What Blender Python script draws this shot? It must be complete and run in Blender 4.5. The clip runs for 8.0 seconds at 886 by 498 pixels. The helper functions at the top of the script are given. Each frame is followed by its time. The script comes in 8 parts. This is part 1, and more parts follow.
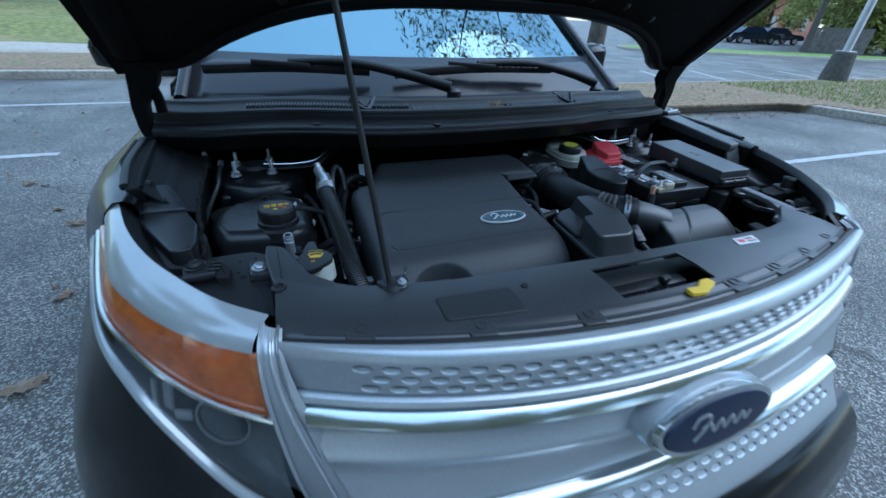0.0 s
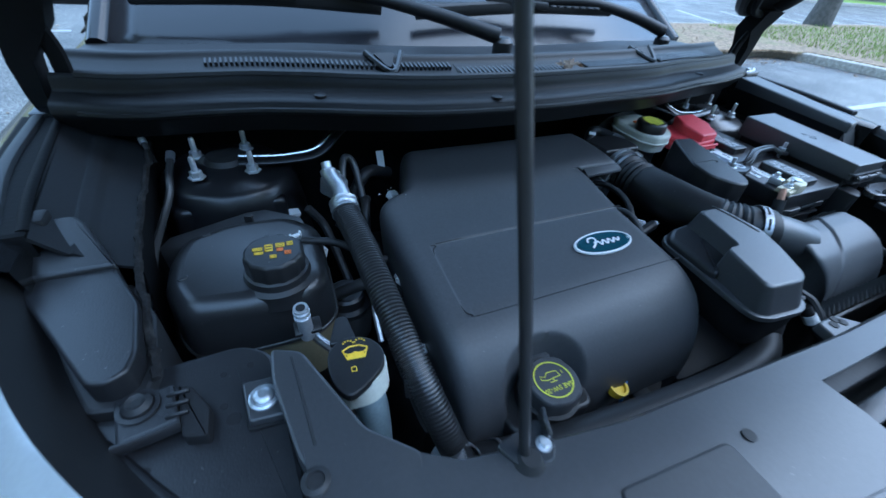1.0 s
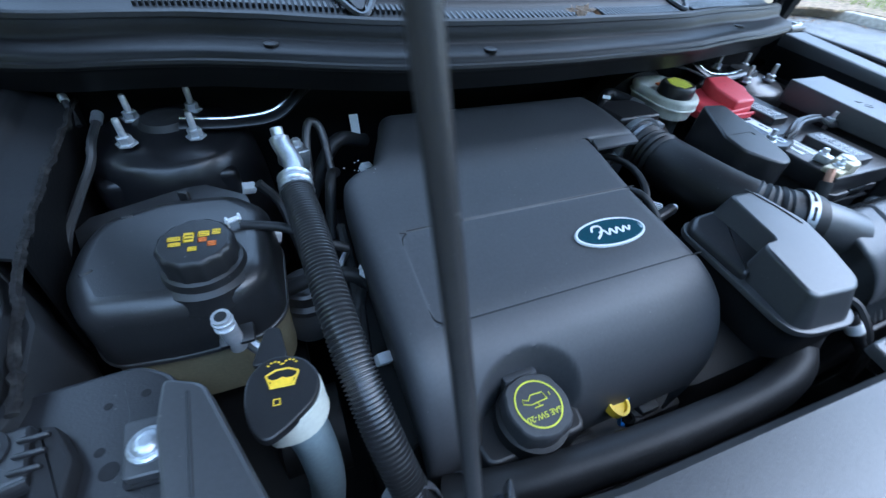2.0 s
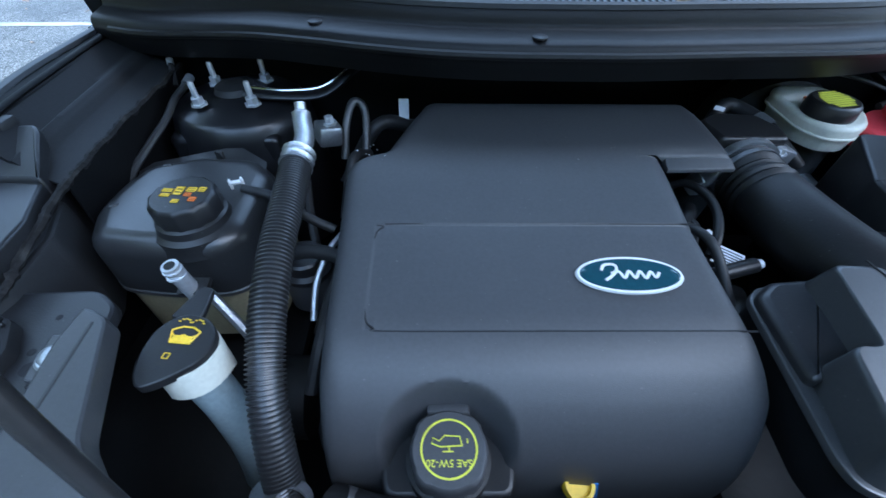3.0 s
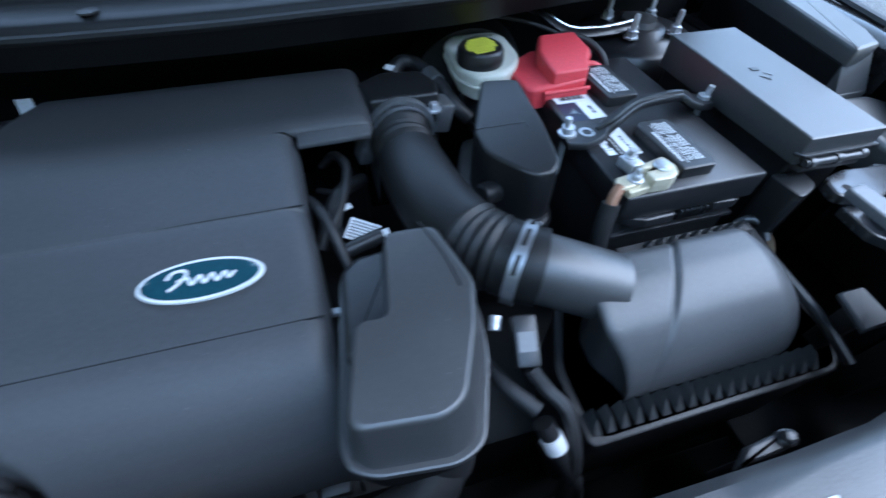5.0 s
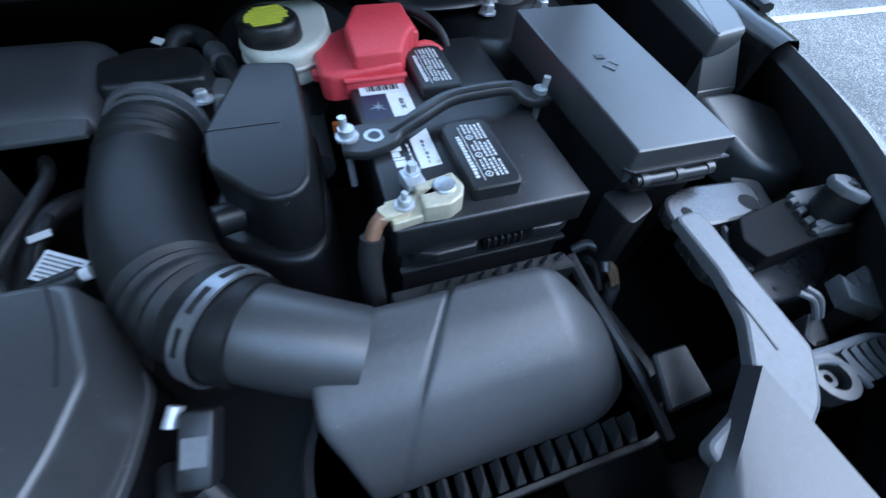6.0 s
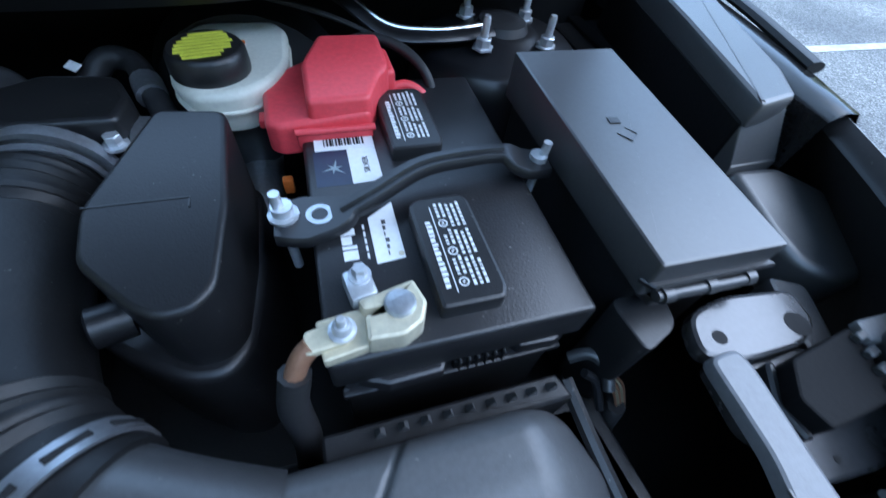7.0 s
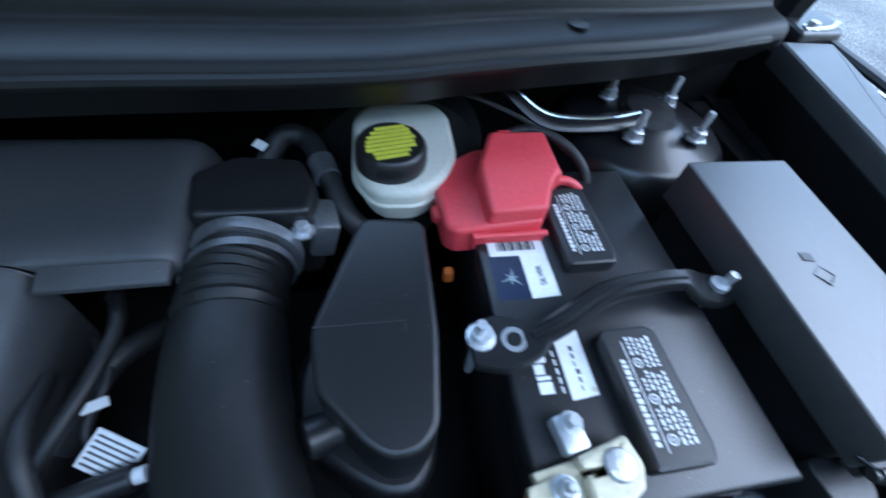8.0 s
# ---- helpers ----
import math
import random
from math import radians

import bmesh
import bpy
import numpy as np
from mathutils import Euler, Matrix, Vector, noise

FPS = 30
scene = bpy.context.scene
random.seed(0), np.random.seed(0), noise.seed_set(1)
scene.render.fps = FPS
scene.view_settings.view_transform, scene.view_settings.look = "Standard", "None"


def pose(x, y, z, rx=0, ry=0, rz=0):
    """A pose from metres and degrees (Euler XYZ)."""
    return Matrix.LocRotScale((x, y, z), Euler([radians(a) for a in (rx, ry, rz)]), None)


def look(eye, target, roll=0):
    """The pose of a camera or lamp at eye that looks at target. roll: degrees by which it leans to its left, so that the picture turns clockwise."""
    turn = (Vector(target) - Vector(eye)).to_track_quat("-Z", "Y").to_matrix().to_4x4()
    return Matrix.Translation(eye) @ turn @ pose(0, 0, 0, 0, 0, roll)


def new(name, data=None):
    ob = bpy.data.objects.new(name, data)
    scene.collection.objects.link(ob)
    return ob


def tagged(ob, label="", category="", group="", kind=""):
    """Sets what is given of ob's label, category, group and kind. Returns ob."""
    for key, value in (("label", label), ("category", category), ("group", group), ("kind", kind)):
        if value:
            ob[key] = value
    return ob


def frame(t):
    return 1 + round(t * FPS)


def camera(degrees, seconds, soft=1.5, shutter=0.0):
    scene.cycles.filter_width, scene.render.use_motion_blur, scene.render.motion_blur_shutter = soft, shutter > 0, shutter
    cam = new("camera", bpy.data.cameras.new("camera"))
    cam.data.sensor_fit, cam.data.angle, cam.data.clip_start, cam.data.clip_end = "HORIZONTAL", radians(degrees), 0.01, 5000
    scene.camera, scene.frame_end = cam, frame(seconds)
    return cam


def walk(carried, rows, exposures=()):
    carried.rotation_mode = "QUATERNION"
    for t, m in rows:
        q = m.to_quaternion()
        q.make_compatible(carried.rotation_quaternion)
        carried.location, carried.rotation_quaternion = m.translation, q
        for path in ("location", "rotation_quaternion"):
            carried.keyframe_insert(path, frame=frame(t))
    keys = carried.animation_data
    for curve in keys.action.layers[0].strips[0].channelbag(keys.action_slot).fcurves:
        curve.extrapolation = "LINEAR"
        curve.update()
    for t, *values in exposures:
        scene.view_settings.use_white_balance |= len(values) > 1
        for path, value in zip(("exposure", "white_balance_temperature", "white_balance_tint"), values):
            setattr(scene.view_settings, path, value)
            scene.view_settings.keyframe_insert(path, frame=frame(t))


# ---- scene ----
cam = camera(96.6, 8.0, shutter=0.4)

PATH = [
    (0, (-0.519, -0.111, 1.365), (0.113, 1.482, 0.335), 2.9),
    (0.5, (-0.536, 0.098, 1.349), (0.153, 1.604, 0.228), 4.4),
    (1, (-0.556, 0.269, 1.331), (0.166, 1.659, 0.086), 5.8),
    (1.5, (-0.533, 0.334, 1.304), (0.193, 1.623, -0.041), 6.5),
    (1.7, (-0.516, 0.337, 1.3), (0.208, 1.607, -0.065), 7.0),
    (2.8, (-0.314, 0.346, 1.279), (-0.21, 1.748, -0.144), 1.2),
    (3, (-0.286, 0.343, 1.281), (-0.268, 1.739, -0.151), 0.6),
    (3.5, (-0.24, 0.321, 1.279), (-0.225, 1.713, -0.157), 0.3),
    (4, (-0.204, 0.316, 1.283), (0.008, 1.682, -0.162), 1.2),
    (4.5, (-0.101, 0.323, 1.275), (0.206, 1.659, -0.181), 0.0),
    (5, (0.084, 0.343, 1.272), (0.432, 1.582, -0.259), 0.8),
    (5.2, (0.155, 0.347, 1.264), (0.501, 1.564, -0.284), 0.4),
    (6.3, (0.36, 0.421, 1.213), (0.87, 1.526, -0.374), 8.0),
    (6.5, (0.378, 0.441, 1.205), (0.895, 1.55, -0.377), 8.8),
    (7, (0.382, 0.499, 1.212), (0.869, 1.638, -0.358), 9.3),
    (7.5, (0.361, 0.552, 1.239), (0.793, 1.707, -0.335), 9.6),
    (8, (0.272, 0.594, 1.257), (0.611, 1.786, -0.312), 9.4),
]
walk(cam, [(t, look(eye, target, roll)) for t, eye, target, roll in PATH], [(0, 1.14, 5400, 6), (0.5, 1.33, 5200, 4), (1.0, 1.92, 5200, 8), (1.5, 2.48, 5400, 12), (3, 2.45, 5600, 12), (5, 2.45, 5600, 12), (6.5, 2.1, 5550, 12), (8, 2.32, 5550, 12)])

# ---- world and light ----
world = bpy.data.worlds.new("sky")
scene.world = world
world.use_nodes = True
wn = world.node_tree
sky = wn.nodes.new("ShaderNodeTexSky")
sky.sky_type = "NISHITA"
sky.sun_disc = False
sky.sun_elevation = radians(53)
sky.sun_rotation = radians(100)
sky.air_density = 1.2
sky.dust_density = 0.25
sky.ozone_density = 1.3
# thin even cloud in front of the blue
cloud = wn.nodes.new("ShaderNodeMix")
cloud.data_type = "RGBA"
cloud.inputs["Factor"].default_value = 0.5
wn.links.new(sky.outputs["Color"], cloud.inputs["A"])
# an overcast layer is about three times as bright overhead as at the horizon
way = wn.nodes.new("ShaderNodeTexCoord")
axes = wn.nodes.new("ShaderNodeSeparateXYZ")
wn.links.new(way.outputs["Generated"], axes.inputs["Vector"])
layer = wn.nodes.new("ShaderNodeValToRGB")
layer.color_ramp.elements[0].color = (1.9, 2.6, 3.2, 1)
layer.color_ramp.elements[1].color = (6.2, 8.7, 11.2, 1)
wn.links.new(axes.outputs["Z"], layer.inputs["Fac"])
wn.links.new(layer.outputs["Color"], cloud.inputs["B"])
wn.links.new(cloud.outputs["Result"], wn.nodes["Background"].inputs["Color"])
wn.nodes["Background"].inputs["Strength"].default_value = 0.14
sun = new("sun", bpy.data.lights.new("sun", "SUN"))
sun.data.energy = 0.75
sun.data.angle = radians(60)
sun.data.color = (1.0, 0.985, 0.96)
sun.matrix_world = look((8, -1, 11), (0, 0.5, 0))


# ---- materials ----
def node_mat(name, base, rough=0.5, metal=0.0, vary=0.10, grain=240.0, bump=0.15, bump_scale=400.0, wear=0.0, wear_scale=6.0,
             wear_color=None, coat=0.0, spec=0.5, specks=0.0):
    m = bpy.data.materials.new(name)
    m.use_nodes = True
    n, l = m.node_tree.nodes, m.node_tree.links
    p = n["Principled BSDF"]
    p.inputs["Metallic"].default_value = metal
    p.inputs["Coat Weight"].default_value = coat
    p.inputs["Specular IOR Level"].default_value = spec
    tc = n.new("ShaderNodeTexCoord")
    fine = n.new("ShaderNodeTexNoise")
    fine.inputs["Scale"].default_value = grain
    fine.inputs["Detail"].default_value = 6
    l.new(tc.outputs["Object"], fine.inputs["Vector"])
    big = n.new("ShaderNodeTexNoise")
    big.inputs["Scale"].default_value = wear_scale
    big.inputs["Detail"].default_value = 8
    big.inputs["Roughness"].default_value = 0.65
    l.new(tc.outputs["Object"], big.inputs["Vector"])
    ramp = n.new("ShaderNodeValToRGB")
    lo = [c * (1 - vary) for c in base]
    hi = [min(1, c * (1 + vary)) for c in base]
    ramp.color_ramp.elements[0].position, ramp.color_ramp.elements[0].color = 0.3, (*lo, 1)
    ramp.color_ramp.elements[1].position, ramp.color_ramp.elements[1].color = 0.7, (*hi, 1)
    l.new(fine.outputs["Fac"], ramp.inputs["Fac"])
    wr = n.new("ShaderNodeMapRange")
    wr.inputs["From Min"].default_value, wr.inputs["From Max"].default_value = 0.52, 0.75
    wr.inputs["To Max"].default_value = wear
    l.new(big.outputs["Fac"], wr.inputs["Value"])
    mix = n.new("ShaderNodeMix")
    mix.data_type = "RGBA"
    mix.inputs["B"].default_value = (*(wear_color or [min(1, c * 2.2 + 0.01) for c in base]), 1)
    l.new(wr.outputs["Result"], mix.inputs["Factor"])
    l.new(ramp.outputs["Color"], mix.inputs["A"])
    out = mix.outputs["Result"]
    if specks:
        dots = n.new("ShaderNodeTexNoise")
        dots.inputs["Scale"].default_value = 300
        dots.inputs["Detail"].default_value = 1
        l.new(tc.outputs["Object"], dots.inputs["Vector"])
        dr = n.new("ShaderNodeMapRange")
        dr.inputs["From Min"].default_value, dr.inputs["From Max"].default_value = 0.755, 0.82
        dr.inputs["To Max"].default_value = specks
        l.new(dots.outputs["Fac"], dr.inputs["Value"])
        dm = n.new("ShaderNodeMix")
        dm.data_type = "RGBA"
        dm.inputs["B"].default_value = (0.20, 0.195, 0.185, 1)
        l.new(dr.outputs["Result"], dm.inputs["Factor"])
        l.new(out, dm.inputs["A"])
        out = dm.outputs["Result"]
    l.new(out, p.inputs["Base Color"])
    rr = n.new("ShaderNodeMapRange")
    rr.inputs["To Min"].default_value, rr.inputs["To Max"].default_value = max(0.02, rough - 0.04), min(1, rough + 0.05)
    l.new(big.outputs["Fac"], rr.inputs["Value"])
    l.new(rr.outputs["Result"], p.inputs["Roughness"])
    if bump:
        bt = n.new("ShaderNodeTexNoise")
        bt.inputs["Scale"].default_value = bump_scale
        bt.inputs["Detail"].default_value = 3
        l.new(tc.outputs["Object"], bt.inputs["Vector"])
        b = n.new("ShaderNodeBump")
        b.inputs["Strength"].default_value = bump
        b.inputs["Distance"].default_value = 0.002
        l.new(bt.outputs["Fac"], b.inputs["Height"])
        l.new(b.outputs["Normal"], p.inputs["Normal"])
    return m


M_COVER = node_mat("cover_plastic", (0.046, 0.0473, 0.0505), 0.50, spec=0.55, bump=0.10, bump_scale=900, wear=0.22, wear_scale=5, wear_color=(0.074, 0.075, 0.078), specks=0.6)
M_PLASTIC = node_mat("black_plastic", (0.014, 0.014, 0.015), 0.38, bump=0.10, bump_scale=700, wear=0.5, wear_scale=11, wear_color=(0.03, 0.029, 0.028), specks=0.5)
M_DUSTY = node_mat("dusty_plastic", (0.008, 0.008, 0.0087), 0.50, spec=0.32, bump=0.12, bump_scale=600, wear=0.35, wear_scale=7, wear_color=(0.021, 0.021, 0.0215))
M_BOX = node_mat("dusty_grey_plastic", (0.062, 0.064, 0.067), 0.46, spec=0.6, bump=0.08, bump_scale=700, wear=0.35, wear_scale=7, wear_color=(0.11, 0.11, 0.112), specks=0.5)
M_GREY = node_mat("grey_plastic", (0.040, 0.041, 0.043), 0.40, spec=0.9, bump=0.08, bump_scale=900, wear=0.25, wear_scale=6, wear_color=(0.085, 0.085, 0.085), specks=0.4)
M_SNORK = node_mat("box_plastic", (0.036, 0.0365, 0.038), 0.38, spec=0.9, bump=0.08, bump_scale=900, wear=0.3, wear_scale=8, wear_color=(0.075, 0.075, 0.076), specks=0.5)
M_APRON = node_mat("apron_plastic", (0.012, 0.012, 0.013), 0.6, spec=0.25, bump=0.12, bump_scale=500, wear=0.4, wear_scale=8, wear_color=(0.026, 0.026, 0.026))
M_SHROUD = node_mat("shroud_plastic", (0.035, 0.036, 0.039), 0.40, spec=0.8, bump=0.10, bump_scale=600, wear=0.35, wear_scale=6, wear_color=(0.065, 0.065, 0.067), specks=0.4)
M_GLOSS = node_mat("gloss_black_steel", (0.009, 0.009, 0.0105), 0.34, bump=0.05, bump_scale=60, wear=0.2, coat=0.1)
M_CASE = node_mat("case_plastic", (0.015, 0.015, 0.0165), 0.36, spec=0.55, bump=0.12, bump_scale=500, wear=0.45, wear_scale=12, wear_color=(0.029, 0.029, 0.031), specks=0.6)
M_FIELD = node_mat("field_plastic", (0.026, 0.027, 0.029), 0.45, bump=0.08, bump_scale=400)
# even near-black for bay walls, hollows and other black parts
M_BLACK = node_mat("deep_black", (0.004, 0.004, 0.0045), 0.7, spec=0.15, bump=0.2, bump_scale=200, wear=0.4, wear_scale=8, wear_color=(0.012, 0.012, 0.012))
M_CLAMP = node_mat("worn_clamp_steel", (0.33, 0.34, 0.36), 0.38, metal=0.85, bump=0.1, bump_scale=200, wear=0.4, wear_scale=12, wear_color=(0.15, 0.15, 0.155))
M_BAR = node_mat("pale_grey_plastic", (0.13, 0.133, 0.14), 0.38, bump=0.08, bump_scale=700, wear=0.3, wear_scale=8, wear_color=(0.09, 0.09, 0.095))
M_PALE = node_mat("worn_steel", (0.050, 0.052, 0.057), 0.26, metal=0.3, spec=0.8, bump=0.25, bump_scale=35, wear=0.5, wear_scale=14, wear_color=(0.022, 0.022, 0.024), coat=0.15)
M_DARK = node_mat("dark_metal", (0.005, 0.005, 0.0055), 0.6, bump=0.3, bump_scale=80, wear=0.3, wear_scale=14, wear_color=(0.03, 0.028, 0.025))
M_DUCT = node_mat("dusty_rubber", (0.008, 0.008, 0.0085), 0.46, spec=0.35, bump=0.10, bump_scale=300, wear=0.45, wear_scale=9, wear_color=(0.026, 0.025, 0.025), specks=0.4)
M_RESO = node_mat("resonator_plastic", (0.010, 0.010, 0.011), 0.38, spec=0.45, bump=0.10, bump_scale=700, wear=0.4, wear_scale=9, wear_color=(0.024, 0.024, 0.024), specks=0.5)
M_TANK = node_mat("tank_plastic", (0.020, 0.020, 0.021), 0.30, spec=0.6, bump=0.10, bump_scale=500, wear=0.4, wear_scale=10, wear_color=(0.045, 0.044, 0.042), specks=0.5)
M_FOAM = node_mat("dusty_foam", (0.014, 0.013, 0.013), 0.9, spec=0.2, vary=0.5, bump=0.8, bump_scale=120, wear=0.9, wear_scale=40, wear_color=(0.060, 0.058, 0.054))
M_RUBBER = node_mat("rubber", (0.018, 0.018, 0.019), 0.50, spec=0.4, bump=0.12, bump_scale=300, wear=0.3, wear_scale=12)
M_CONDUIT = node_mat("conduit_plastic", (0.030, 0.030, 0.031), 0.30, spec=0.8, bump=0.05, bump_scale=300, wear=0.25, wear_scale=20, wear_color=(0.05, 0.05, 0.05))
M_PAINT = node_mat("black_paint", (0.010, 0.0105, 0.0115), 0.16, spec=0.36, bump=0.03, bump_scale=300, vary=0.1, wear=0.35, wear_scale=3, wear_color=(0.028, 0.028, 0.028))
M_SILVER = node_mat("silver_paint", (0.49, 0.515, 0.54), 0.34, metal=0.5, bump=0.02, bump_scale=2000, vary=0.06, coat=0.4, wear=0.2, wear_scale=5, wear_color=(0.33, 0.35, 0.37))
M_CHROME = node_mat("chrome", (0.66, 0.69, 0.70), 0.15, metal=0.9, bump=0.0, vary=0.04)
M_ALU = node_mat("cast_aluminium", (0.55, 0.57, 0.60), 0.38, metal=0.9, bump=0.25, bump_scale=300, wear=0.3, wear_color=(0.30, 0.30, 0.31))
M_ZINC = node_mat("zinc_steel", (0.60, 0.62, 0.65), 0.36, metal=0.6, bump=0.1, bump_scale=400, wear=0.4, wear_color=(0.36, 0.37, 0.39))
M_RED = node_mat("red_plastic", (0.68, 0.058, 0.072), 0.45, bump=0.06, bump_scale=500, vary=0.08, wear=0.15, wear_color=(0.66, 0.12, 0.12))
M_WHITE = node_mat("milky_plastic", (0.62, 0.62, 0.54), 0.45, bump=0.05, vary=0.06, wear=0.3, wear_color=(0.45, 0.43, 0.34))
M_TAN = node_mat("yellowed_plastic", (0.25, 0.22, 0.14), 0.45, bump=0.05, vary=0.1, wear=0.4, wear_color=(0.12, 0.10, 0.06))
M_YELLOW = node_mat("yellow_print", (0.80, 0.52, 0.03), 0.5, bump=0.0, vary=0.1)
M_LIME = node_mat("lime_print", (0.62, 0.62, 0.06), 0.5, bump=0.0, vary=0.1)
M_ORANGE = node_mat("orange_print", (0.75, 0.18, 0.03), 0.5, bump=0.0, vary=0.1)
M_PAPER = node_mat("white_label", (0.72, 0.73, 0.74), 0.55, bump=0.0, vary=0.05, wear=0.3, wear_color=(0.5, 0.5, 0.5))
M_INK = node_mat("black_ink", (0.012, 0.012, 0.013), 0.75, spec=0.3, bump=0.0, vary=0.1)
M_TEAL = node_mat("teal_enamel", (0.012, 0.055, 0.075), 0.22, bump=0.0, vary=0.1, coat=0.5)
M_NAVY = node_mat("navy_enamel", (0.008, 0.016, 0.045), 0.35, bump=0.0, vary=0.1)
M_HOOD = node_mat("bonnet_liner", (0.003, 0.003, 0.0033), 0.85, spec=0.3, bump=0.2, bump_scale=150)
M_PIPE = node_mat("cloudy_pipe", (0.22, 0.28, 0.30), 0.4, bump=0.05)
M_BLUE = node_mat("blue_wire", (0.03, 0.22, 0.65), 0.4, bump=0.0)
M_BRASS = node_mat("copper", (0.30, 0.16, 0.10), 0.5, metal=0.5, bump=0.2)
M_LEADC = node_mat("lead_clamp", (0.56, 0.51, 0.37), 0.45, metal=0.35, bump=0.25, bump_scale=200, wear=0.5, wear_color=(0.40, 0.40, 0.42))
M_LEAF = node_mat("dry_leaf", (0.36, 0.26, 0.18), 0.7, vary=0.4, bump=0.2, wear=0.6, wear_scale=2.5, wear_color=(0.50, 0.46, 0.40))
M_AMBER = node_mat("amber_reflector", (0.42, 0.095, 0.022), 0.16, vary=0.3, grain=30, bump=0.10, bump_scale=70, coat=1.0, wear=0.5, wear_scale=14, wear_color=(0.62, 0.22, 0.05))
M_BLACKGLASS = node_mat("black_glass", (0.010, 0.010, 0.012), 0.22, spec=0.35, bump=0.0, wear=0.3, wear_scale=4)
M_LAMPIN = node_mat("lamp_housing", (0.26, 0.28, 0.30), 0.24, metal=0.5, bump=0.0, wear=0.4, wear_scale=9, wear_color=(0.06, 0.065, 0.07))


def glass_mat(name, tint, ior=1.45, rough=0.02):
    m = bpy.data.materials.new(name)
    m.use_nodes = True
    p = m.node_tree.nodes["Principled BSDF"]
    p.inputs["Base Color"].default_value = (*tint, 1)
    p.inputs["Transmission Weight"].default_value = 1.0
    p.inputs["Roughness"].default_value = rough
    p.inputs["IOR"].default_value = ior
    return m


M_LENS = glass_mat("clear_lens", (0.92, 0.95, 0.98))
# raised IOR and blue specular tint paint in a brighter, bluer sky reflection
M_TINT = glass_mat("windshield_glass", (0.05, 0.06, 0.065), 3.5)
M_TINT.node_tree.nodes["Principled BSDF"].inputs["Specular Tint"].default_value = (0.62, 0.90, 1.0, 1)


def asphalt_mat():
    m = bpy.data.materials.new("asphalt")
    m.use_nodes = True
    n, l = m.node_tree.nodes, m.node_tree.links
    p = n["Principled BSDF"]
    p.inputs["Roughness"].default_value = 0.6
    tc = n.new("ShaderNodeTexCoord")
    v = n.new("ShaderNodeTexVoronoi")
    v.inputs["Scale"].default_value = 150
    l.new(tc.outputs["Object"], v.inputs["Vector"])
    sep = n.new("ShaderNodeSeparateColor")
    l.new(v.outputs["Color"], sep.inputs["Color"])
    st = n.new("ShaderNodeValToRGB")
    e = st.color_ramp.elements
    e[0].position, e[0].color = 0.0, (0.045, 0.042, 0.038, 1)
    e[1].position, e[1].color = 1.0, (0.50, 0.48, 0.43, 1)
    mid = e.new(0.6)
    mid.color = (0.100, 0.095, 0.084, 1)
    l.new(sep.outputs["Red"], st.inputs["Fac"])
    big = n.new("ShaderNodeTexNoise")
    big.inputs["Scale"].default_value = 0.8
    big.inputs["Detail"].default_value = 8
    l.new(tc.outputs["Object"], big.inputs["Vector"])
    mul = n.new("ShaderNodeMix")
    mul.data_type, mul.blend_type = "RGBA", "MULTIPLY"
    mul.inputs["Factor"].default_value = 1.0
    br = n.new("ShaderNodeValToRGB")
    br.color_ramp.elements[0].position, br.color_ramp.elements[0].color = 0.36, (0.40, 0.41, 0.44, 1)
    br.color_ramp.elements[1].position, br.color_ramp.elements[1].color = 0.64, (1, 1, 1, 1)
    l.new(big.outputs["Fac"], br.inputs["Fac"])
    l.new(st.outputs["Color"], mul.inputs["A"])
    l.new(br.outputs["Color"], mul.inputs["B"])
    # wandering cracks
    wob = n.new("ShaderNodeTexNoise")
    wob.inputs["Scale"].default_value = 1.6
    wob.inputs["Detail"].default_value = 6
    l.new(tc.outputs["Object"], wob.inputs["Vector"])
    shift = n.new("ShaderNodeVectorMath")
    shift.operation = "MULTIPLY_ADD"
    shift.inputs[1].default_value = (0.9, 0.9, 0.0)
    l.new(wob.outputs["Color"], shift.inputs[0])
    l.new(tc.outputs["Object"], shift.inputs[2])
    ck = n.new("ShaderNodeTexVoronoi")
    ck.feature = "DISTANCE_TO_EDGE"
    ck.inputs["Scale"].default_value = 0.38
    l.new(shift.outputs["Vector"], ck.inputs["Vector"])
    cr = n.new("ShaderNodeMapRange")
    cr.inputs["From Max"].default_value = 0.006
    cr.inputs["To Min"].default_value, cr.inputs["To Max"].default_value = 0.35, 1.0
    l.new(ck.outputs["Distance"], cr.inputs["Value"])
    mul2 = n.new("ShaderNodeMix")
    mul2.data_type, mul2.blend_type = "RGBA", "MULTIPLY"
    mul2.inputs["Factor"].default_value = 1.0
    l.new(mul.outputs["Result"], mul2.inputs["A"])
    l.new(cr.outputs["Result"], mul2.inputs["B"])
    l.new(mul2.outputs["Result"], p.inputs["Base Color"])
    b = n.new("ShaderNodeBump")
    b.inputs["Strength"].default_value = 0.5
    b.inputs["Distance"].default_value = 0.004
    l.new(v.outputs["Distance"], b.inputs["Height"])
    l.new(b.outputs["Normal"], p.inputs["Normal"])
    return m


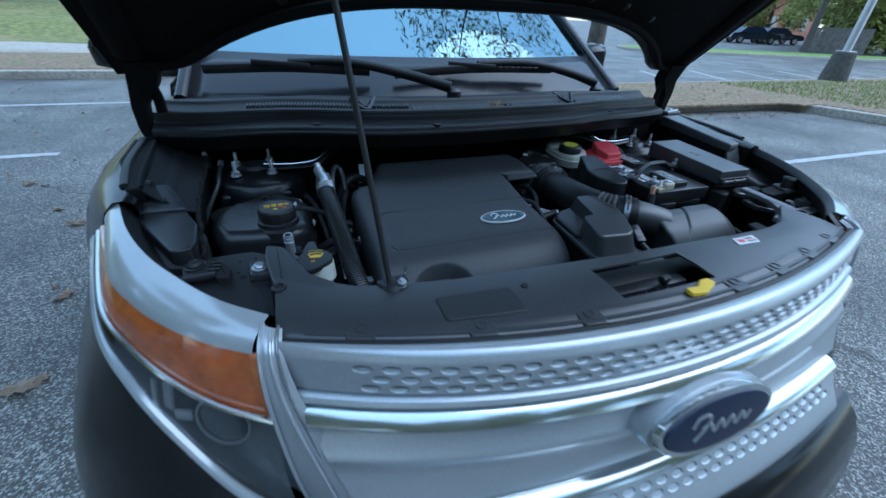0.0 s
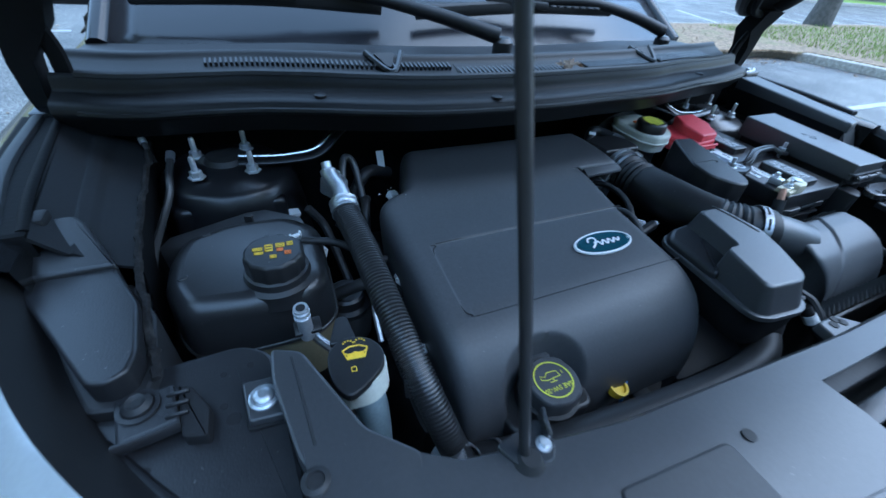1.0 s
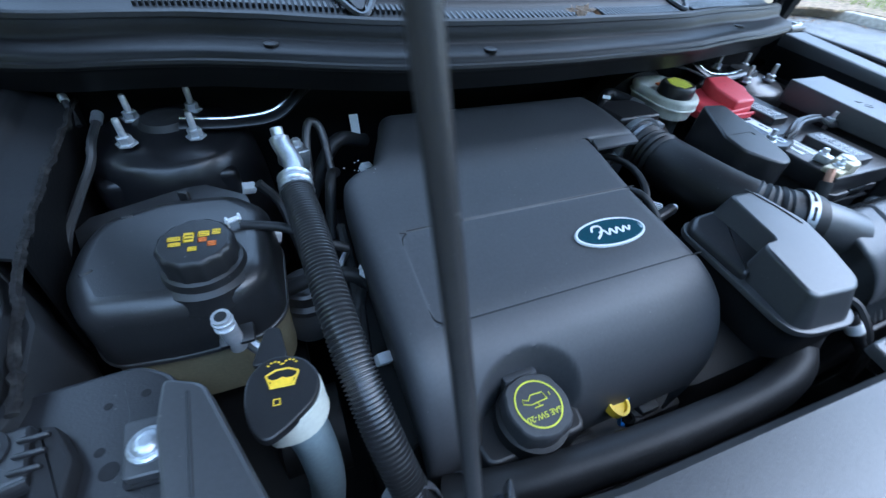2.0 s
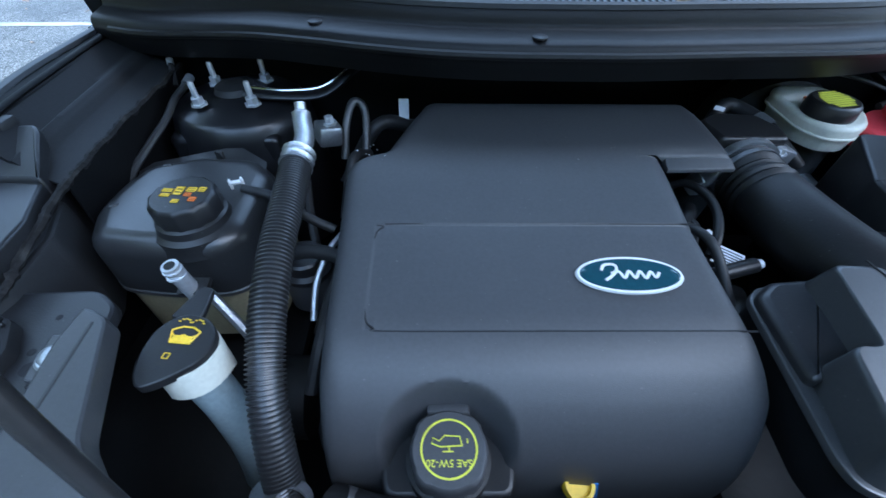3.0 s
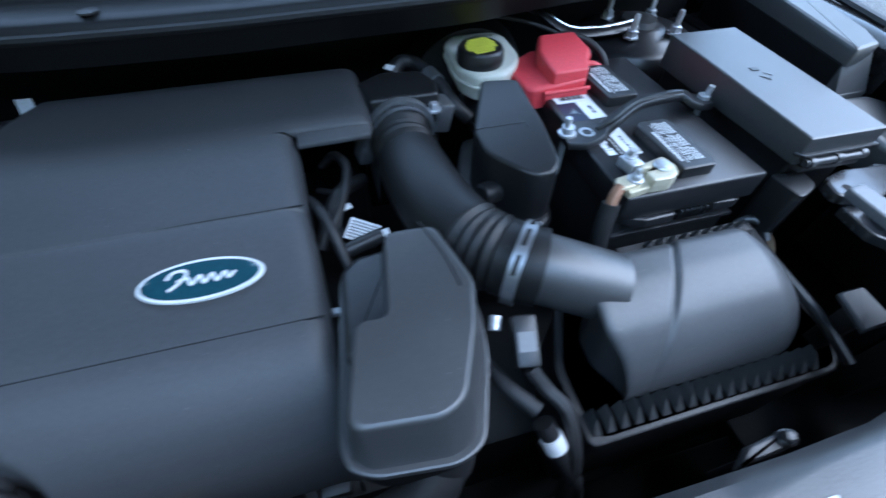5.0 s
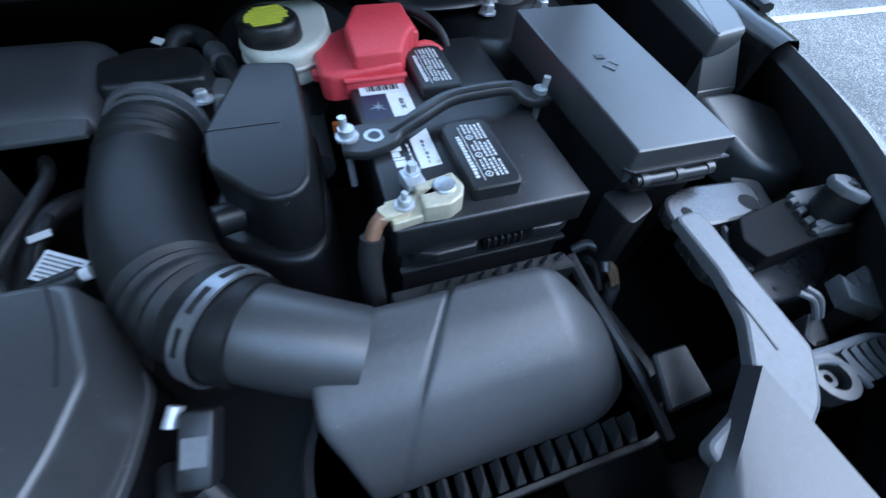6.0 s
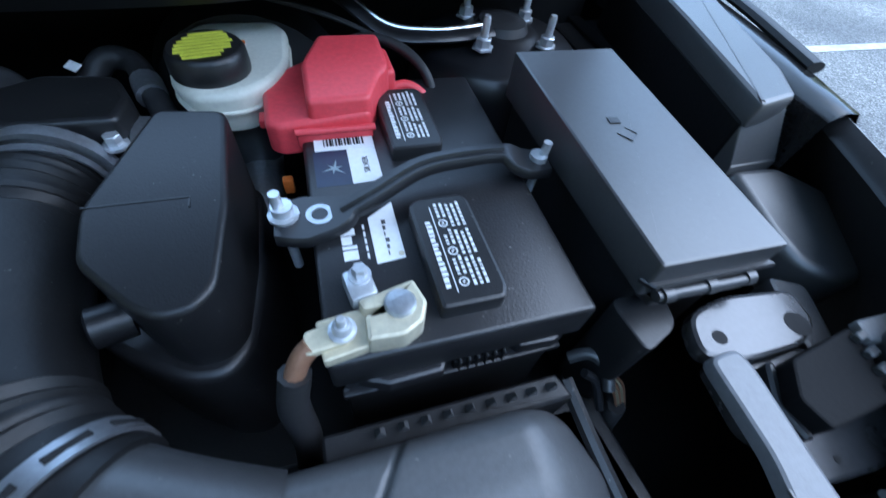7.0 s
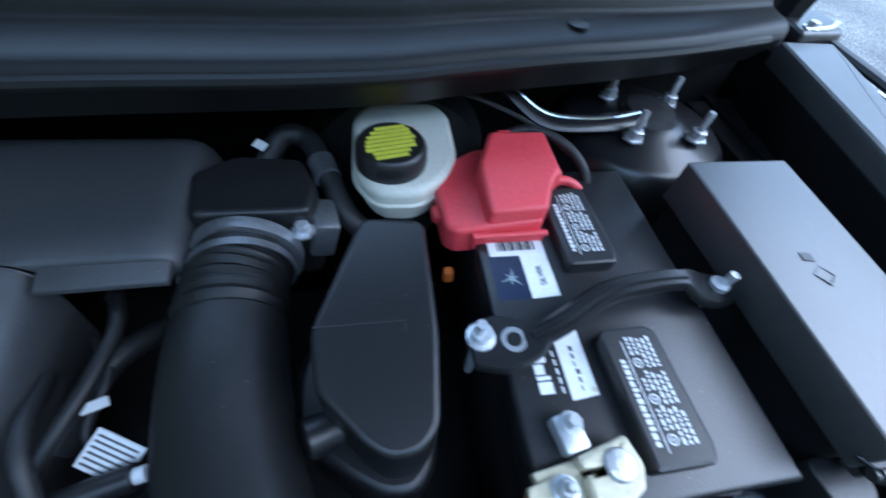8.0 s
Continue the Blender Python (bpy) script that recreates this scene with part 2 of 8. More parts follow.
M_ASPHALT = asphalt_mat()
M_GRASS = node_mat("grass", (0.17, 0.26, 0.04), 0.9, vary=0.6, grain=14, bump=1.0, bump_scale=60, wear=0.7, wear_scale=1.2, wear_color=(0.30, 0.24, 0.11))
M_LENSTOP = node_mat("frosted_lens", (0.42, 0.445, 0.465), 0.20, metal=0.25, bump=0.0, vary=0.03, coat=0.6, wear=0.45, wear_scale=2.5, wear_color=(0.30, 0.325, 0.345))
M_SOIL = node_mat("soil_and_leaves", (0.22, 0.15, 0.09), 0.95, vary=0.6, grain=14, bump=1.0, bump_scale=50, wear=0.8, wear_scale=1.6, wear_color=(0.12, 0.15, 0.04))
M_BANK = node_mat("bank_turf", (0.17, 0.17, 0.045), 0.95, vary=0.6, grain=5, bump=1.0, bump_scale=30, wear=1.0, wear_scale=0.5, wear_color=(0.32, 0.21, 0.12))
# brown-grey foot concrete, darkened further to hold the shade it stands in
M_FOOT = node_mat("shaded_concrete", (0.085, 0.078, 0.068), 0.9, vary=0.3, grain=12, bump=0.5, bump_scale=60, wear=0.7, wear_scale=2.5, wear_color=(0.07, 0.065, 0.06))
M_CONC = node_mat("concrete", (0.36, 0.325, 0.275), 0.85, vary=0.3, grain=20, bump=0.5, bump_scale=90, wear=0.7, wear_scale=1.1, wear_color=(0.24, 0.19, 0.145))
M_LINE = node_mat("line_paint", (0.40, 0.40, 0.40), 0.7, vary=0.2, grain=15, wear=0.7, wear_scale=5, wear_color=(0.16, 0.165, 0.17))
M_LEAVES = node_mat("foliage", (0.25, 0.26, 0.055), 0.7, vary=0.5, grain=3, bump=0.0)
M_BARK = node_mat("bark", (0.10, 0.085, 0.07), 0.9, vary=0.4, grain=12, bump=0.8, bump_scale=40)
M_POLE = node_mat("galvanised", (0.50, 0.51, 0.53), 0.45, metal=0.7, bump=0.05)
M_BRICK = node_mat("orange_brick", (0.40, 0.17, 0.10), 0.85, vary=0.3, grain=2)
M_FENCE = node_mat("weathered_wood", (0.17, 0.15, 0.13), 0.9, vary=0.3, grain=4, bump=0.3)


# ---- mesh helpers ----
def thing(name, loc, label, category, group="", kind=""):
    ob = new(name)
    ob.empty_display_size = 0.05
    ob.location = loc
    return tagged(ob, label, category, group, kind)


def part(name, bm, material, parent=None, label="", smooth=40):
    me = bpy.data.meshes.new(name)
    bmesh.ops.recalc_face_normals(bm, faces=bm.faces)
    for f in bm.faces:
        f.smooth = smooth > 0 and (len(f.verts) < 5 or smooth == 180)
    if 0 < smooth < 180:
        for e in bm.edges:
            e.smooth = len(e.link_faces) == 2 and e.calc_face_angle(0) < radians(smooth)
    bm.to_mesh(me)
    bm.free()
    me.materials.append(material)
    ob = new(name, me)
    if parent is not None:
        ob.parent = parent
        if parent.type == "EMPTY":
            ob.matrix_parent_inverse = Matrix.Translation(parent.location).inverted()
    if label:
        ob["label"] = label
    return ob


def add(bm, other, m=None):
    me = bpy.data.meshes.new("tmp")
    other.to_mesh(me)
    other.free()
    if m is not None:
        me.transform(m)
    bm.from_mesh(me)
    bpy.data.meshes.remove(me)
    return bm


def moved(bm, m):
    bmesh.ops.transform(bm, matrix=m, verts=bm.verts)
    return bm


def box(x0, y0, z0, x1, y1, z1, bev=0.003, seg=2, taper=0.0):
    bm = bmesh.new()
    bmesh.ops.create_cube(bm, size=1)
    for v in bm.verts:
        up = v.co.z > 0
        kx = (1 - taper) if up else 1
        v.co = Vector(((x0 + x1) / 2 + v.co.x * (x1 - x0) * kx, (y0 + y1) / 2 + v.co.y * (y1 - y0) * kx, (z0 + z1) / 2 + v.co.z * (z1 - z0)))
    if bev:
        bmesh.ops.bevel(bm, geom=list(bm.edges), offset=bev, segments=seg, affect="EDGES", profile=0.5)
    return bm


def rounded(pts, r, n=4):
    out = []
    k = len(pts)
    for i in range(k):
        a, b, c = Vector(pts[i - 1][:2]), Vector(pts[i][:2]), Vector(pts[(i + 1) % k][:2])
        u, w = (a - b), (c - b)
        d = min(r, u.length * 0.45, w.length * 0.45)
        p, q = b + u.normalized() * d, b + w.normalized() * d
        for j in range(n + 1):
            t = j / n
            out.append(tuple(p * (1 - t) ** 2 + b * 2 * t * (1 - t) + q * t ** 2))
    return out


def slab(pts, z0, z1, bev=0.003, seg=2, zf=None, draft=0.0):
    """A prism over a plan outline, with its upper rim rounded; zf lifts the top as a function of x, y."""
    bm = bmesh.new()
    c = sum((Vector(p) for p in pts), Vector((0, 0))) / len(pts)
    top = [bm.verts.new((c.x + (p[0] - c.x) * (1 - draft), c.y + (p[1] - c.y) * (1 - draft), z1)) for p in pts]
    bot = [bm.verts.new((p[0], p[1], z0)) for p in pts]
    k = len(pts)
    bm.faces.new(bot[::-1])
    area = sum(pts[i - 1][0] * pts[i][1] - pts[i][0] * pts[i - 1][1] for i in range(k))
    sgn = 1 if area > 0 else -1
    inward = []
    for i in range(k):
        a, b = (Vector(pts[i]) - Vector(pts[i - 1])), (Vector(pts[(i + 1) % k]) - Vector(pts[i]))
        t = a.normalized() + b.normalized()
        t = t.normalized() if t.length > 1e-6 else b.normalized()
        c2 = max(0.5, t.dot(b.normalized()))
        inward.append(Vector((-t.y, t.x)) * sgn / c2)
    rows = [bot]
    if bev:
        for j in range(seg + 1):
            a = math.pi / 2 * j / seg
            rows.append([bm.verts.new((v.co.x + n.x * bev * (1 - math.cos(a)), v.co.y + n.y * bev * (1 - math.cos(a)), z1 - bev * (1 - math.sin(a)))) for v, n in zip(top, inward)])
        for v in top:
            bm.verts.remove(v)
    else:
        rows.append(top)
    for r, s in zip(rows, rows[1:]):
        for i in range(k):
            bm.faces.new((r[i], r[(i + 1) % k], s[(i + 1) % k], s[i]))
    bm.faces.new(rows[-1])
    if zf:
        for v in bm.verts:
            w = (v.co.z - z0) / (z1 - z0)
            v.co.z += zf(v.co.x, v.co.y) * w
    return bm


def tapered(low, high, z0, z1, r, bev, zf=None):
    """A prism whose foot outline passes into a smaller top outline, with a rounded upper rim."""
    a, b = rounded(low, r), rounded(high, r)
    cx, cy = sum(p[0] for p in b) / len(b), sum(p[1] for p in b) / len(b)
    size = max(abs(p[0] - cx) + abs(p[1] - cy) for p in b)
    rings = [[Vector((x, y, z0)) for x, y in a]]
    for k in range(4):
        q = math.pi / 2 * k / 3
        f = 1 - bev * (1 - math.cos(q)) / size * 1.6
        rings.append([Vector((cx + (x - cx) * f, cy + (y - cy) * f, z1 - bev * (1 - math.sin(q)))) for x, y in b])
    bm = loft(rings)
    if zf:
        for v in bm.verts:
            v.co.z += zf(v.co.x, v.co.y) * (v.co.z - z0) / (z1 - z0)
    return bm


def smooth_path(pts, n=8):
    pts = [Vector(p) for p in pts]
    q = [pts[0] * 2 - pts[1]] + pts + [pts[-1] * 2 - pts[-2]]
    out = []
    for i in range(1, len(q) - 2):
        for j in range(n):
            t = j / n
            a, b, c, d = q[i - 1], q[i], q[i + 1], q[i + 2]
            out.append(0.5 * (2 * b + (c - a) * t + (2 * a - 5 * b + 4 * c - d) * t * t + (3 * b - a - 3 * c + d) * t ** 3))
    out.append(pts[-1])
    return out


def tube(pts, r, segs=12, n=8, rf=None, flat=1.0, cap=True):
    """A swept round section; rf gives the radius along 0..1, flat squeezes it."""
    p = smooth_path(pts, n) if n > 1 else [Vector(a) for a in pts]
    bm = bmesh.new()
    up = Vector((0, 0, 1))
    rings = []
    side = None
    for i, c in enumerate(p):
        d = (p[min(i + 1, len(p) - 1)] - p[max(i - 1, 0)]).normalized()
        if side is None:
            side = d.cross(up if abs(d.z) < 0.9 else Vector((1, 0, 0))).normalized()
        side = (side - d * side.dot(d)).normalized()
        nn = side.cross(d)
        rad = rf(i / (len(p) - 1)) if rf else r
        rings.append([bm.verts.new(c + side * math.cos(a) * rad + nn * math.sin(a) * rad * flat) for a in (2 * math.pi * k / segs for k in range(segs))])
    for a, b in zip(rings, rings[1:]):
        for k in range(segs):
            bm.faces.new((a[k], a[(k + 1) % segs], b[(k + 1) % segs], b[k]))
    if cap:
        bm.faces.new(rings[0][::-1])
        bm.faces.new(rings[-1])
    return bm


def lathe(profile, at=(0, 0, 0), segs=32, rf=None):
    """A turned shape from (radius, height) pairs; rf scales the radius by angle and height index."""
    bm = bmesh.new()
    rings = []
    for i, (r, z) in enumerate(profile):
        rings.append([bm.verts.new((at[0] + math.cos(a) * r * (rf(a, i) if rf else 1), at[1] + math.sin(a) * r * (rf(a, i) if rf else 1), at[2] + z))
                      for a in (2 * math.pi * k / segs for k in range(segs))])
    for a, b in zip(rings, rings[1:]):
        for k in range(segs):
            bm.faces.new((a[k], a[(k + 1) % segs], b[(k + 1) % segs], b[k]))
    bm.faces.new(rings[0][::-1])
    bm.faces.new(rings[-1])
    return bm


def loft(rings, cap=True, closed=True):
    bm = bmesh.new()
    vs = [[bm.verts.new(p) for p in ring] for ring in rings]
    for a, b in zip(vs, vs[1:]):
        k = len(a)
        for i in range(k if closed else k - 1):
            bm.faces.new((a[i], a[(i + 1) % k], b[(i + 1) % k], b[i]))
    if cap and closed:
        bm.faces.new(vs[0][::-1])
        bm.faces.new(vs[-1])
    return bm


def sheet(fn, nu, nv, thick=0.0):
    """A surface from fn(u, v), u and v from 0 to 1."""
    bm = bmesh.new()
    g = [[bm.verts.new(fn(i / nu, j / nv)) for j in range(nv + 1)] for i in range(nu + 1)]
    for i in range(nu):
        for j in range(nv):
            bm.faces.new((g[i][j], g[i + 1][j], g[i + 1][j + 1], g[i][j + 1]))
    if thick:
        bmesh.ops.recalc_face_normals(bm, faces=bm.faces)
        bmesh.ops.solidify(bm, geom=list(bm.faces), thickness=thick)
    return bm


def interp(x, table):
    if x <= table[0][0]:
        return table[0][1]
    for (a, u), (b, w) in zip(table, table[1:]):
        if x <= b:
            t = (x - a) / (b - a)
            return u + (w - u) * t
    return table[-1][1]


def curve(x, table):
    """Smooth reading of a table, without overshoot."""
    if x <= table[0][0]:
        return table[0][1]
    for i in range(len(table) - 1):
        (a, u), (b, w) = table[i], table[i + 1]
        if x <= b:
            s = [(table[j + 1][1] - table[j][1]) / (table[j + 1][0] - table[j][0]) if 0 <= j < len(table) - 1 else None for j in (i - 1, i, i + 1)]
            m0 = s[1] if s[0] is None else (0 if s[0] * s[1] <= 0 else 2 * s[0] * s[1] / (s[0] + s[1]))
            m1 = s[1] if s[2] is None else (0 if s[2] * s[1] <= 0 else 2 * s[2] * s[1] / (s[2] + s[1]))
            d = b - a
            t = (x - a) / d
            return u * (1 + 2 * t) * (1 - t) ** 2 + m0 * d * t * (1 - t) ** 2 + w * t * t * (3 - 2 * t) - m1 * d * t * t * (1 - t)
    return table[-1][1]


def ribbon(path, width, thick=0.003, n=8):
    """A flat bar that follows a path, lying level across; width(s) is its half width."""
    p = smooth_path(path, n)
    bm = bmesh.new()
    rows = []
    for i, c in enumerate(p):
        d = p[min(i + 1, len(p) - 1)] - p[max(i - 1, 0)]
        side = Vector((-d.y, d.x, 0)).normalized()
        w = width(i / (len(p) - 1))
        up = d.cross(side).normalized()
        up = up if up.z > 0 else -up
        sec = [(-w, -thick), (-w, 0), (-w + thick * 0.5, thick * 0.6), (w - thick * 0.5, thick * 0.6), (w, 0), (w, -thick)]
        rows.append([bm.verts.new(c + side * a + up * b) for a, b in sec])
    for r, s in zip(rows, rows[1:]):
        for k in range(6):
            bm.faces.new((r[k], r[(k + 1) % 6], s[(k + 1) % 6], s[k]))
    bm.faces.new(rows[0][::-1])
    bm.faces.new(rows[-1])
    return bm


def lettering(text, size, m, depth=0.0003):
    cu = bpy.data.curves.new("letters", "FONT")
    cu.body, cu.size, cu.extrude = text, size, depth
    cu.align_x, cu.align_y = "CENTER", "CENTER"
    ob = bpy.data.objects.new("letters", cu)
    scene.collection.objects.link(ob)
    bpy.context.view_layer.update()
    me = bpy.data.meshes.new_from_object(ob.evaluated_get(bpy.context.evaluated_depsgraph_get()))
    bpy.data.objects.remove(ob)
    bpy.data.curves.remove(cu)
    bm = bmesh.new()
    bm.from_mesh(me)
    bpy.data.meshes.remove(me)
    return moved(bm, m)


def ring(r0, r1, h, segs=40):
    bm = bmesh.new()
    rows = []
    for r, z in ((r0, 0), (r0, h), (r1, h), (r1, 0)):
        rows.append([bm.verts.new((math.cos(a) * r, math.sin(a) * r, z)) for a in (2 * math.pi * k / segs for k in range(segs))])
    for q in range(4):
        a, b = rows[q], rows[(q + 1) % 4]
        for k in range(segs):
            bm.faces.new((a[k], a[(k + 1) % segs], b[(k + 1) % segs], b[k]))
    return bm


def hexbolt(at, r, h, washer=1.5, m=None):
    bm = lathe([(r * washer, 0), (r * washer, h * 0.25)], segs=20)
    add(bm, lathe([(r, h * 0.25), (r, h * 0.9), (r * 0.85, h)], segs=6))
    t = Matrix.Translation(at)
    return moved(bm, t @ m if m is not None else t)


# ---- ground and surroundings ----
def flat(pts, z):
    bm = bmesh.new()
    bm.faces.new([bm.verts.new((p[0], p[1], z)) for p in pts])
    return bm


ground = part("ground", flat([(-300, -300), (300, -300), (300, 300), (-300, 300)], 0), M_ASPHALT, smooth=0)
tagged(ground, "worn grey asphalt parking lot with pale aggregate", "ground", kind="structure")


def line_strip(a, b, w, label):
    a, b = Vector(a), Vector(b)
    s = (b - a).normalized()
    s = Vector((-s.y, s.x)) * w / 2
    bm = bmesh.new()
    n = 24
    rows = []
    for i in range(n + 1):
        p = a + (b - a) * i / n
        k = 1 + 0.25 * (noise.noise(Vector((p.x * 9, p.y * 9, 0))))
        rows.append((bm.verts.new((*(p + s * k), 0.004)), bm.verts.new((*(p - s * k), 0.004))))
    for (p, q), (r, t) in zip(rows, rows[1:]):
        bm.faces.new((p, q, t, r))
    return tagged(part("parking_line", bm, M_LINE, smooth=0), label, "line", "parking lines", "structure")


line_strip((3.3, 2.74), (8.4, 2.75), 0.10, "worn white painted parking line on asphalt")
line_strip((-2.7, 4.75), (-8, 4.60), 0.10, "worn white painted parking line on asphalt")
line_strip((-2.5, 7.28), (-8, 7.10), 0.10, "worn white painted parking line on asphalt")
for k in range(-1, 6):
    line_strip((12.54 + 2.15 * k, 10.8), (11.25 + 2.2 * k, 7.75), 0.11, "thin white parking line in the far lot")


def kerbed_island(name, pts, label, h=0.14, w=0.16, cover=None):
    """Grass inside a concrete kerb that stands proud of the road."""
    rp = rounded(pts, 0.9, 6)
    kerb = part(name + "_kerb", slab(rp, -0.05, h, 0.025, 3), M_CONC, smooth=50)
    tagged(kerb, "weathered concrete kerb round a grass strip", "kerb", kind="structure")
    c = sum((Vector(p) for p in rp), Vector((0, 0))) / len(rp)
    inner = []
    for i in range(len(rp)):
        a, b, d = Vector(rp[i - 1]), Vector(rp[i]), Vector(rp[(i + 1) % len(rp)])
        t = (d - a).normalized()
        nrm = Vector((-t.y, t.x))
        if nrm.dot(c - b) < 0:
            nrm = -nrm
        inner.append(tuple(b + nrm * w))
    g = part(name + "_grass", slab(inner, h - 0.02, h + 0.015, 0.01, 1), cover or M_GRASS, smooth=50)
    tagged(g, label, "grass", kind="structure")
    return inner


island = kerbed_island("island", [(2.2, 5.42), (8.75, 5.2), (9.25, 3.75), (10.9, -3), (18, -3), (18.5, 7.9), (2.2, 7.55)],
                       "bare soil with patchy grass and fallen leaves", cover=M_SOIL)
verge = kerbed_island("verge", [(-40, 9.2), (-3.2, 9.65), (2, 9.9), (2, 12.9), (-40, 12.2)], "bare soil and thin grass beside a path", cover=M_SOIL)
far_strip = kerbed_island("far_strip", [(17, 18.6), (21.3, 17), (28, 14.9), (50, 9), (52, 11.5), (29, 17.4), (18, 21)], "narrow grass strip in the far lot")
tagged(part("pavement", slab([(-60, 12.3), (2, 13.0), (2, 15.9), (-60, 15.2)], -0.05, 0.12, 0.02, 1), M_CONC, smooth=50),
                   "pale concrete footpath", "path", kind="structure")


def hill(u, v):
    x = -90 + 100 * u
    y = 15.6 + 60 * v
    return Vector((x, y, 0.1 + 9 * v ** 1.2 * (1 - 0.7 * u) + 0.15 * noise.noise(Vector((x * 0.3, y * 0.3, 0)))))


tagged(part("bank", sheet(hill, 40, 60), M_BANK, smooth=180), "rising grassy bank with dry leaves", "bank", kind="structure")

# grass blades and leaf litter
rng = random.Random(4)


def blades(n, place, h, w):
    bm = bmesh.new()
    for _ in range(n):
        x, y, z = place()
        a = rng.uniform(0, 6.28)
        hh = h * rng.uniform(0.5, 1.3)
        d = Vector((math.cos(a), math.sin(a), 0)) * w
        tip = Vector((x, y, z + hh)) + Vector((rng.uniform(-1, 1), rng.uniform(-1, 1), 0)) * hh * 0.6
        bm.faces.new((bm.verts.new(Vector((x, y, z)) - d), bm.verts.new(Vector((x, y, z)) + d), bm.verts.new(tip)))
    return bm


tagged(part("island_blades", blades(9000, lambda: (lambda t, s: (9.3 + 7.5 * t + 0.5 * (1 - s), 3.9 + 3.4 * s - 2.0 * t * (1 - s), 0.15))(rng.random(), rng.random()), 0.07, 0.006),
            M_GRASS, smooth=0), "blades of short grass", "grass", kind="stuff")


def leaf_bm(size):
    """A small dry lobed leaf, cupped."""
    bm = bmesh.new()
    c = bm.verts.new((0, 0, 0.06 * size))
    outline = []
    for k in range(14):
        a = 2 * math.pi * k / 14
        r = size * (0.5 if k % 2 else 0.28) * (1.25 if k in (3, 4) else 1)
        outline.append(bm.verts.new((r * math.cos(a), r * math.sin(a) * 0.7, size * 0.16 * (0.5 + 0.5 * math.sin(3 * a)))))
    for k in range(14):
        bm.faces.new((c, outline[k], outline[(k + 1) % 14]))
    bmesh.ops.solidify(bm, geom=list(bm.faces), thickness=0.001)
    return bm


litter = bmesh.new()
for _ in range(1000):
    r = rng.random()
    if r > 0.72:
        x, z = rng.uniform(-16, -1.5), 0.13
        y = (12.35 + 0.05 * x + 3.4 * rng.random() ** 2) if rng.random() < 0.6 else 9.8 + 2.2 * rng.random()
    elif r < 0.28:
        x, y, z = rng.uniform(5, 10), 0, 0.006
        y = 5.1 - 0.45 * rng.random() ** 2 if x < 8.7 else 5.0 - rng.random() * 1.3
    elif r < 0.45:
        x, y, z = rng.uniform(2.6, 9), rng.uniform(5.5, 7.3), 0.16
    else:
        x, y, z = rng.uniform(-7, -1.3), 1 + 8 * rng.random() ** 1.3, 0.006
    add(litter, leaf_bm(rng.uniform(0.03, 0.075)), pose(x, y, z, rng.uniform(-15, 15), rng.uniform(-15, 15), rng.uniform(0, 360)))
tagged(part("leaf_litter", litter, M_LEAF, smooth=0), "scattered dry brown leaves on asphalt and soil", "leaves", kind="stuff")
for x, y, s, a in ((-1.68, 1.44, 0.14, 20), (-1.75, 2.1, 0.10, 80), (-2.0, 3.0, 0.13, 10), (-2.2, 3.3, 0.10, 130), (-2.6, 3.9, 0.12, 60), (-2.3, 2.6, 0.09, 200)):
    lf = thing("leaf", (x, y, 0.004), "single dry brown oak leaf lying on asphalt", "leaf", "leaves on the asphalt")
    part("blade", moved(leaf_bm(s), pose(x, y, 0.006, 4, 3, a)), M_LEAF, lf, smooth=0)
    part("stalk", tube([(x + s * 0.3, y, 0.012), (x + s * 0.55, y + s * 0.1, 0.008)], 0.0015, 5, 2), M_LEAF, lf)

# light pole on its concrete foot
PX, PY = 14.35, 7.55
pole = thing("street_lamp", (PX, PY, 0.13), "tall galvanised lamp pole on a tapered concrete foot", "lamp pole")
part("concrete_foot", lathe([(0.34, 0), (0.33, 0.1), (0.27, 0.62), (0.25, 0.74), (0.21, 0.77)], (PX, PY, 0.13), 20), M_FOOT, pole)
part("pole", tube([(PX, PY, 0.85), (PX + 0.02, PY, 4.5), (PX + 0.04, PY, 9)], 0.095, 16, 3), M_POLE, pole)
part("base_flange", box(PX - 0.17, PY - 0.17, 0.885, PX + 0.17, PY + 0.17, 0.915, 0.005), M_POLE, pole)
part("lamp_head", box(PX - 0.5, PY - 0.25, 9.0, PX + 0.3, PY + 0.25, 9.2, 0.04), M_POLE, pole)


def leafy(n, blobs, leaf, rnd):
    bm = bmesh.new()
    for _ in range(n):
        cx, cy, cz, r = rnd.choice(blobs)
        d = Vector((rnd.gauss(0, 1), rnd.gauss(0, 1), rnd.gauss(0, 1)))
        p = Vector((cx, cy, cz)) + d.normalized() * r * rnd.random() ** 0.4
        a = Vector((rnd.gauss(0, 1), rnd.gauss(0, 1), rnd.gauss(0, 1))).normalized() * leaf * rnd.uniform(0.6, 1.4)
        b = a.orthogonal().normalized() * a.length * 0.45
        bm.faces.new([bm.verts.new(q) for q in (p - a, p + b, p + a, p - b)])
    return bm


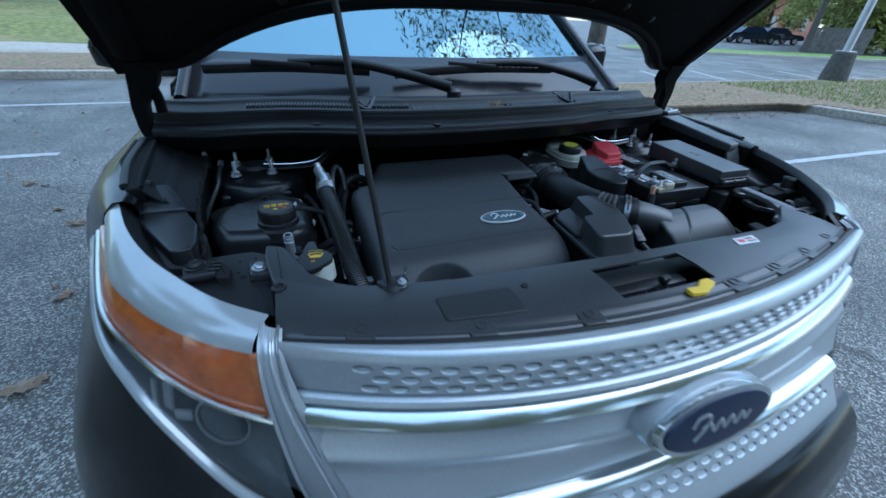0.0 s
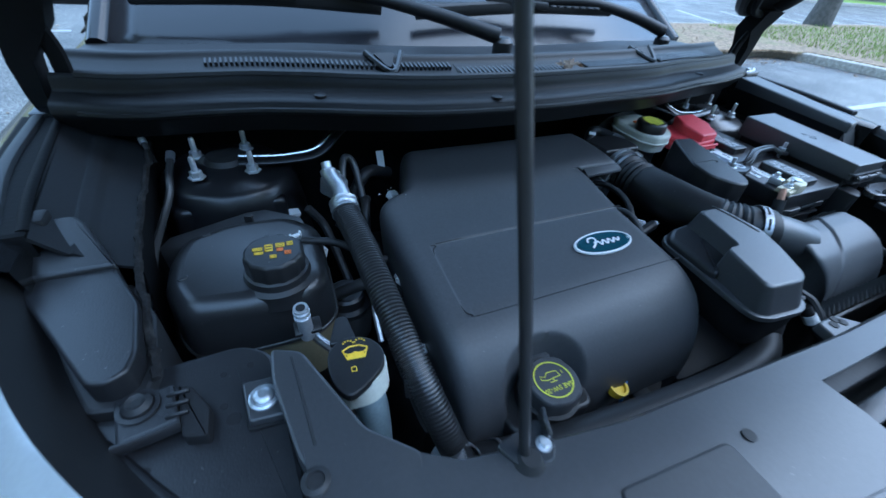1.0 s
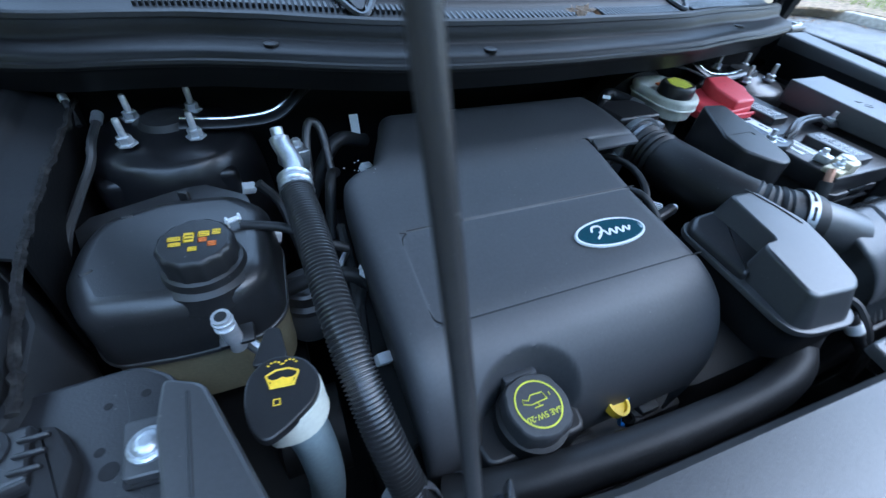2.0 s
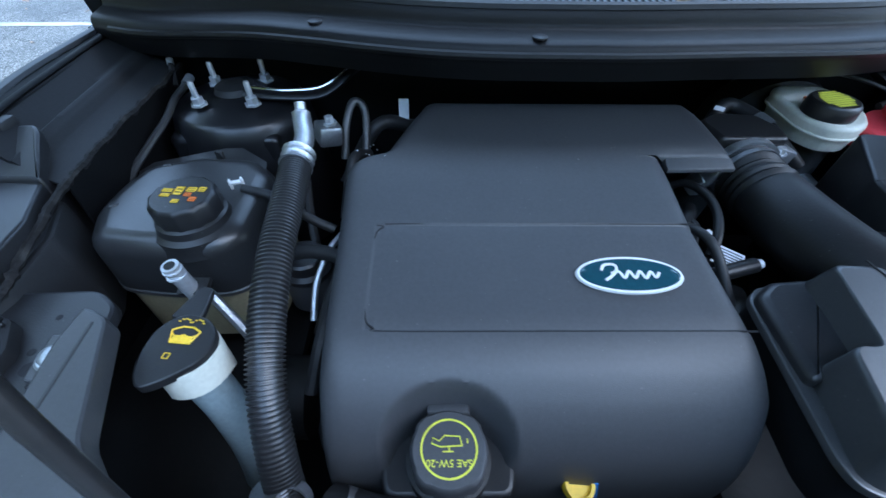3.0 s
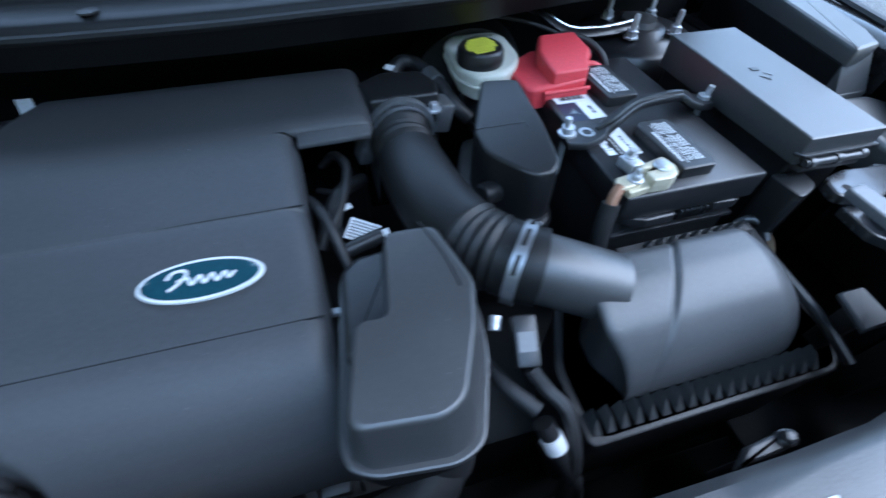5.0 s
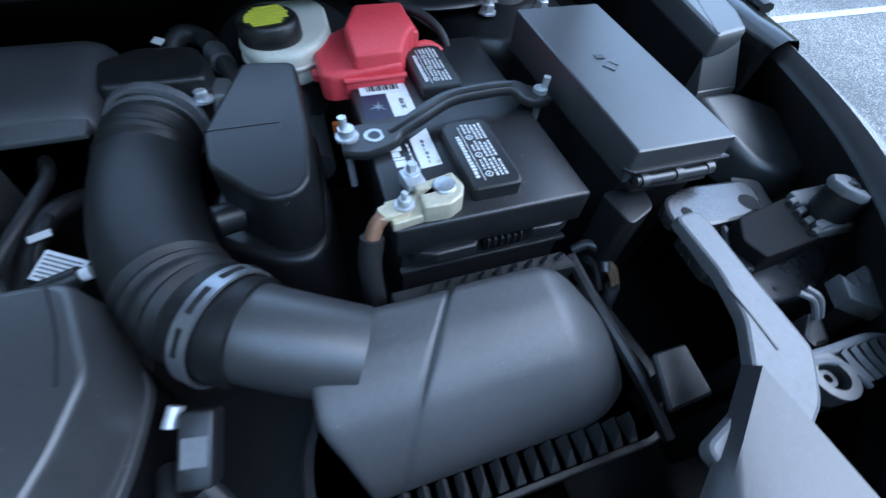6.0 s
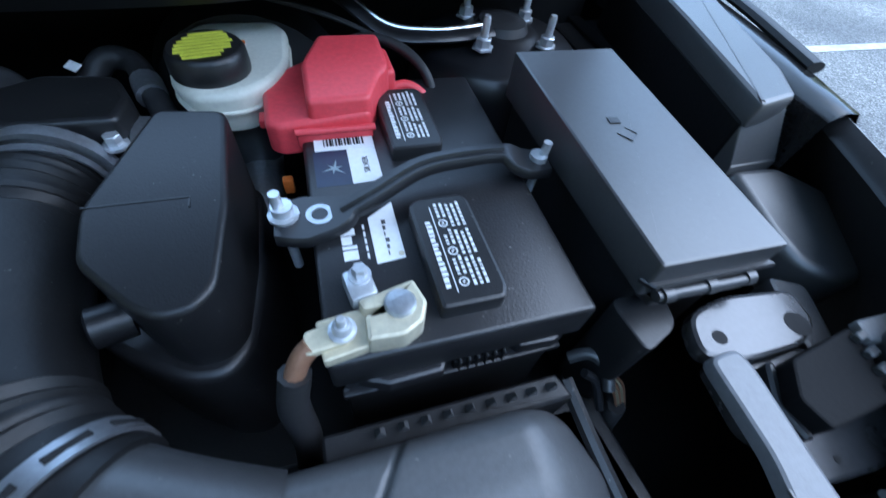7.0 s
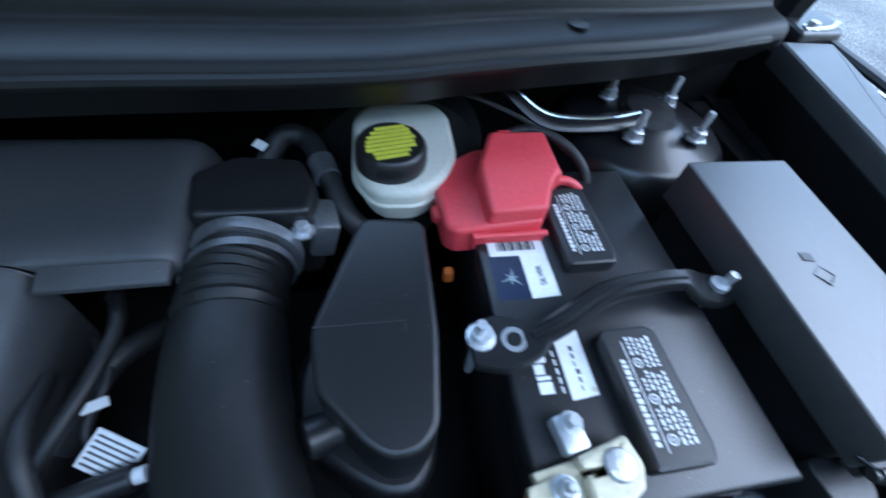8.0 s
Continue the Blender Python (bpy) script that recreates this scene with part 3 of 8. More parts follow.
def tree(x, y, h, r, seed, leaf=0.22, n=5000, trunk=0.25, label="broadleaf tree with thinning autumn green foliage; rows out of view added to cut skylight", low=0.35):
    rnd = random.Random(seed)
    t = thing("tree", (x, y, 0), label, "tree", "trees round the lot")
    lean = rnd.uniform(-0.4, 0.4)
    part("trunk", tube([(x, y, -0.1), (x + lean * 0.3, y, h * 0.25), (x + lean, y, h * 0.6), (x + lean, y, h * 0.9)], 1, 10, 5,
                       rf=lambda s: trunk * (1.15 - s) * (1 + 0.5 * math.exp(-s * 25))), M_BARK, t)
    blobs = []
    for k in range(9):
        a = rnd.uniform(0, 6.28)
        z0 = h * rnd.uniform(low * 0.8, 0.7)
        e = Vector((x + lean + math.cos(a) * r * rnd.uniform(0.5, 0.9), y + math.sin(a) * r * rnd.uniform(0.5, 0.9), z0 + h * rnd.uniform(0.1, 0.25)))
        part("limb", tube([(x + lean * 0.6, y, z0), tuple((Vector((x + lean, y, z0)) + e) / 2 + Vector((0, 0, h * 0.04))), tuple(e)], 1, 6, 4,
                          rf=lambda s: trunk * 0.35 * (1.1 - s)), M_BARK, t)
        blobs.append((*e, r * rnd.uniform(0.3, 0.5)))
    for k in range(8):
        a = rnd.uniform(0, 6.28)
        q = r * rnd.random()
        blobs.append((x + lean + math.cos(a) * q, y + math.sin(a) * q, h * rnd.uniform(low, 1.0), r * rnd.uniform(0.25, 0.45)))
    part("crown", leafy(n, blobs, leaf, rnd), M_LEAVES, t, smooth=0)
    return t


tree(34.75, 20.6, 13, 5.0, 1, leaf=0.17, n=12000, trunk=0.20, low=0.42)
for k, (x, y, h) in enumerate(((41, 20.5, 11), (45, 20.5, 12), (48, 17.5, 13), (50, 14, 13), (54, 10, 13), (48, 26.5, 13), (56, 6, 13), (62, 33, 14), (60, 41, 9), (52, 29, 12), (66, 52, 13), (58, 56, 13))):
    tree(x, y, h, 4.6, 20 + k, leaf=0.22, n=9000, low=0.06)
# unseen row added before the car's nose to block low sky light
for k, (x, y) in enumerate(((-13, -9), (-8, -12), (-3, -13.5), (2.5, -13), (8, -12), (13, -9))):
    tree(x, y, 11, 4.2, 40 + k, leaf=0.28, n=6000, low=0.06)
tree(5.3, 7.0, 12, 3.6, 8, leaf=0.10, n=6000, trunk=0.16, label="tall slender tree with hanging thin foliage on the grass strip", low=0.55)
tree(-14, 30, 9, 4, 9)
# unseen trees added on the left to weaken the light from there
for k, (x, y) in enumerate([(-10, -5.5), (-10.5, -0.5), (-11.5, 4.2)]):
    tree(x, y, 12, 4.4, 60 + k, leaf=0.28, n=7000, low=0.08)

# wall, brick building and hedge in the distance
wall_far = thing("fence", (37.4, 19.2, 0), "weathered grey-brown board fence at the lot's edge", "fence")
for k in range(9):
    bx, by = 36.4 + 0.16 * k, 21.2 - 0.31 * k
    part("board", moved(box(-0.17, -0.02, 0, 0.17, 0.02, 1.55 + 0.03 * (k % 3), 0.01, 1), pose(bx, by, 0, 0, 0, -62.7)), M_FENCE, wall_far)
house = thing("building", (67, 47, 0), "low orange brick building behind trees", "building")
part("wall", box(64, 45, 0, 76, 52, 5.0, 0.02, 1), M_BRICK, house)
part("roof", box(63.6, 44.6, 5.0, 76.4, 52.4, 5.3, 0.02, 1), M_CONC, house)
for k in range(3):
    part("window", box(66 + 3.4 * k, 44.9, 1.2, 67.4 + 3.4 * k, 45.1, 2.8, 0.01, 1), M_LAMPIN, house)


def parked_car(x, y, rz, paint, label):
    """A saloon seen far off: body with cabin, glass band, wheels, lamps."""
    c = thing("car", (x, y, 0), label, "car", "cars parked in the far lot")
    m = pose(x, y, 0, 0, 0, rz)
    side = [(-2.2, 0.35), (-2.25, 0.6), (-2.15, 0.85), (-1.5, 0.95), (1.0, 0.92), (1.9, 0.85), (2.2, 0.7), (2.25, 0.4)]
    rings = [[Vector((px, w, pz)) for px, pz in side] for w in (-0.82, -0.9, -0.9, 0.9, 0.9, 0.82)]
    part("body", moved(loft(rings), m), paint, c)
    cab = [(-1.5, 0.93), (-1.0, 1.38), (-0.2, 1.46), (0.4, 1.40), (1.1, 0.92)]
    rings = [[Vector((px, w * (1 - 0.25 * (pz - 0.9)), pz)) for px, pz in cab] for w in (-0.8, 0.8)]
    part("glasshouse", moved(loft(rings), m), M_NAVY, c)
    roof = [(-1.0, 1.39), (-0.2, 1.475), (0.4, 1.41), (0.38, 1.36), (-0.2, 1.43), (-0.98, 1.35)]
    part("roof", moved(loft([[Vector((px, w, pz)) for px, pz in roof] for w in (-0.7, 0.7)]), m), paint, c)
    for wx in (-1.4, 1.4):
        for wy in (-0.86, 0.86):
            wh = part("wheel", moved(lathe([(0.30, -0.1), (0.33, -0.06), (0.33, 0.06), (0.30, 0.1)], segs=18), m @ pose(wx, wy, 0.33, 90)), M_RUBBER, c)
            part("rim", moved(lathe([(0.2, -0.105), (0.2, 0.105)], segs=14), m @ pose(wx, wy, 0.33, 90)), M_ALU, wh)
    for wy in (-0.6, 0.6):
        part("headlight", moved(box(2.15, wy - 0.18, 0.6, 2.27, wy + 0.18, 0.74, 0.02), m), M_PAPER, c)
    return c


M_CARRED = node_mat("red_paint", (0.45, 0.02, 0.04), 0.2, bump=0, vary=0.1, coat=1.0)
M_CARBLUE = node_mat("dark_blue_paint", (0.02, 0.03, 0.055), 0.15, bump=0, vary=0.1, coat=1.0)
parked_car(42.0, 32.9, -25, M_CARRED, "red saloon car parked in the far lot")
parked_car(41.9, 29.9, -25, M_CARBLUE, "dark blue saloon car parked in the far lot")
parked_car(46.2, 30.5, -25, M_CARBLUE, "dark saloon car parked in the far lot")

# ---- the car with its bonnet up ----
car = thing("car", (0, 0.9, 0), "black sport utility car with silver grille and raised bonnet", "car")


def seal_y(x):
    return 0.185 + (0.34 if x < 0 else 0.30) * x * x


# upper grille: top roll, perforated band, chrome bar, broad middle band
FACE_C = [(0.25, 0.06), (0.45, 0.0), (0.60, 0.02), (0.685, 0.082), (0.75, 0.122), (0.85, 0.130), (0.91, 0.137), (0.969, 0.135), (1.0, 0.137)]
FACE_K = [(0.45, 0.20), (0.60, 0.20), (0.75, 0.18), (0.85, 0.28), (0.91, 0.31), (0.969, 0.33)]


def face_y(x, z):
    """Bow of the front: fuller and further forward low down."""
    return interp(z, FACE_C) + interp(z, FACE_K) * x * x + (0.20 * x ** 4 if x < 0 else 0.0)


def band(profile, xmax=0.575, nu=60, roll=False):
    """A strip that follows the bowed front; profile gives (forward offset, height). A roll starts at the panel's edge."""
    def fn(u, v):
        k = v * (len(profile) - 1)
        i = min(int(k), len(profile) - 2)
        t = k - i
        o = profile[i][0] * (1 - t) + profile[i + 1][0] * t
        z = profile[i][1] * (1 - t) + profile[i + 1][1] * t
        left = -xmax + 0.36 * max(0.0, 0.895 - max(z, 0.64))
        x = left + (xmax - left) * u
        y = face_y(x, z) + o
        if roll and o > 0.012 and z > 0.99:
            y = face_y(x, z) + 0.012 + (o - 0.012) / 0.073 * (seal_y(x) - face_y(x, z) - 0.012)
        return Vector((x, y, z))
    return sheet(fn, nu, (len(profile) - 1) * 2)


ROLL = [(0.085, 1.000), (0.070, 1.006), (0.050, 1.010), (0.036, 1.010), (0.024, 1.006), (0.016, 1.000), (0.0125, 0.996), (0.012, 0.9935)]
grille = part("grille", band(ROLL, roll=True), M_SILVER, car, "satin silver grille with rows of oval holes")
part("upper_strip", band([(0.05, 0.940), (0.012, 0.938), (0.006, 0.936), (0.002, 0.929), (0.004, 0.9265), (0.014, 0.9255)], 0.56), M_SILVER, grille)
part("groove", band([(0.013, 0.927), (0.012, 0.924), (0.013, 0.919)], 0.557), M_INK, grille, "dark groove above the chrome bar")
chrome = part("chrome_bar", band([(0.014, 0.9215), (0.002, 0.9205), (-0.003, 0.9175), (-0.011, 0.909), (-0.013, 0.905), (-0.012, 0.902), (0.03, 0.900)], 0.555), M_CHROME, grille, "bright chrome bar")
# ink-black strip paints the shadow below the chrome bar
part("shadow_strip", band([(0.03, 0.9005), (0.014, 0.899), (0.013, 0.893), (0.03, 0.890)], 0.55), M_INK, grille)
part("middle_band", band([(0.05, 0.892), (0.016, 0.8915), (0.009, 0.8895), (0.006, 0.884), (-0.002, 0.858), (-0.006, 0.848), (-0.005, 0.842), (0.000, 0.835), (0.004, 0.79), (0.006, 0.751), (0.012, 0.7475), (0.05, 0.7465)], 0.555), M_SILVER, grille, "broad silver bar with a raised upper lip")
part("lower_bar", band([(0.05, 0.7455), (0.004, 0.745), (-0.004, 0.742), (-0.009, 0.734), (-0.009, 0.731), (0.02, 0.727)], 0.53), M_CHROME, grille, "bright chrome bar")
part("lower_band", band([(0.0, 0.684), (0.001, 0.655), (0.006, 0.645), (0.03, 0.640)], 0.53), M_SILVER, grille, "silver lower bar")
part("lower_band_top", band([(0.03, 0.725), (0.002, 0.723), (0.0, 0.719)], 0.53), M_SILVER, grille)
part("backing", band([(0.040, 0.99), (0.052, 0.92), (0.052, 0.84), (0.052, 0.76), (0.055, 0.68), (0.07, 0.6)], 0.60), M_DARK, grille, "black backing behind the bars")
part("bumper", band([(0.03, 0.640), (0.012, 0.632), (0.0, 0.60), (-0.02, 0.55), (-0.03, 0.45), (0.0, 0.30), (0.08, 0.25)], 0.62), M_PAINT, car, "black painted bumper")


# perforated bands: staggered oval holes, each with a floor that slopes up to its lower lip
def perforated(z_top, rows, dz, dx, x0, x1, off, rx, rz, margin=0.575):
    bm = bmesh.new()
    n = 20
    void_sheets.clear()
    k0 = round(math.atan2(dz, dx) / (2 * math.pi) * n)
    corners = (k0, n // 2 - k0, n // 2 + k0, n - k0)

    def put(x, z, back=0.0):
        return bm.verts.new((x, face_y(x, z) + off + back, z))

    for r in range(rows):
        zc = z_top - dz * (r + 0.5)
        start = x0 + (0.64 * dx if r == 1 else 0.22 * dx if r == 2 else 0.0)
        count = int((x1 - start) / dx)
        ends = [-margin, start - dx / 2], [start + (count - 0.5) * dx, margin]
        for u, w in ends:
            k = max(1, int((w - u) / 0.02))
            for i in range(k):
                p, q = u + (w - u) * i / k, u + (w - u) * (i + 1) / k
                bm.faces.new((put(p, zc - dz / 2), put(q, zc - dz / 2), put(q, zc + dz / 2), put(p, zc + dz / 2)))
        for i in range(count):
            c = start + i * dx
            outer, rim, lip, floor, shade = [], [], [], [], []
            for k in range(n):
                a = 2 * math.pi * k / n
                ca, sa = math.cos(a), math.sin(a)
                t = min(dx / 2 / max(1e-6, abs(ca)), dz / 2 / max(1e-6, abs(sa)))
                if k in corners:
                    outer.append(put(c + math.copysign(dx / 2, ca), zc + math.copysign(dz / 2, sa)))
                else:
                    outer.append(put(c + ca * t, zc + sa * t))
                rim.append(put(c + rx * ca, zc + rz * sa))
                lip.append(put(c + rx * 0.95 * ca, zc + rz * 0.94 * sa, 0.0006))
                if k <= n // 2:
                    shade.append(Vector((c + rx * 0.95 * ca, face_y(c + rx * 0.95 * ca, zc + rz * 0.93 * sa) + off + 0.0008, zc + rz * 0.93 * sa)))
                floor.append(put(c + rx * 0.93 * ca, zc + rz * 0.9 * sa, 0.0012 + 0.0040 * (1 + sa)))
            for A, B in ((outer, rim), (rim, lip), (lip, floor)):
                for k in range(n):
                    bm.faces.new((A[k], A[(k + 1) % n], B[(k + 1) % n], B[k]))
            bm.faces.new(floor)
            # a dark sheet stands in for the shaded void under the upper edge
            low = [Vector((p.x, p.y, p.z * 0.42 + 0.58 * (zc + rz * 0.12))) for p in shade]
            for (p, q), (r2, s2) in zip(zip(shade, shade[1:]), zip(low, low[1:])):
                void_sheets.faces.new([void_sheets.verts.new(v) for v in (p, q, s2, r2)])
    bmesh.ops.remove_doubles(bm, verts=bm.verts, dist=0.00005)
    return bm


void_sheets = bmesh.new()
pb = part("perforated_band", perforated(0.9935, 3, 0.0160, 0.0342, -0.480, 0.545, 0.012, 0.0125, 0.0060), M_SILVER, grille, "silver band pierced by oval holes", smooth=30)
part("hole_shade", void_sheets.copy(), M_DARK, pb, smooth=0)
part("band_foot", band([(0.012, 0.9455), (0.0125, 0.944), (0.03, 0.942), (0.05, 0.940)]), M_SILVER, grille)
pb2 = part("lower_perforated_band", perforated(0.7190, 2, 0.0175, 0.0342, -0.50, 0.52, 0.0, 0.0125, 0.0062, 0.53), M_SILVER, grille, "silver band pierced by oval holes", smooth=30)
part("hole_shade", void_sheets, M_DARK, pb2, smooth=0)

# oval badge in its bezel
badge_m = pose(0.012, 0.104, 0.862, 76, 0, 0)


def oval(rx, ry, h0, h1, segs=48, dome=0.0):
    return moved(lathe([(0.96, h0), (1.0, h0 + (h1 - h0) * 0.5), (0.97, h1), (0.8, h1 + dome * 0.5), (0.4, h1 + dome)], segs=segs), Matrix.Diagonal((rx, ry, 1, 1)))


def flourish(w, z, r):
    """A plain mark: one tall sweep and a long wavy stroke; w is its half width."""
    bm = bmesh.new()
    strokes = [[(-0.92, 0.18), (-0.78, 0.52), (-0.48, 0.56), (-0.40, 0.30), (-0.58, -0.10), (-0.84, -0.42)],
               [(-0.62, 0.00), (-0.36, 0.12), (-0.22, -0.26), (-0.02, 0.16), (0.12, -0.26), (0.32, 0.16), (0.46, -0.26), (0.66, 0.14), (0.78, -0.20), (0.94, 0.10)]]
    for pts in strokes:
        add(bm, tube([(a * w, b * w * 0.62, z) for a, b in pts], r, 6, 5, flat=0.35))
    return bm


badge = part("badge", moved(oval(0.128, 0.057, -0.04, 0.001), badge_m), M_SILVER, car, "oval silver badge surround")
part("badge_rim", moved(oval(0.120, 0.054, 0.0, 0.016), badge_m), M_CHROME, badge, "chrome oval rim")
part("badge_field", moved(oval(0.109, 0.044, 0.010, 0.019, dome=0.002), badge_m), M_NAVY, badge, "dark blue oval field")
script = flourish(0.064, 0.0215, 0.0034)
part("script_shape", moved(script, badge_m), M_ALU, badge, "flowing pale script-like shape")

# bumper rubber along the panel behind the grille
seal_strip = part("seal_strip", tube([(x, seal_y(x) - 0.001, 1.004) for x in [-0.57 + 0.06 * k for k in range(20)]], 0.0045, 8, 3, flat=0.8), M_RUBBER, car, "black rubber edge strip")


# headlamps
def lamp_curve(u, table):
    k = u * (len(table) - 1)
    i = min(int(k), len(table) - 2)
    t = k - i
    p = [Vector(table[max(0, min(len(table) - 1, j))]) for j in (i - 1, i, i + 1, i + 2)]
    return 0.5 * (2 * p[1] + (p[2] - p[0]) * t + (2 * p[0] - 5 * p[1] + 4 * p[2] - p[3]) * t * t + (3 * p[1] - p[0] - 3 * p[2] + p[3]) * t ** 3)


BAY = [(-0.580, 0.325, 1.024), (-0.638, 0.365, 1.030), (-0.692, 0.424, 1.034), (-0.750, 0.505, 1.038), (-0.797, 0.600, 1.042), (-0.838, 0.722, 1.046)]
AMB_T = [(-0.603, 0.287, 0.998), (-0.655, 0.318, 1.002), (-0.705, 0.362, 1.004), (-0.757, 0.425, 1.004), (-0.812, 0.520, 1.004), (-0.860, 0.690, 1.010)]
AMB_B = [(-0.594, 0.262, 0.906), (-0.655, 0.290, 0.926), (-0.708, 0.332, 0.942), (-0.763, 0.395, 0.956), (-0.820, 0.490, 0.972), (-0.872, 0.690, 1.000)]
LEN_B = [(-0.585, 0.238, 0.68), (-0.655, 0.268, 0.76), (-0.714, 0.315, 0.835), (-0.775, 0.385, 0.895), (-0.832, 0.490, 0.935), (-0.880, 0.690, 0.985)]


GUT = [(-0.572, 0.350, 0.992), (-0.628, 0.390, 0.988), (-0.680, 0.450, 0.984), (-0.734, 0.530, 0.984), (-0.778, 0.625, 0.988), (-0.816, 0.735, 1.000)]
TRIM_L = [(-0.588, 0.318, 1.022), (-0.594, 0.284, 1.006), (-0.595, 0.264, 0.96), (-0.592, 0.256, 0.905), (-0.582, 0.244, 0.80), (-0.562, 0.236, 0.68)]
TRIM_R = [(-0.566, 0.306, 1.014), (-0.568, 0.278, 0.998), (-0.560, 0.262, 0.95), (-0.545, 0.246, 0.90), (-0.508, 0.216, 0.80), (-0.470, 0.180, 0.68)]


def strip_between(a, b, bulge=0.006, nu=30, nv=6, sx=1, inset=0.0):
    def fn(u, v):
        p, q = Vector(lamp_curve(u, a)), Vector(lamp_curve(u, b))
        r = p * (1 - v) + q * v
        k = 4 * v * (1 - v)
        r += Vector((-0.5, -0.75, 0.3)).normalized() * (bulge * k - inset)
        return Vector((r.x * sx, r.y, r.z))
    return sheet(fn, nu, nv)


for sx in (1, -1):
    lamp = thing("headlamp", (-0.7 * sx, 0.4, 0.9), "clear headlamp with amber side reflector and chrome projector ring", "headlamp", "pair of headlamps")
    part("top_lens", strip_between(BAY, AMB_T, 0.010, sx=sx), M_LENSTOP, lamp, "silvery top of the lamp lens")
    amber = part("amber_reflector", strip_between(AMB_T, AMB_B, 0.004, sx=sx), M_AMBER, lamp, "orange faceted reflector")
    part("amber_edge", tube([(p[0] * sx, p[1] - 0.006, p[2]) for p in (lamp_curve(k / 24, AMB_B) for k in range(25))], 0.0035, 6, 2), M_CHROME, amber)
    gut = GUT if sx > 0 else [(x + 0.010, y + 0.008, z - 0.014) for x, y, z in BAY]
    part("gutter", strip_between(BAY, gut, -0.003, sx=sx), M_PLASTIC, lamp, "black gutter along the bay")
    part("lamp_back", strip_between(gut, [(x * (0.985 if sx > 0 else 1.12), y + (0.01 if sx > 0 else -0.03), 0.80) for x, y, z in gut], 0.0, sx=sx), M_DARK, lamp)
    part("housing", strip_between(AMB_B, LEN_B, 0.0, sx=sx, inset=0.04), M_LAMPIN, lamp, "dark grey lamp housing")
    lens = part("lens", strip_between(AMB_B, LEN_B, 0.008, sx=sx), M_LENS, lamp, "clear front lens")
    lens.visible_shadow = False
    part("lens_edge", tube([(p[0] * sx, p[1] - 0.006, p[2]) for p in (lamp_curve(k / 24, LEN_B) for k in range(25))], 0.0085, 8, 2), M_LENSTOP, lamp, "pale lower rim of the lens")
    pm = pose(-0.652 * sx, 0.300, 0.890, 84, 0, -30 * sx)
    pr = part("projector_ring", moved(ring(0.0345, 0.0385, 0.010), pm), M_ALU, lamp, "chrome projector ring")
    part("projector_lens", moved(lathe([(0.034, 0), (0.031, 0.007), (0.020, 0.013), (0.004, 0.016)], segs=28), pm), M_LENS, pr)
    for dx, dz, w, h, tilt in ((0.064, 0.018, 0.009, 0.022, 12), (0.050, -0.010, 0.014, 0.008, -20), (0.084, 0.004, 0.006, 0.030, 24)):
        part("reflector_facet", moved(box(-w, -h, 0, w, h, 0.008, 0.003, 2), pose((-0.652 - dx) * sx, 0.300 + dx * 0.75, 0.890 + dz, 84, 0, (-40 - tilt) * sx)), M_LENSTOP, lamp)
    part("amber_end", strip_between([(-0.607, 0.287, 0.999), (-0.604, 0.268, 0.95), (-0.597, 0.259, 0.902)], [(-0.586, 0.285, 1.004), (-0.586, 0.264, 0.955), (-0.582, 0.254, 0.898)], 0.0, 10, 4, sx=sx, inset=-0.001), M_AMBER, lamp, "orange inner end of the reflector")
    trim = part("inner_trim", strip_between(TRIM_L, TRIM_R, 0.008, 24, 8, sx=sx), M_SILVER, lamp, "silver trim beside the grille")
    part("trim_edge", tube([(p[0] * sx, p[1] - 0.004, p[2]) for p in (lamp_curve(k / 20, TRIM_L) for k in range(21))], 0.003, 6, 2), M_LENSTOP, trim)
    mid = [tuple(Vector(a) * 0.45 + Vector(b) * 0.55 + Vector((-0.002, -0.010, 0.003))) for a, b in zip(TRIM_L, TRIM_R)]
    part("trim_ridge", tube([(p[0] * sx, p[1], p[2]) for p in (lamp_curve(k / 20, mid) for k in range(21))], 0.0026, 8, 2), M_LENSTOP, trim, "raised ridge of the trim")
    part("trim_groove", tube([((p[0] + 0.008) * sx, p[1] + 0.0035, p[2]) for p in (lamp_curve(k / 20, mid) for k in range(21))], 0.0018, 6, 2), M_LAMPIN, trim)


def corner_skin(sx):
    """Bumper corner that swells out below the lamp."""
    mid = [(-0.60, 0.17, 0.60), (-0.74, 0.225, 0.63), (-0.85, 0.315, 0.68), (-0.925, 0.44, 0.72), (-0.958, 0.57, 0.74), (-0.968, 0.70, 0.78)]
    low = [(-0.58, 0.16, 0.35), (-0.72, 0.21, 0.33), (-0.84, 0.30, 0.32), (-0.92, 0.42, 0.34), (-0.965, 0.55, 0.42), (-0.975, 0.72, 0.55)]

    def fn(u, v):
        a, b, c = (Vector(lamp_curve(u, t)) for t in (LEN_B, mid, low))
        k = 0.42
        r = a * ((v - k) * (v - 1) / k) + b * (v * (v - 1) / (k * (k - 1))) + c * (v * (v - k) / (1 - k))
        return Vector((r.x * sx, r.y, r.z))
    return sheet(fn, 40, 20)


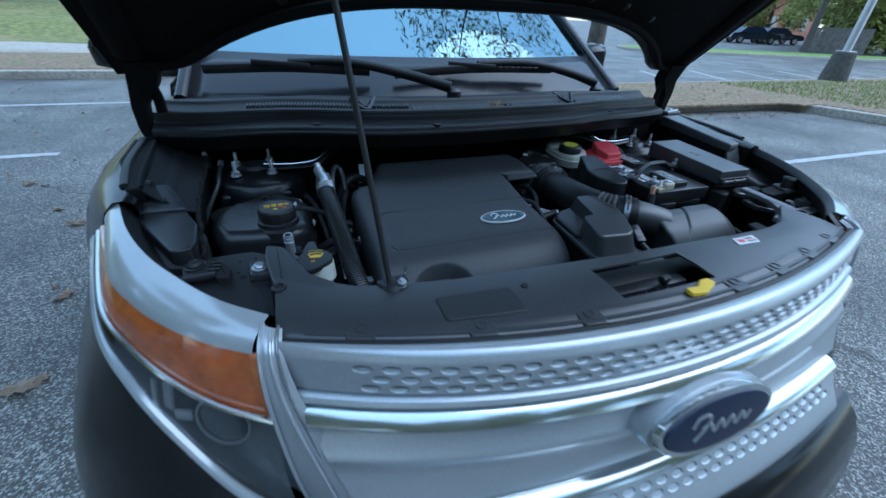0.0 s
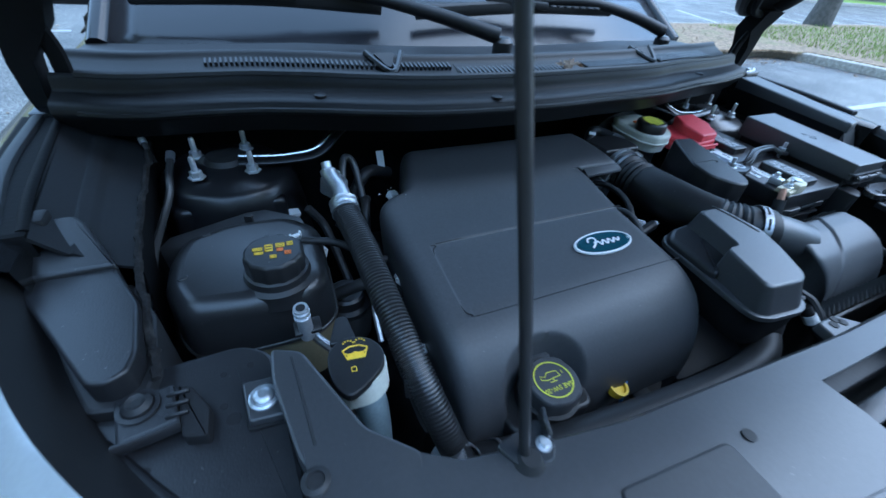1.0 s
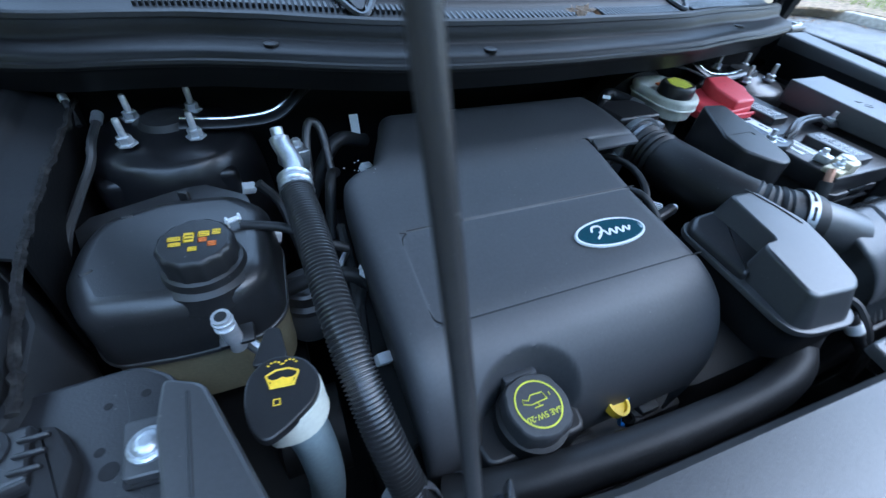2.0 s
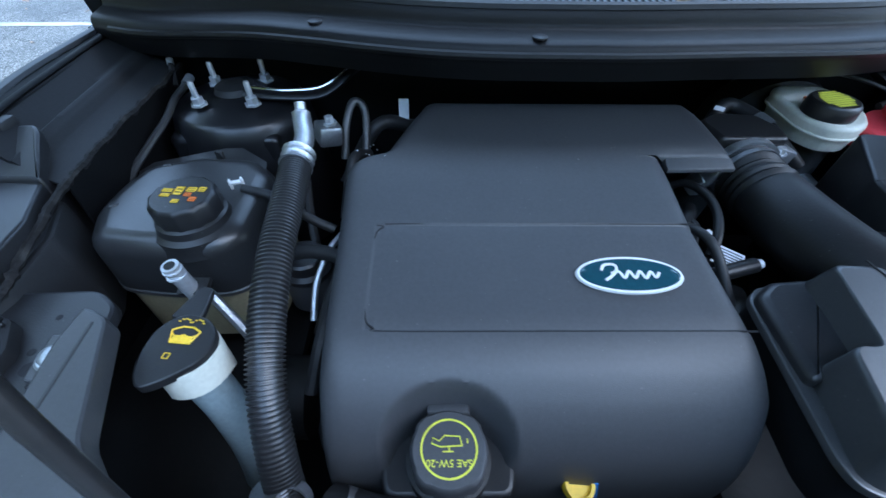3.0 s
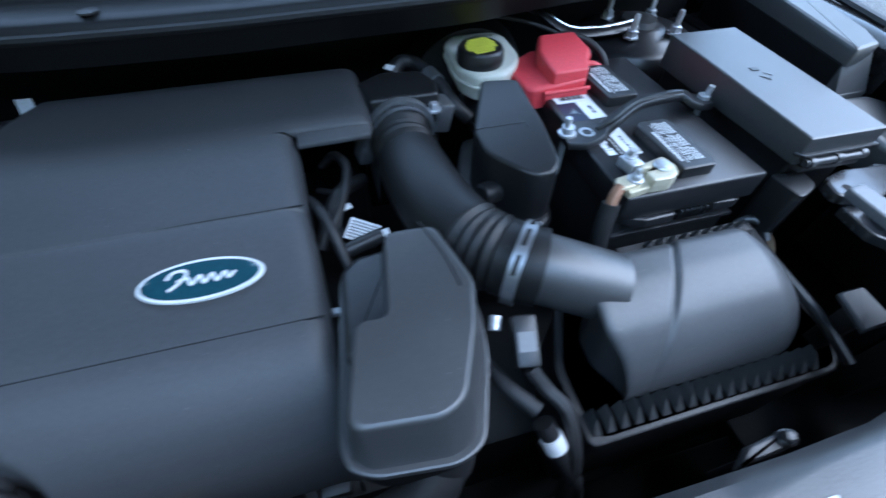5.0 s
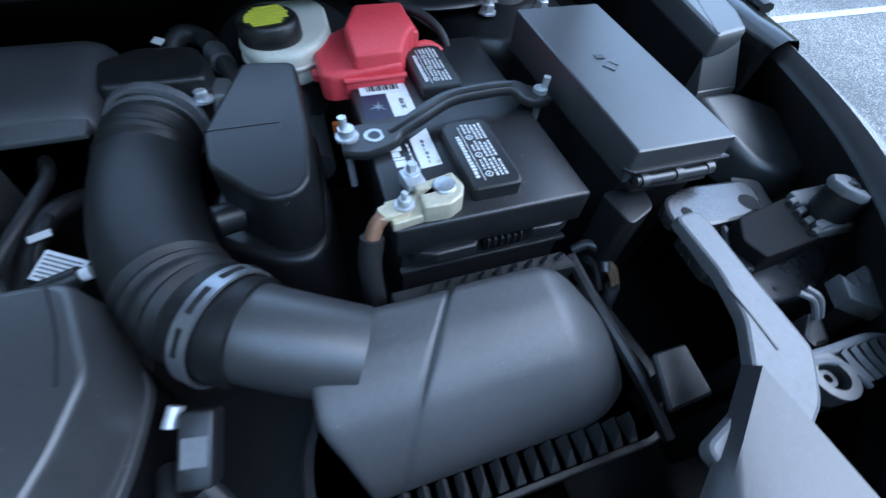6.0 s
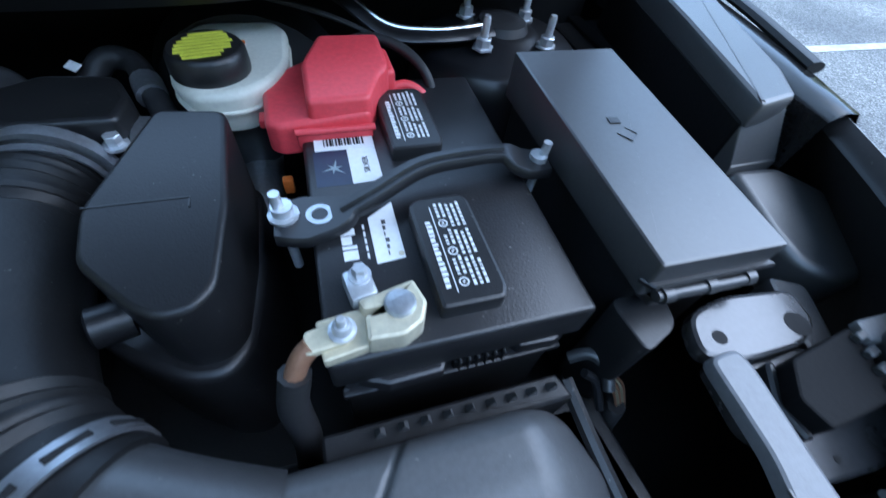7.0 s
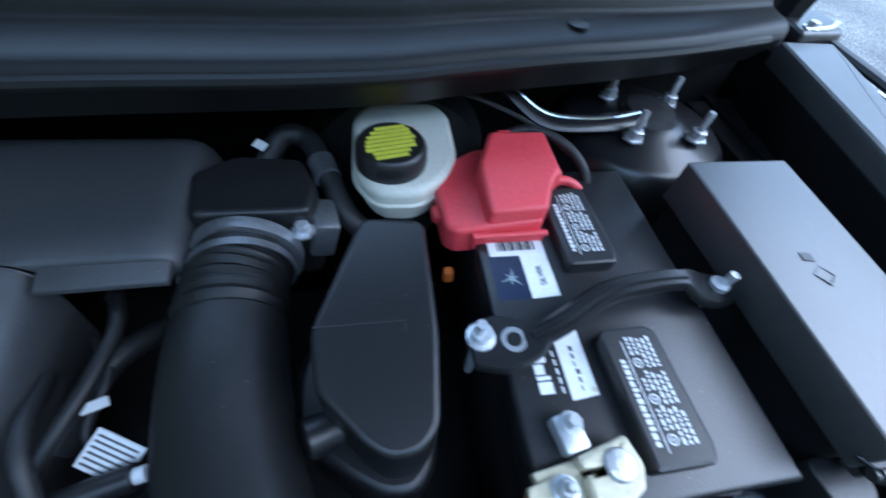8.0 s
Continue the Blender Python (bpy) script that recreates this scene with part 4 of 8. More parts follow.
# wings (front fenders), with the wheel below
def fender(sx):
    st = [(0.69, 0.0, 0.0), (0.74, 0.006, 0.35), (0.82, 0.012, 0.75), (0.95, 0.02, 1.0), (1.15, 0.02, 1.0), (1.40, 0.02, 1.0), (1.75, 0.02, 1.0)]
    rings = []
    for y, o, w in st:
        lean = [(-0.800, 0.99), (-0.806, 1.042), (-0.820, 1.050), (-0.838, 1.048), (-0.855, 1.030), (-0.868, 1.0), (-0.880, 0.980), (-0.955, 0.82), (-0.975, 0.66)]
        full = [(-0.800 - o, 0.985), (-0.806 - o, 1.040), (-0.820 - o, 1.050), (-0.860 - o, 1.052), (-0.905 - o, 1.035), (-0.945 - o, 0.985), (-0.972 - o, 0.90), (-0.985 - o, 0.78), (-0.985 - o, 0.62)]
        sec = [(a[0] * (1 - w) + b[0] * w, a[1] * (1 - w) + b[1] * w) for a, b in zip(lean, full)]
        rings.append([Vector((x * sx, y, z + 0.02 * max(0, y - 1.0))) for x, z in sec])
    return loft(rings, cap=False, closed=False)


for sx in (1, -1):
    wing = part("fender", fender(sx), M_PAINT, car, "glossy black front wing")
    # corner below and outside the lamp
    part("bumper_corner", corner_skin(sx), M_PAINT, car, "black bumper corner")
    tyre = part("tyre", moved(lathe([(0.25, -0.11), (0.36, -0.12), (0.385, -0.09), (0.385, 0.09), (0.36, 0.12), (0.25, 0.11)], segs=40), pose(-0.87 * sx, 1.08, 0.385, 0, 90, 0)), M_RUBBER, car, "black front tyre")
    part("rim", moved(lathe([(0.24, -0.10), (0.25, -0.08), (0.25, 0.08), (0.24, 0.10)], segs=30), pose(-0.87 * sx, 1.08, 0.385, 0, 90, 0)), M_ALU, tyre)
part("underside", box(-0.75, 0.35, 0.25, 0.75, 2.2, 0.32, 0.01), M_DARK, car)


def body_ring(y, hw, z0, z1):
    half = [(0.80, z0), (0.95, z0 + 0.05), (0.99, z0 + 0.20), (1.0, 0.55 * z0 + 0.45 * z1), (0.985, 0.25 * z0 + 0.75 * z1), (0.95, z1 - 0.03), (0.86, z1)]
    return [Vector((hw * a, y, z)) for a, z in half] + [Vector((-hw * a, y, z)) for a, z in half[::-1]]


part("body", loft([body_ring(1.74, 0.975, 0.34, 1.115), body_ring(2.2, 0.985, 0.33, 1.13), body_ring(3.2, 0.990, 0.33, 1.15), body_ring(4.0, 0.975, 0.34, 1.17),
                   body_ring(4.35, 0.945, 0.38, 1.17), body_ring(4.48, 0.88, 0.44, 1.14)], cap=True, closed=True), M_PAINT, car, "glossy black body side", smooth=35)


def roof_ring(y, wb, zb, wt, zt):
    half = [(wb, zb), (wt + 0.05, zt - 0.10), (wt, zt - 0.035), (wt - 0.07, zt), (wt * 0.4, zt + 0.022)]
    return [Vector((a, y, z)) for a, z in half] + [Vector((-a, y, z)) for a, z in half[::-1]]


GREEN = [(2.42, 0.865, 1.10, 0.655, 1.715), (2.9, 0.880, 1.11, 0.680, 1.755), (3.6, 0.875, 1.12, 0.680, 1.745), (4.1, 0.850, 1.13, 0.640, 1.700), (4.40, 0.82, 1.13, 0.60, 1.50)]
roof = part("roof", loft([roof_ring(*g) for g in GREEN], cap=True, closed=True), M_PAINT, car, "black roof and pillars", smooth=35)
for sx in (1, -1):
    for ya, yb in ((2.46, 2.98), (3.06, 3.62), (3.72, 4.12)):
        def pane(u, v, ya=ya, yb=yb, sx=sx):
            y = ya + (yb - ya) * u
            wb, zb, wt, zt = (interp(y, [(g[0], g[k]) for g in GREEN]) for k in (1, 2, 3, 4))
            s = 0.12 + 0.80 * v
            return Vector((sx * (wb + (wt + 0.05 - wb) * s + 0.005), y, zb + (zt - 0.10 - zb) * s))
        part("side_window", sheet(pane, 8, 4, 0.004), M_BLACKGLASS, roof, "dark tinted side window")
    def quarter(u, v, sx=sx):
        y = 1.42 + 1.0 * u
        k = min(1.0, (y - 1.34) / 0.99)
        b, t = Vector((0.862, y, 1.11)), Vector((0.82 - 0.15 * k, y, 1.10 + 0.60 * k))
        p = b * (1 - v) + t * v
        return Vector((sx * p.x, p.y, p.z))
    part("side_window", sheet(quarter, 10, 4, 0.004), M_BLACKGLASS, roof, "dark tinted side window")
    rear = part("tyre", moved(lathe([(0.25, -0.11), (0.36, -0.12), (0.385, -0.09), (0.385, 0.09), (0.36, 0.12), (0.25, 0.11)], segs=40), pose(-0.89 * sx, 3.94, 0.385, 0, 90, 0)), M_RUBBER, car, "black rear tyre")
    part("rim", moved(lathe([(0.25, -0.10), (0.25, 0.10), (0.22, 0.105), (0.10, 0.085), (0.05, 0.10), (0.005, 0.10)], segs=30), pose(-0.89 * sx, 3.94, 0.385, 0, 90 if sx < 0 else -90, 0)), M_ALU, rear)


# windscreen
def screen(u, v):
    x = (-0.80 + 1.60 * u) * (1 - 0.16 * v)
    y = 1.20 + 0.95 * v + 0.16 * (2 * u - 1) ** 2
    return Vector((x, y, 1.115 + 0.60 * v))


glass = part("windscreen", sheet(screen, 24, 10, 0.005), M_TINT, car, "raked windscreen reflecting blue sky", smooth=180)
glass.visible_shadow = False
# added dark band that dims the sky's reflection in the lower glass
part("dim_band", sheet(lambda u, v: screen(u, -0.05 + 0.22 * v) + Vector((0, -0.0035, 0.0065)), 24, 4, 0.001), M_BLACKGLASS, glass, "black band laid over the lower windscreen to dim its reflection", smooth=180)
part("dashboard", box(-0.72, 1.42, 1.02, 0.72, 2.0, 1.08, 0.03), M_DARK, car)
for sx in (1, -1):
    part("pillar", tube([(-0.82 * sx, 1.34, 1.10), (-0.75 * sx, 1.85, 1.42), (-0.67 * sx, 2.33, 1.72)], 0.022, 10, 5), M_PAINT, car)

# bonnet, raised on its hinges
HOOD_S = 0.90


def hood_z(y):
    return 1.20 + (1.12 - y) * HOOD_S


def hood_rear(x):
    return 1.10 - 0.17 * (1 - (abs(x) / 0.74) ** 3.2) if abs(x) < 0.74 else 1.10 + 0.09 * (abs(x) - 0.74)


def hood_fn(off):
    def fn(u, v):
        x = -0.89 + 1.78 * u
        y0 = hood_rear(x)
        y1 = 0.16 + 0.30 * x * x
        y = y0 * (1 - v) + y1 * v
        crown = 0.03 * (1 - (x / 0.89) ** 2)
        return Vector((x, y + (off + crown) * 0.67, hood_z(y) + (off + crown) * 0.74))
    return fn


hood = thing("bonnet", (0, 1.1, 1.2), "raised black car bonnet with dark ribbed underside", "bonnet")
part("outer_skin", sheet(hood_fn(0.03), 40, 30, 0.002), M_PAINT, hood, "glossy black outer skin", smooth=60)
part("inner_panel", sheet(hood_fn(0.0), 40, 30, 0.004), M_HOOD, hood, "dark inner panel", smooth=60)
part("rear_edge", tube([(x, hood_rear(x) + 0.01, hood_z(hood_rear(x)) + 0.015) for x in [-0.88 + 0.04 * k for k in range(45)]], 0.016, 8, 2), M_PLASTIC, hood)
part("rear_flange", tube([(x, hood_rear(x) - 0.03, hood_z(hood_rear(x)) + 0.012) for x in [-0.80 + 0.04 * k for k in range(41)]], 0.010, 8, 2), M_HOOD, hood)
for k in range(9):
    x = -0.5 + 0.125 * k
    part("clip", moved(lathe([(0.012, 0), (0.012, 0.004), (0.006, 0.008)], segs=12), pose(x, hood_rear(x) - 0.055, hood_z(hood_rear(x) - 0.055) - 0.004, 180 - 42)), M_PLASTIC, hood)
for sx in (1, -1):
    part("side_rib", tube([(-0.84 * sx, 1.06, hood_z(1.06) - 0.005), (-0.80 * sx, 0.75, hood_z(0.75) - 0.005), (-0.68 * sx, 0.35, hood_z(0.35) - 0.005)], 0.03, 8, 6, flat=0.5), M_HOOD, hood)
    lev = [(1.045, 0.878, 0.856, 1.11, 1.15), (1.08, 0.884, 0.860, 1.11, 1.16), (1.13, 0.882, 0.850, 1.10, 1.15), (1.18, 0.872, 0.812, 1.09, 1.14), (1.235, 0.855, 0.785, 1.05, 1.10)]
    hg = part("hinge", loft([[Vector((-xa * sx, ya, z)), Vector((-xb * sx, ya, z)), Vector((-xb * sx, yb, z)), Vector((-xa * sx, yb, z))] for z, xa, xb, ya, yb in lev]), M_HOOD, hood, "black steel hinge arm", smooth=60)
    part("hinge_link", tube([(-0.838 * sx, 1.13, 1.05), (-0.826 * sx, 1.12, 1.10), (-0.822 * sx, 1.11, 1.15), (-0.828 * sx, 1.09, 1.20)], 0.008, 8, 5, flat=1.6), M_HOOD, hg, "curved steel link")
    part("hinge_base", box(-0.85 * sx - 0.035, 1.08, 1.03, -0.85 * sx + 0.05, 1.20, 1.062, 0.006), M_PAINT, hood)
    part("hinge_bolt", hexbolt((-0.80 * sx, 1.12, 1.062), 0.008, 0.012), M_ZINC, hg)
    if sx < 0:
        shoe = part("hinge_shoe", slab(rounded([(0.845, 1.060), (0.925, 1.070), (0.945, 1.120), (0.930, 1.160), (0.862, 1.150)], 0.008), 1.052, 1.070, 0.005, 3), M_CASE, hood, "black steel hinge shoe on the wing")
        part("shoe_bolt", hexbolt((0.872, 1.078, 1.069), 0.007, 0.010), M_ZINC, shoe)
        part("shoe_edge", tube([(0.858, 1.072, 1.070), (0.900, 1.076, 1.072), (0.934, 1.098, 1.071)], 0.003, 8, 5), M_ZINC, shoe, "bright line along the edge of the shoe")
    # door mirror
    mir = part("door_mirror", moved(loft([[Vector((w * (x - 0.0), y, w * z)) for x, z in ((-0.08, -0.05), (-0.09, 0.02), (-0.07, 0.06), (0.06, 0.07), (0.08, 0.03), (0.08, -0.05), (0.0, -0.07))] for y, w in ((-0.07, 0.55), (-0.05, 0.85), (0.0, 1.0), (0.06, 1.0))]), pose(-1.10 * sx, 1.90, 1.18)), M_PAINT, car, "black door mirror", smooth=60)
    part("mirror_arm", box(-0.98 * sx - 0.06, 1.88, 1.09, -0.98 * sx + 0.06, 1.94, 1.13, 0.01), M_PLASTIC, mir)

# bonnet prop
prop = thing("bonnet_prop", (-0.411, 0.36, 0.995), "thin black steel rod propping the bonnet open", "prop rod")
part("rod", tube([(-0.411, 0.360, 0.985), (-0.432, 0.408, 1.2), (-0.463, 0.482, 1.5), (-0.486, 0.535, 1.715)], 0.0044, 12, 4), M_PLASTIC, prop)
part("rod_end", tube([(-0.411, 0.360, 0.99), (-0.405, 0.352, 0.975), (-0.39, 0.350, 0.972)], 0.0052, 10, 5), M_PAINT, prop)
part("grommet", lathe([(0.013, 0), (0.014, 0.006), (0.008, 0.014)], (-0.411, 0.36, 0.998), 16), M_RUBBER, prop, "rubber grommet")

brk = part("prop_bracket", slab(rounded([(-0.432, 0.380), (-0.386, 0.388), (-0.382, 0.366), (-0.392, 0.352), (-0.420, 0.356)], 0.006), 1.004, 1.0085, 0.001, 1), M_PALE, prop, "pale steel prop bracket")
part("bracket_tab", moved(box(-0.002, -0.012, 0, 0.002, 0.012, 0.016, 0.001, 1), pose(-0.386, 0.378, 1.006, 0, 0, -20)), M_PALE, brk)
part("bracket_bolt", hexbolt((-0.394, 0.366, 1.0085), 0.0045, 0.006), M_ZINC, brk)

# ---- engine bay structure ----
bay = thing("engine_bay", (0, 0.8, 0.5), "black painted engine bay walls and floor", "engine bay")
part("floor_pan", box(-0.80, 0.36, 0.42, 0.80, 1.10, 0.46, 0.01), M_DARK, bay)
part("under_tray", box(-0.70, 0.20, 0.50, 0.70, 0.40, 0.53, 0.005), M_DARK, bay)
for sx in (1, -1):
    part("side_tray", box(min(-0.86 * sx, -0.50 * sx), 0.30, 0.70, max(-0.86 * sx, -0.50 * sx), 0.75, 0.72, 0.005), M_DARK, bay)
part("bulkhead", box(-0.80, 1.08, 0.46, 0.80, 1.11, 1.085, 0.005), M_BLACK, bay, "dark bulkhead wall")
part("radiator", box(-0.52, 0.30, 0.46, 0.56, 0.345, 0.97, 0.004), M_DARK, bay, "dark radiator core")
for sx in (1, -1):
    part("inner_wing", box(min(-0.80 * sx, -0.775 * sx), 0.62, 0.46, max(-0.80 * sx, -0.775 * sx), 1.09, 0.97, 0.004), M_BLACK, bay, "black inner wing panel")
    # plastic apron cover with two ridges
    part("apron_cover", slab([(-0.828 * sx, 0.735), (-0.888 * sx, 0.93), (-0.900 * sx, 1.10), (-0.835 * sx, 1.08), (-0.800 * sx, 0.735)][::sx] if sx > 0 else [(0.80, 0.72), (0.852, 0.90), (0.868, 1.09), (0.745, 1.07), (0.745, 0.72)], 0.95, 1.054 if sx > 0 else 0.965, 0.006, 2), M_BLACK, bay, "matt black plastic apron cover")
    part("apron_lip", tube([((-0.835 if sx > 0 else -0.858) * sx, 0.76, 1.052), ((-0.862 if sx > 0 else -0.889) * sx, 0.90, 1.055), ((-0.872 if sx > 0 else -0.915) * sx, 1.08, 1.055)], 0.009, 8, 6, flat=0.7), M_RUBBER, bay)

# sloped apron flank down to a ragged foam strip beside the coolant tank
RIDGE = [(-0.800, 0.735, 1.050), (-0.812, 0.82, 1.053), (-0.826, 0.95, 1.054), (-0.838, 1.08, 1.054)]
FOAM = [(-0.716, 0.715, 1.004), (-0.724, 0.82, 1.008), (-0.728, 0.93, 1.010), (-0.736, 1.05, 1.012)]


def flank(u, v):
    a, b = Vector(lamp_curve(u, RIDGE)), Vector(lamp_curve(u, FOAM))
    return a.lerp(b, v) + Vector((0, 0, -0.010 * math.sin(math.pi * v) + 0.004 * (abs(v - 0.45) < 0.09)))


part("apron_flank", sheet(flank, 30, 22, 0.004), M_APRON, bay, "dusty black sloped apron flank", smooth=50)
part("apron_groove", tube([(-0.806, 0.745, 1.0525), (-0.818, 0.82, 1.0555), (-0.832, 0.95, 1.0565), (-0.843, 1.07, 1.0565)], 0.006, 8, 6, flat=0.5), M_BLACK, bay, "black joint beside the wing")
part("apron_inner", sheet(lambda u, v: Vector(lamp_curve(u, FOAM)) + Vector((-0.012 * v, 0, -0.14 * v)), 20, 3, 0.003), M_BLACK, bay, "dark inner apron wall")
ragged = smooth_path([(-0.690, 0.560, 0.985), (-0.703, 0.640, 0.998)] + FOAM, 16)
part("foam_strip", tube([q + Vector((0.003 * noise.noise(q * 45), 0, 0.003 * noise.noise(q * 38 + Vector((3, 1, 2))))) for q in ragged], 0.0045, 6, 1, rf=lambda s: 0.0044 + 0.0030 * noise.noise(Vector((s * 60, 5, 1)))), M_FOAM, bay, "ragged dusty foam strip")

# left side cover and right rail step
side_cover = thing("side_cover", (-0.75, 0.66, 0.92), "grey plastic air deflector beside the coolant tank", "cover")
part("shell", slab(rounded([(-0.812, 0.716), (-0.735, 0.712), (-0.728, 0.696), (-0.706, 0.645), (-0.699, 0.578), (-0.704, 0.556), (-0.718, 0.548), (-0.735, 0.552), (-0.765, 0.606), (-0.812, 0.690)], 0.006), 0.86, 1.012, 0.004, 3), M_CASE, side_cover)
part("gap_seal", slab(rounded([(-0.815, 0.70), (-0.728, 0.712), (-0.698, 0.648), (-0.690, 0.574), (-0.697, 0.546), (-0.718, 0.537), (-0.742, 0.543), (-0.772, 0.606), (-0.815, 0.680)], 0.006), 0.85, 0.985, 0.004, 2), M_RUBBER, side_cover)
part("step", slab(rounded([(-0.812, 0.786), (-0.776, 0.788), (-0.764, 0.776), (-0.731, 0.708), (-0.812, 0.708)], 0.006), 0.90, 1.018, 0.004, 2, zf=lambda x, y: 0.30 * (y - 0.710)), M_CASE, side_cover, "sloped upper half")
rail = thing("rail_cover", (0.77, 0.9, 0.93), "grey plastic rail cover with a stepped end", "cover")
RAIL = [(0.738, 0.708), (0.788, 0.718), (0.812, 0.760), (0.905, 1.06), (0.818, 1.06), (0.775, 0.86)]
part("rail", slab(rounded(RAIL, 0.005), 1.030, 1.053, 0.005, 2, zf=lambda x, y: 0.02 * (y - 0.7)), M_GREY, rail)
# inner side blackened: the rail's shade is put into its colour
part("rail_shade_wall", slab(rounded([(0.737, 0.712), (0.800, 0.722), (0.90, 1.06), (0.818, 1.06), (0.774, 0.86)], 0.005), 0.80, 1.032, 0.002, 1), M_BLACK, rail, "inner wall below the rail, blackened for its shade")
part("step_face", slab([(0.739, 0.713), (0.789, 0.722), (0.799, 0.697), (0.741, 0.695)], 0.95, 0.996, 0.002, 2, zf=lambda x, y: 2.4 * max(0, y - 0.698 - 0.06 * (x - 0.74))), M_GREY, rail, "sloped step face")
part("tray", slab(rounded([(0.740, 0.697), (0.800, 0.695), (0.832, 0.655), (0.828, 0.610), (0.808, 0.574), (0.778, 0.574), (0.754, 0.594), (0.744, 0.630)], 0.014), 0.93, 0.972, 0.010, 4, zf=lambda x, y: 0.24 * max(0, y - 0.60) + 0.20 * max(0, x - 0.80)), M_GREY, rail, "smooth sloped chute")
part("tray_skirt", slab(rounded([(0.730, 0.60), (0.760, 0.585), (0.740, 0.535), (0.708, 0.530), (0.716, 0.56)], 0.008), 0.93, 0.958, 0.004, 2), M_GREY, rail)

# scuttle: rubber sealed lip, dusty panel, louvres
LIP = [(-0.84, 1.04), (-0.715, 0.985), (-0.65, 0.975), (-0.549, 0.954), (-0.454, 0.918), (-0.359, 0.891), (-0.285, 0.876), (-0.198, 0.868), (-0.053, 0.866), (0.099, 0.875), (0.212, 0.881), (0.295, 0.890), (0.358, 0.905), (0.451, 0.924), (0.586, 0.960), (0.731, 1.010), (0.84, 1.05)]
COWL = [(0.030, 1.050), (0.012, 1.074), (0.003, 1.085), (0.0, 1.092), (0.0015, 1.099), (0.006, 1.105), (0.014, 1.108), (0.030, 1.110), (0.044, 1.112), (0.048, 1.115), (0.050, 1.124), (0.054, 1.132), (0.061, 1.136), (0.068, 1.134), (0.072, 1.127), (0.078, 1.126), (0.11, 1.135), (0.128, 1.142), (0.136, 1.150), (0.146, 1.152), (0.154, 1.146), (0.16, 1.136), (0.18, 1.128), (0.21, 1.122)]


def cowl_fn(u, v):
    x = -0.84 + 1.625 * u
    k = v * (len(COWL) - 1)
    i = min(int(k), len(COWL) - 2)
    t = k - i
    o = COWL[i][0] * (1 - t) + COWL[i + 1][0] * t
    z = COWL[i][1] * (1 - t) + COWL[i + 1][1] * t
    y = curve(x, LIP)
    back = 1.23 + 0.16 * (x / 0.8) ** 2
    if o > 0.16:
        y += 0.16 + (o - 0.16) / 0.05 * (back - y - 0.16)
    else:
        y += o
    return Vector((x, y, z - 0.02 * max(0, abs(x) - 0.45) / 0.4))


cowl = thing("scuttle_panel", (0, 1.0, 1.08), "dusty black plastic scuttle panel below the windscreen", "panel")
part("panel", sheet(cowl_fn, 84, 66, 0.003), M_DUSTY, cowl, smooth=50)
part("rubber_seal", tube([(x, curve(x, LIP) + 0.061, 1.133 - 0.02 * max(0, abs(x) - 0.45) / 0.4) for x in [-0.80 + 0.05 * k for k in range(32)]], 0.0075, 8, 3), M_RUBBER, cowl, "black rubber weather seal")
part("front_bead", tube([(x, curve(x, LIP) + 0.001, 1.093 - 0.02 * max(0, abs(x) - 0.45) / 0.4) for x in [-0.80 + 0.05 * k for k in range(32)]], 0.0055, 8, 3), M_DUSTY, cowl)


def louvre_set(x0, x1, dx, y0, y1, parent):
    x = x0
    base = None
    while x < x1:
        yy = curve(x, LIP)
        z = interp(y0, COWL) + 0.0025 - 0.02 * max(0, abs(x) - 0.45) / 0.4
        if base is None:
            base = box(-0.0022, 0, -0.003, 0.0022, y1 - y0, 0.004, 0.0008, 1)
            me = bpy.data.meshes.new("slat")
            base.to_mesh(me)
            me.materials.append(M_PLASTIC)
        o = new("slat", me)
        o.parent = parent
        o.matrix_parent_inverse = Matrix.Translation(parent.location).inverted()
        o.matrix_basis = pose(x, yy + y0, z, 7, 0, 0)
        x += dx


louvre_set(-0.195, 0.05, 0.0095, 0.076, 0.126, cowl)
louvre_set(0.11, 0.31, 0.008, 0.085, 0.125, cowl)
louvre_set(-0.62, -0.21, 0.008, 0.105, 0.128, cowl)
louvre_set(0.36, 0.62, 0.008, 0.085, 0.125, cowl)
part("vent_well", slab([(-0.20, 0.944), (0.052, 0.944), (0.052, 0.993), (-0.20, 0.993)], 1.10, 1.1275, 0, zf=lambda x, y: 0.27 * (y - 0.944)), M_DARK, cowl)
for x in (-0.325, 0.332):
    yy = curve(x, LIP)
    part("v_rib", tube([(x - 0.034, yy + 0.148, 1.153), (x - 0.013, yy + 0.105, 1.138), (x, yy + 0.092, 1.134), (x + 0.013, yy + 0.105, 1.138), (x + 0.034, yy + 0.148, 1.153)], 0.005, 6, 4), M_PLASTIC, cowl)
    part("v_well", moved(slab(rounded([(-0.02, 0.04), (0.02, 0.04), (0.004, 0), (-0.004, 0)], 0.004), 0, 0.002, 0), pose(x, yy + 0.106, 1.138, 20)), M_DARK, cowl)
for x, y in ((-0.158, 0.886), (-0.457, 0.945), (0.468, 0.957)):
    part("fixing", lathe([(0.010, 0), (0.010, 0.002), (0.004, 0.003)], (x, y, 1.1095), 14), M_RUBBER, cowl)
for x, y, a, s in ((0.050, 0.955, 20, 0.05), (0.070, 0.962, 110, 0.045), (0.030, 0.952, 70, 0.04)):
    lf = thing("leaf", (x, y, 1.134), "dry orange-brown leaf caught on the scuttle louvres", "leaf", "leaves on the scuttle")
    part("blade", moved(leaf_bm(s), pose(x, y, 1.139, 12, -8, a)), M_LEAF, lf, smooth=0)

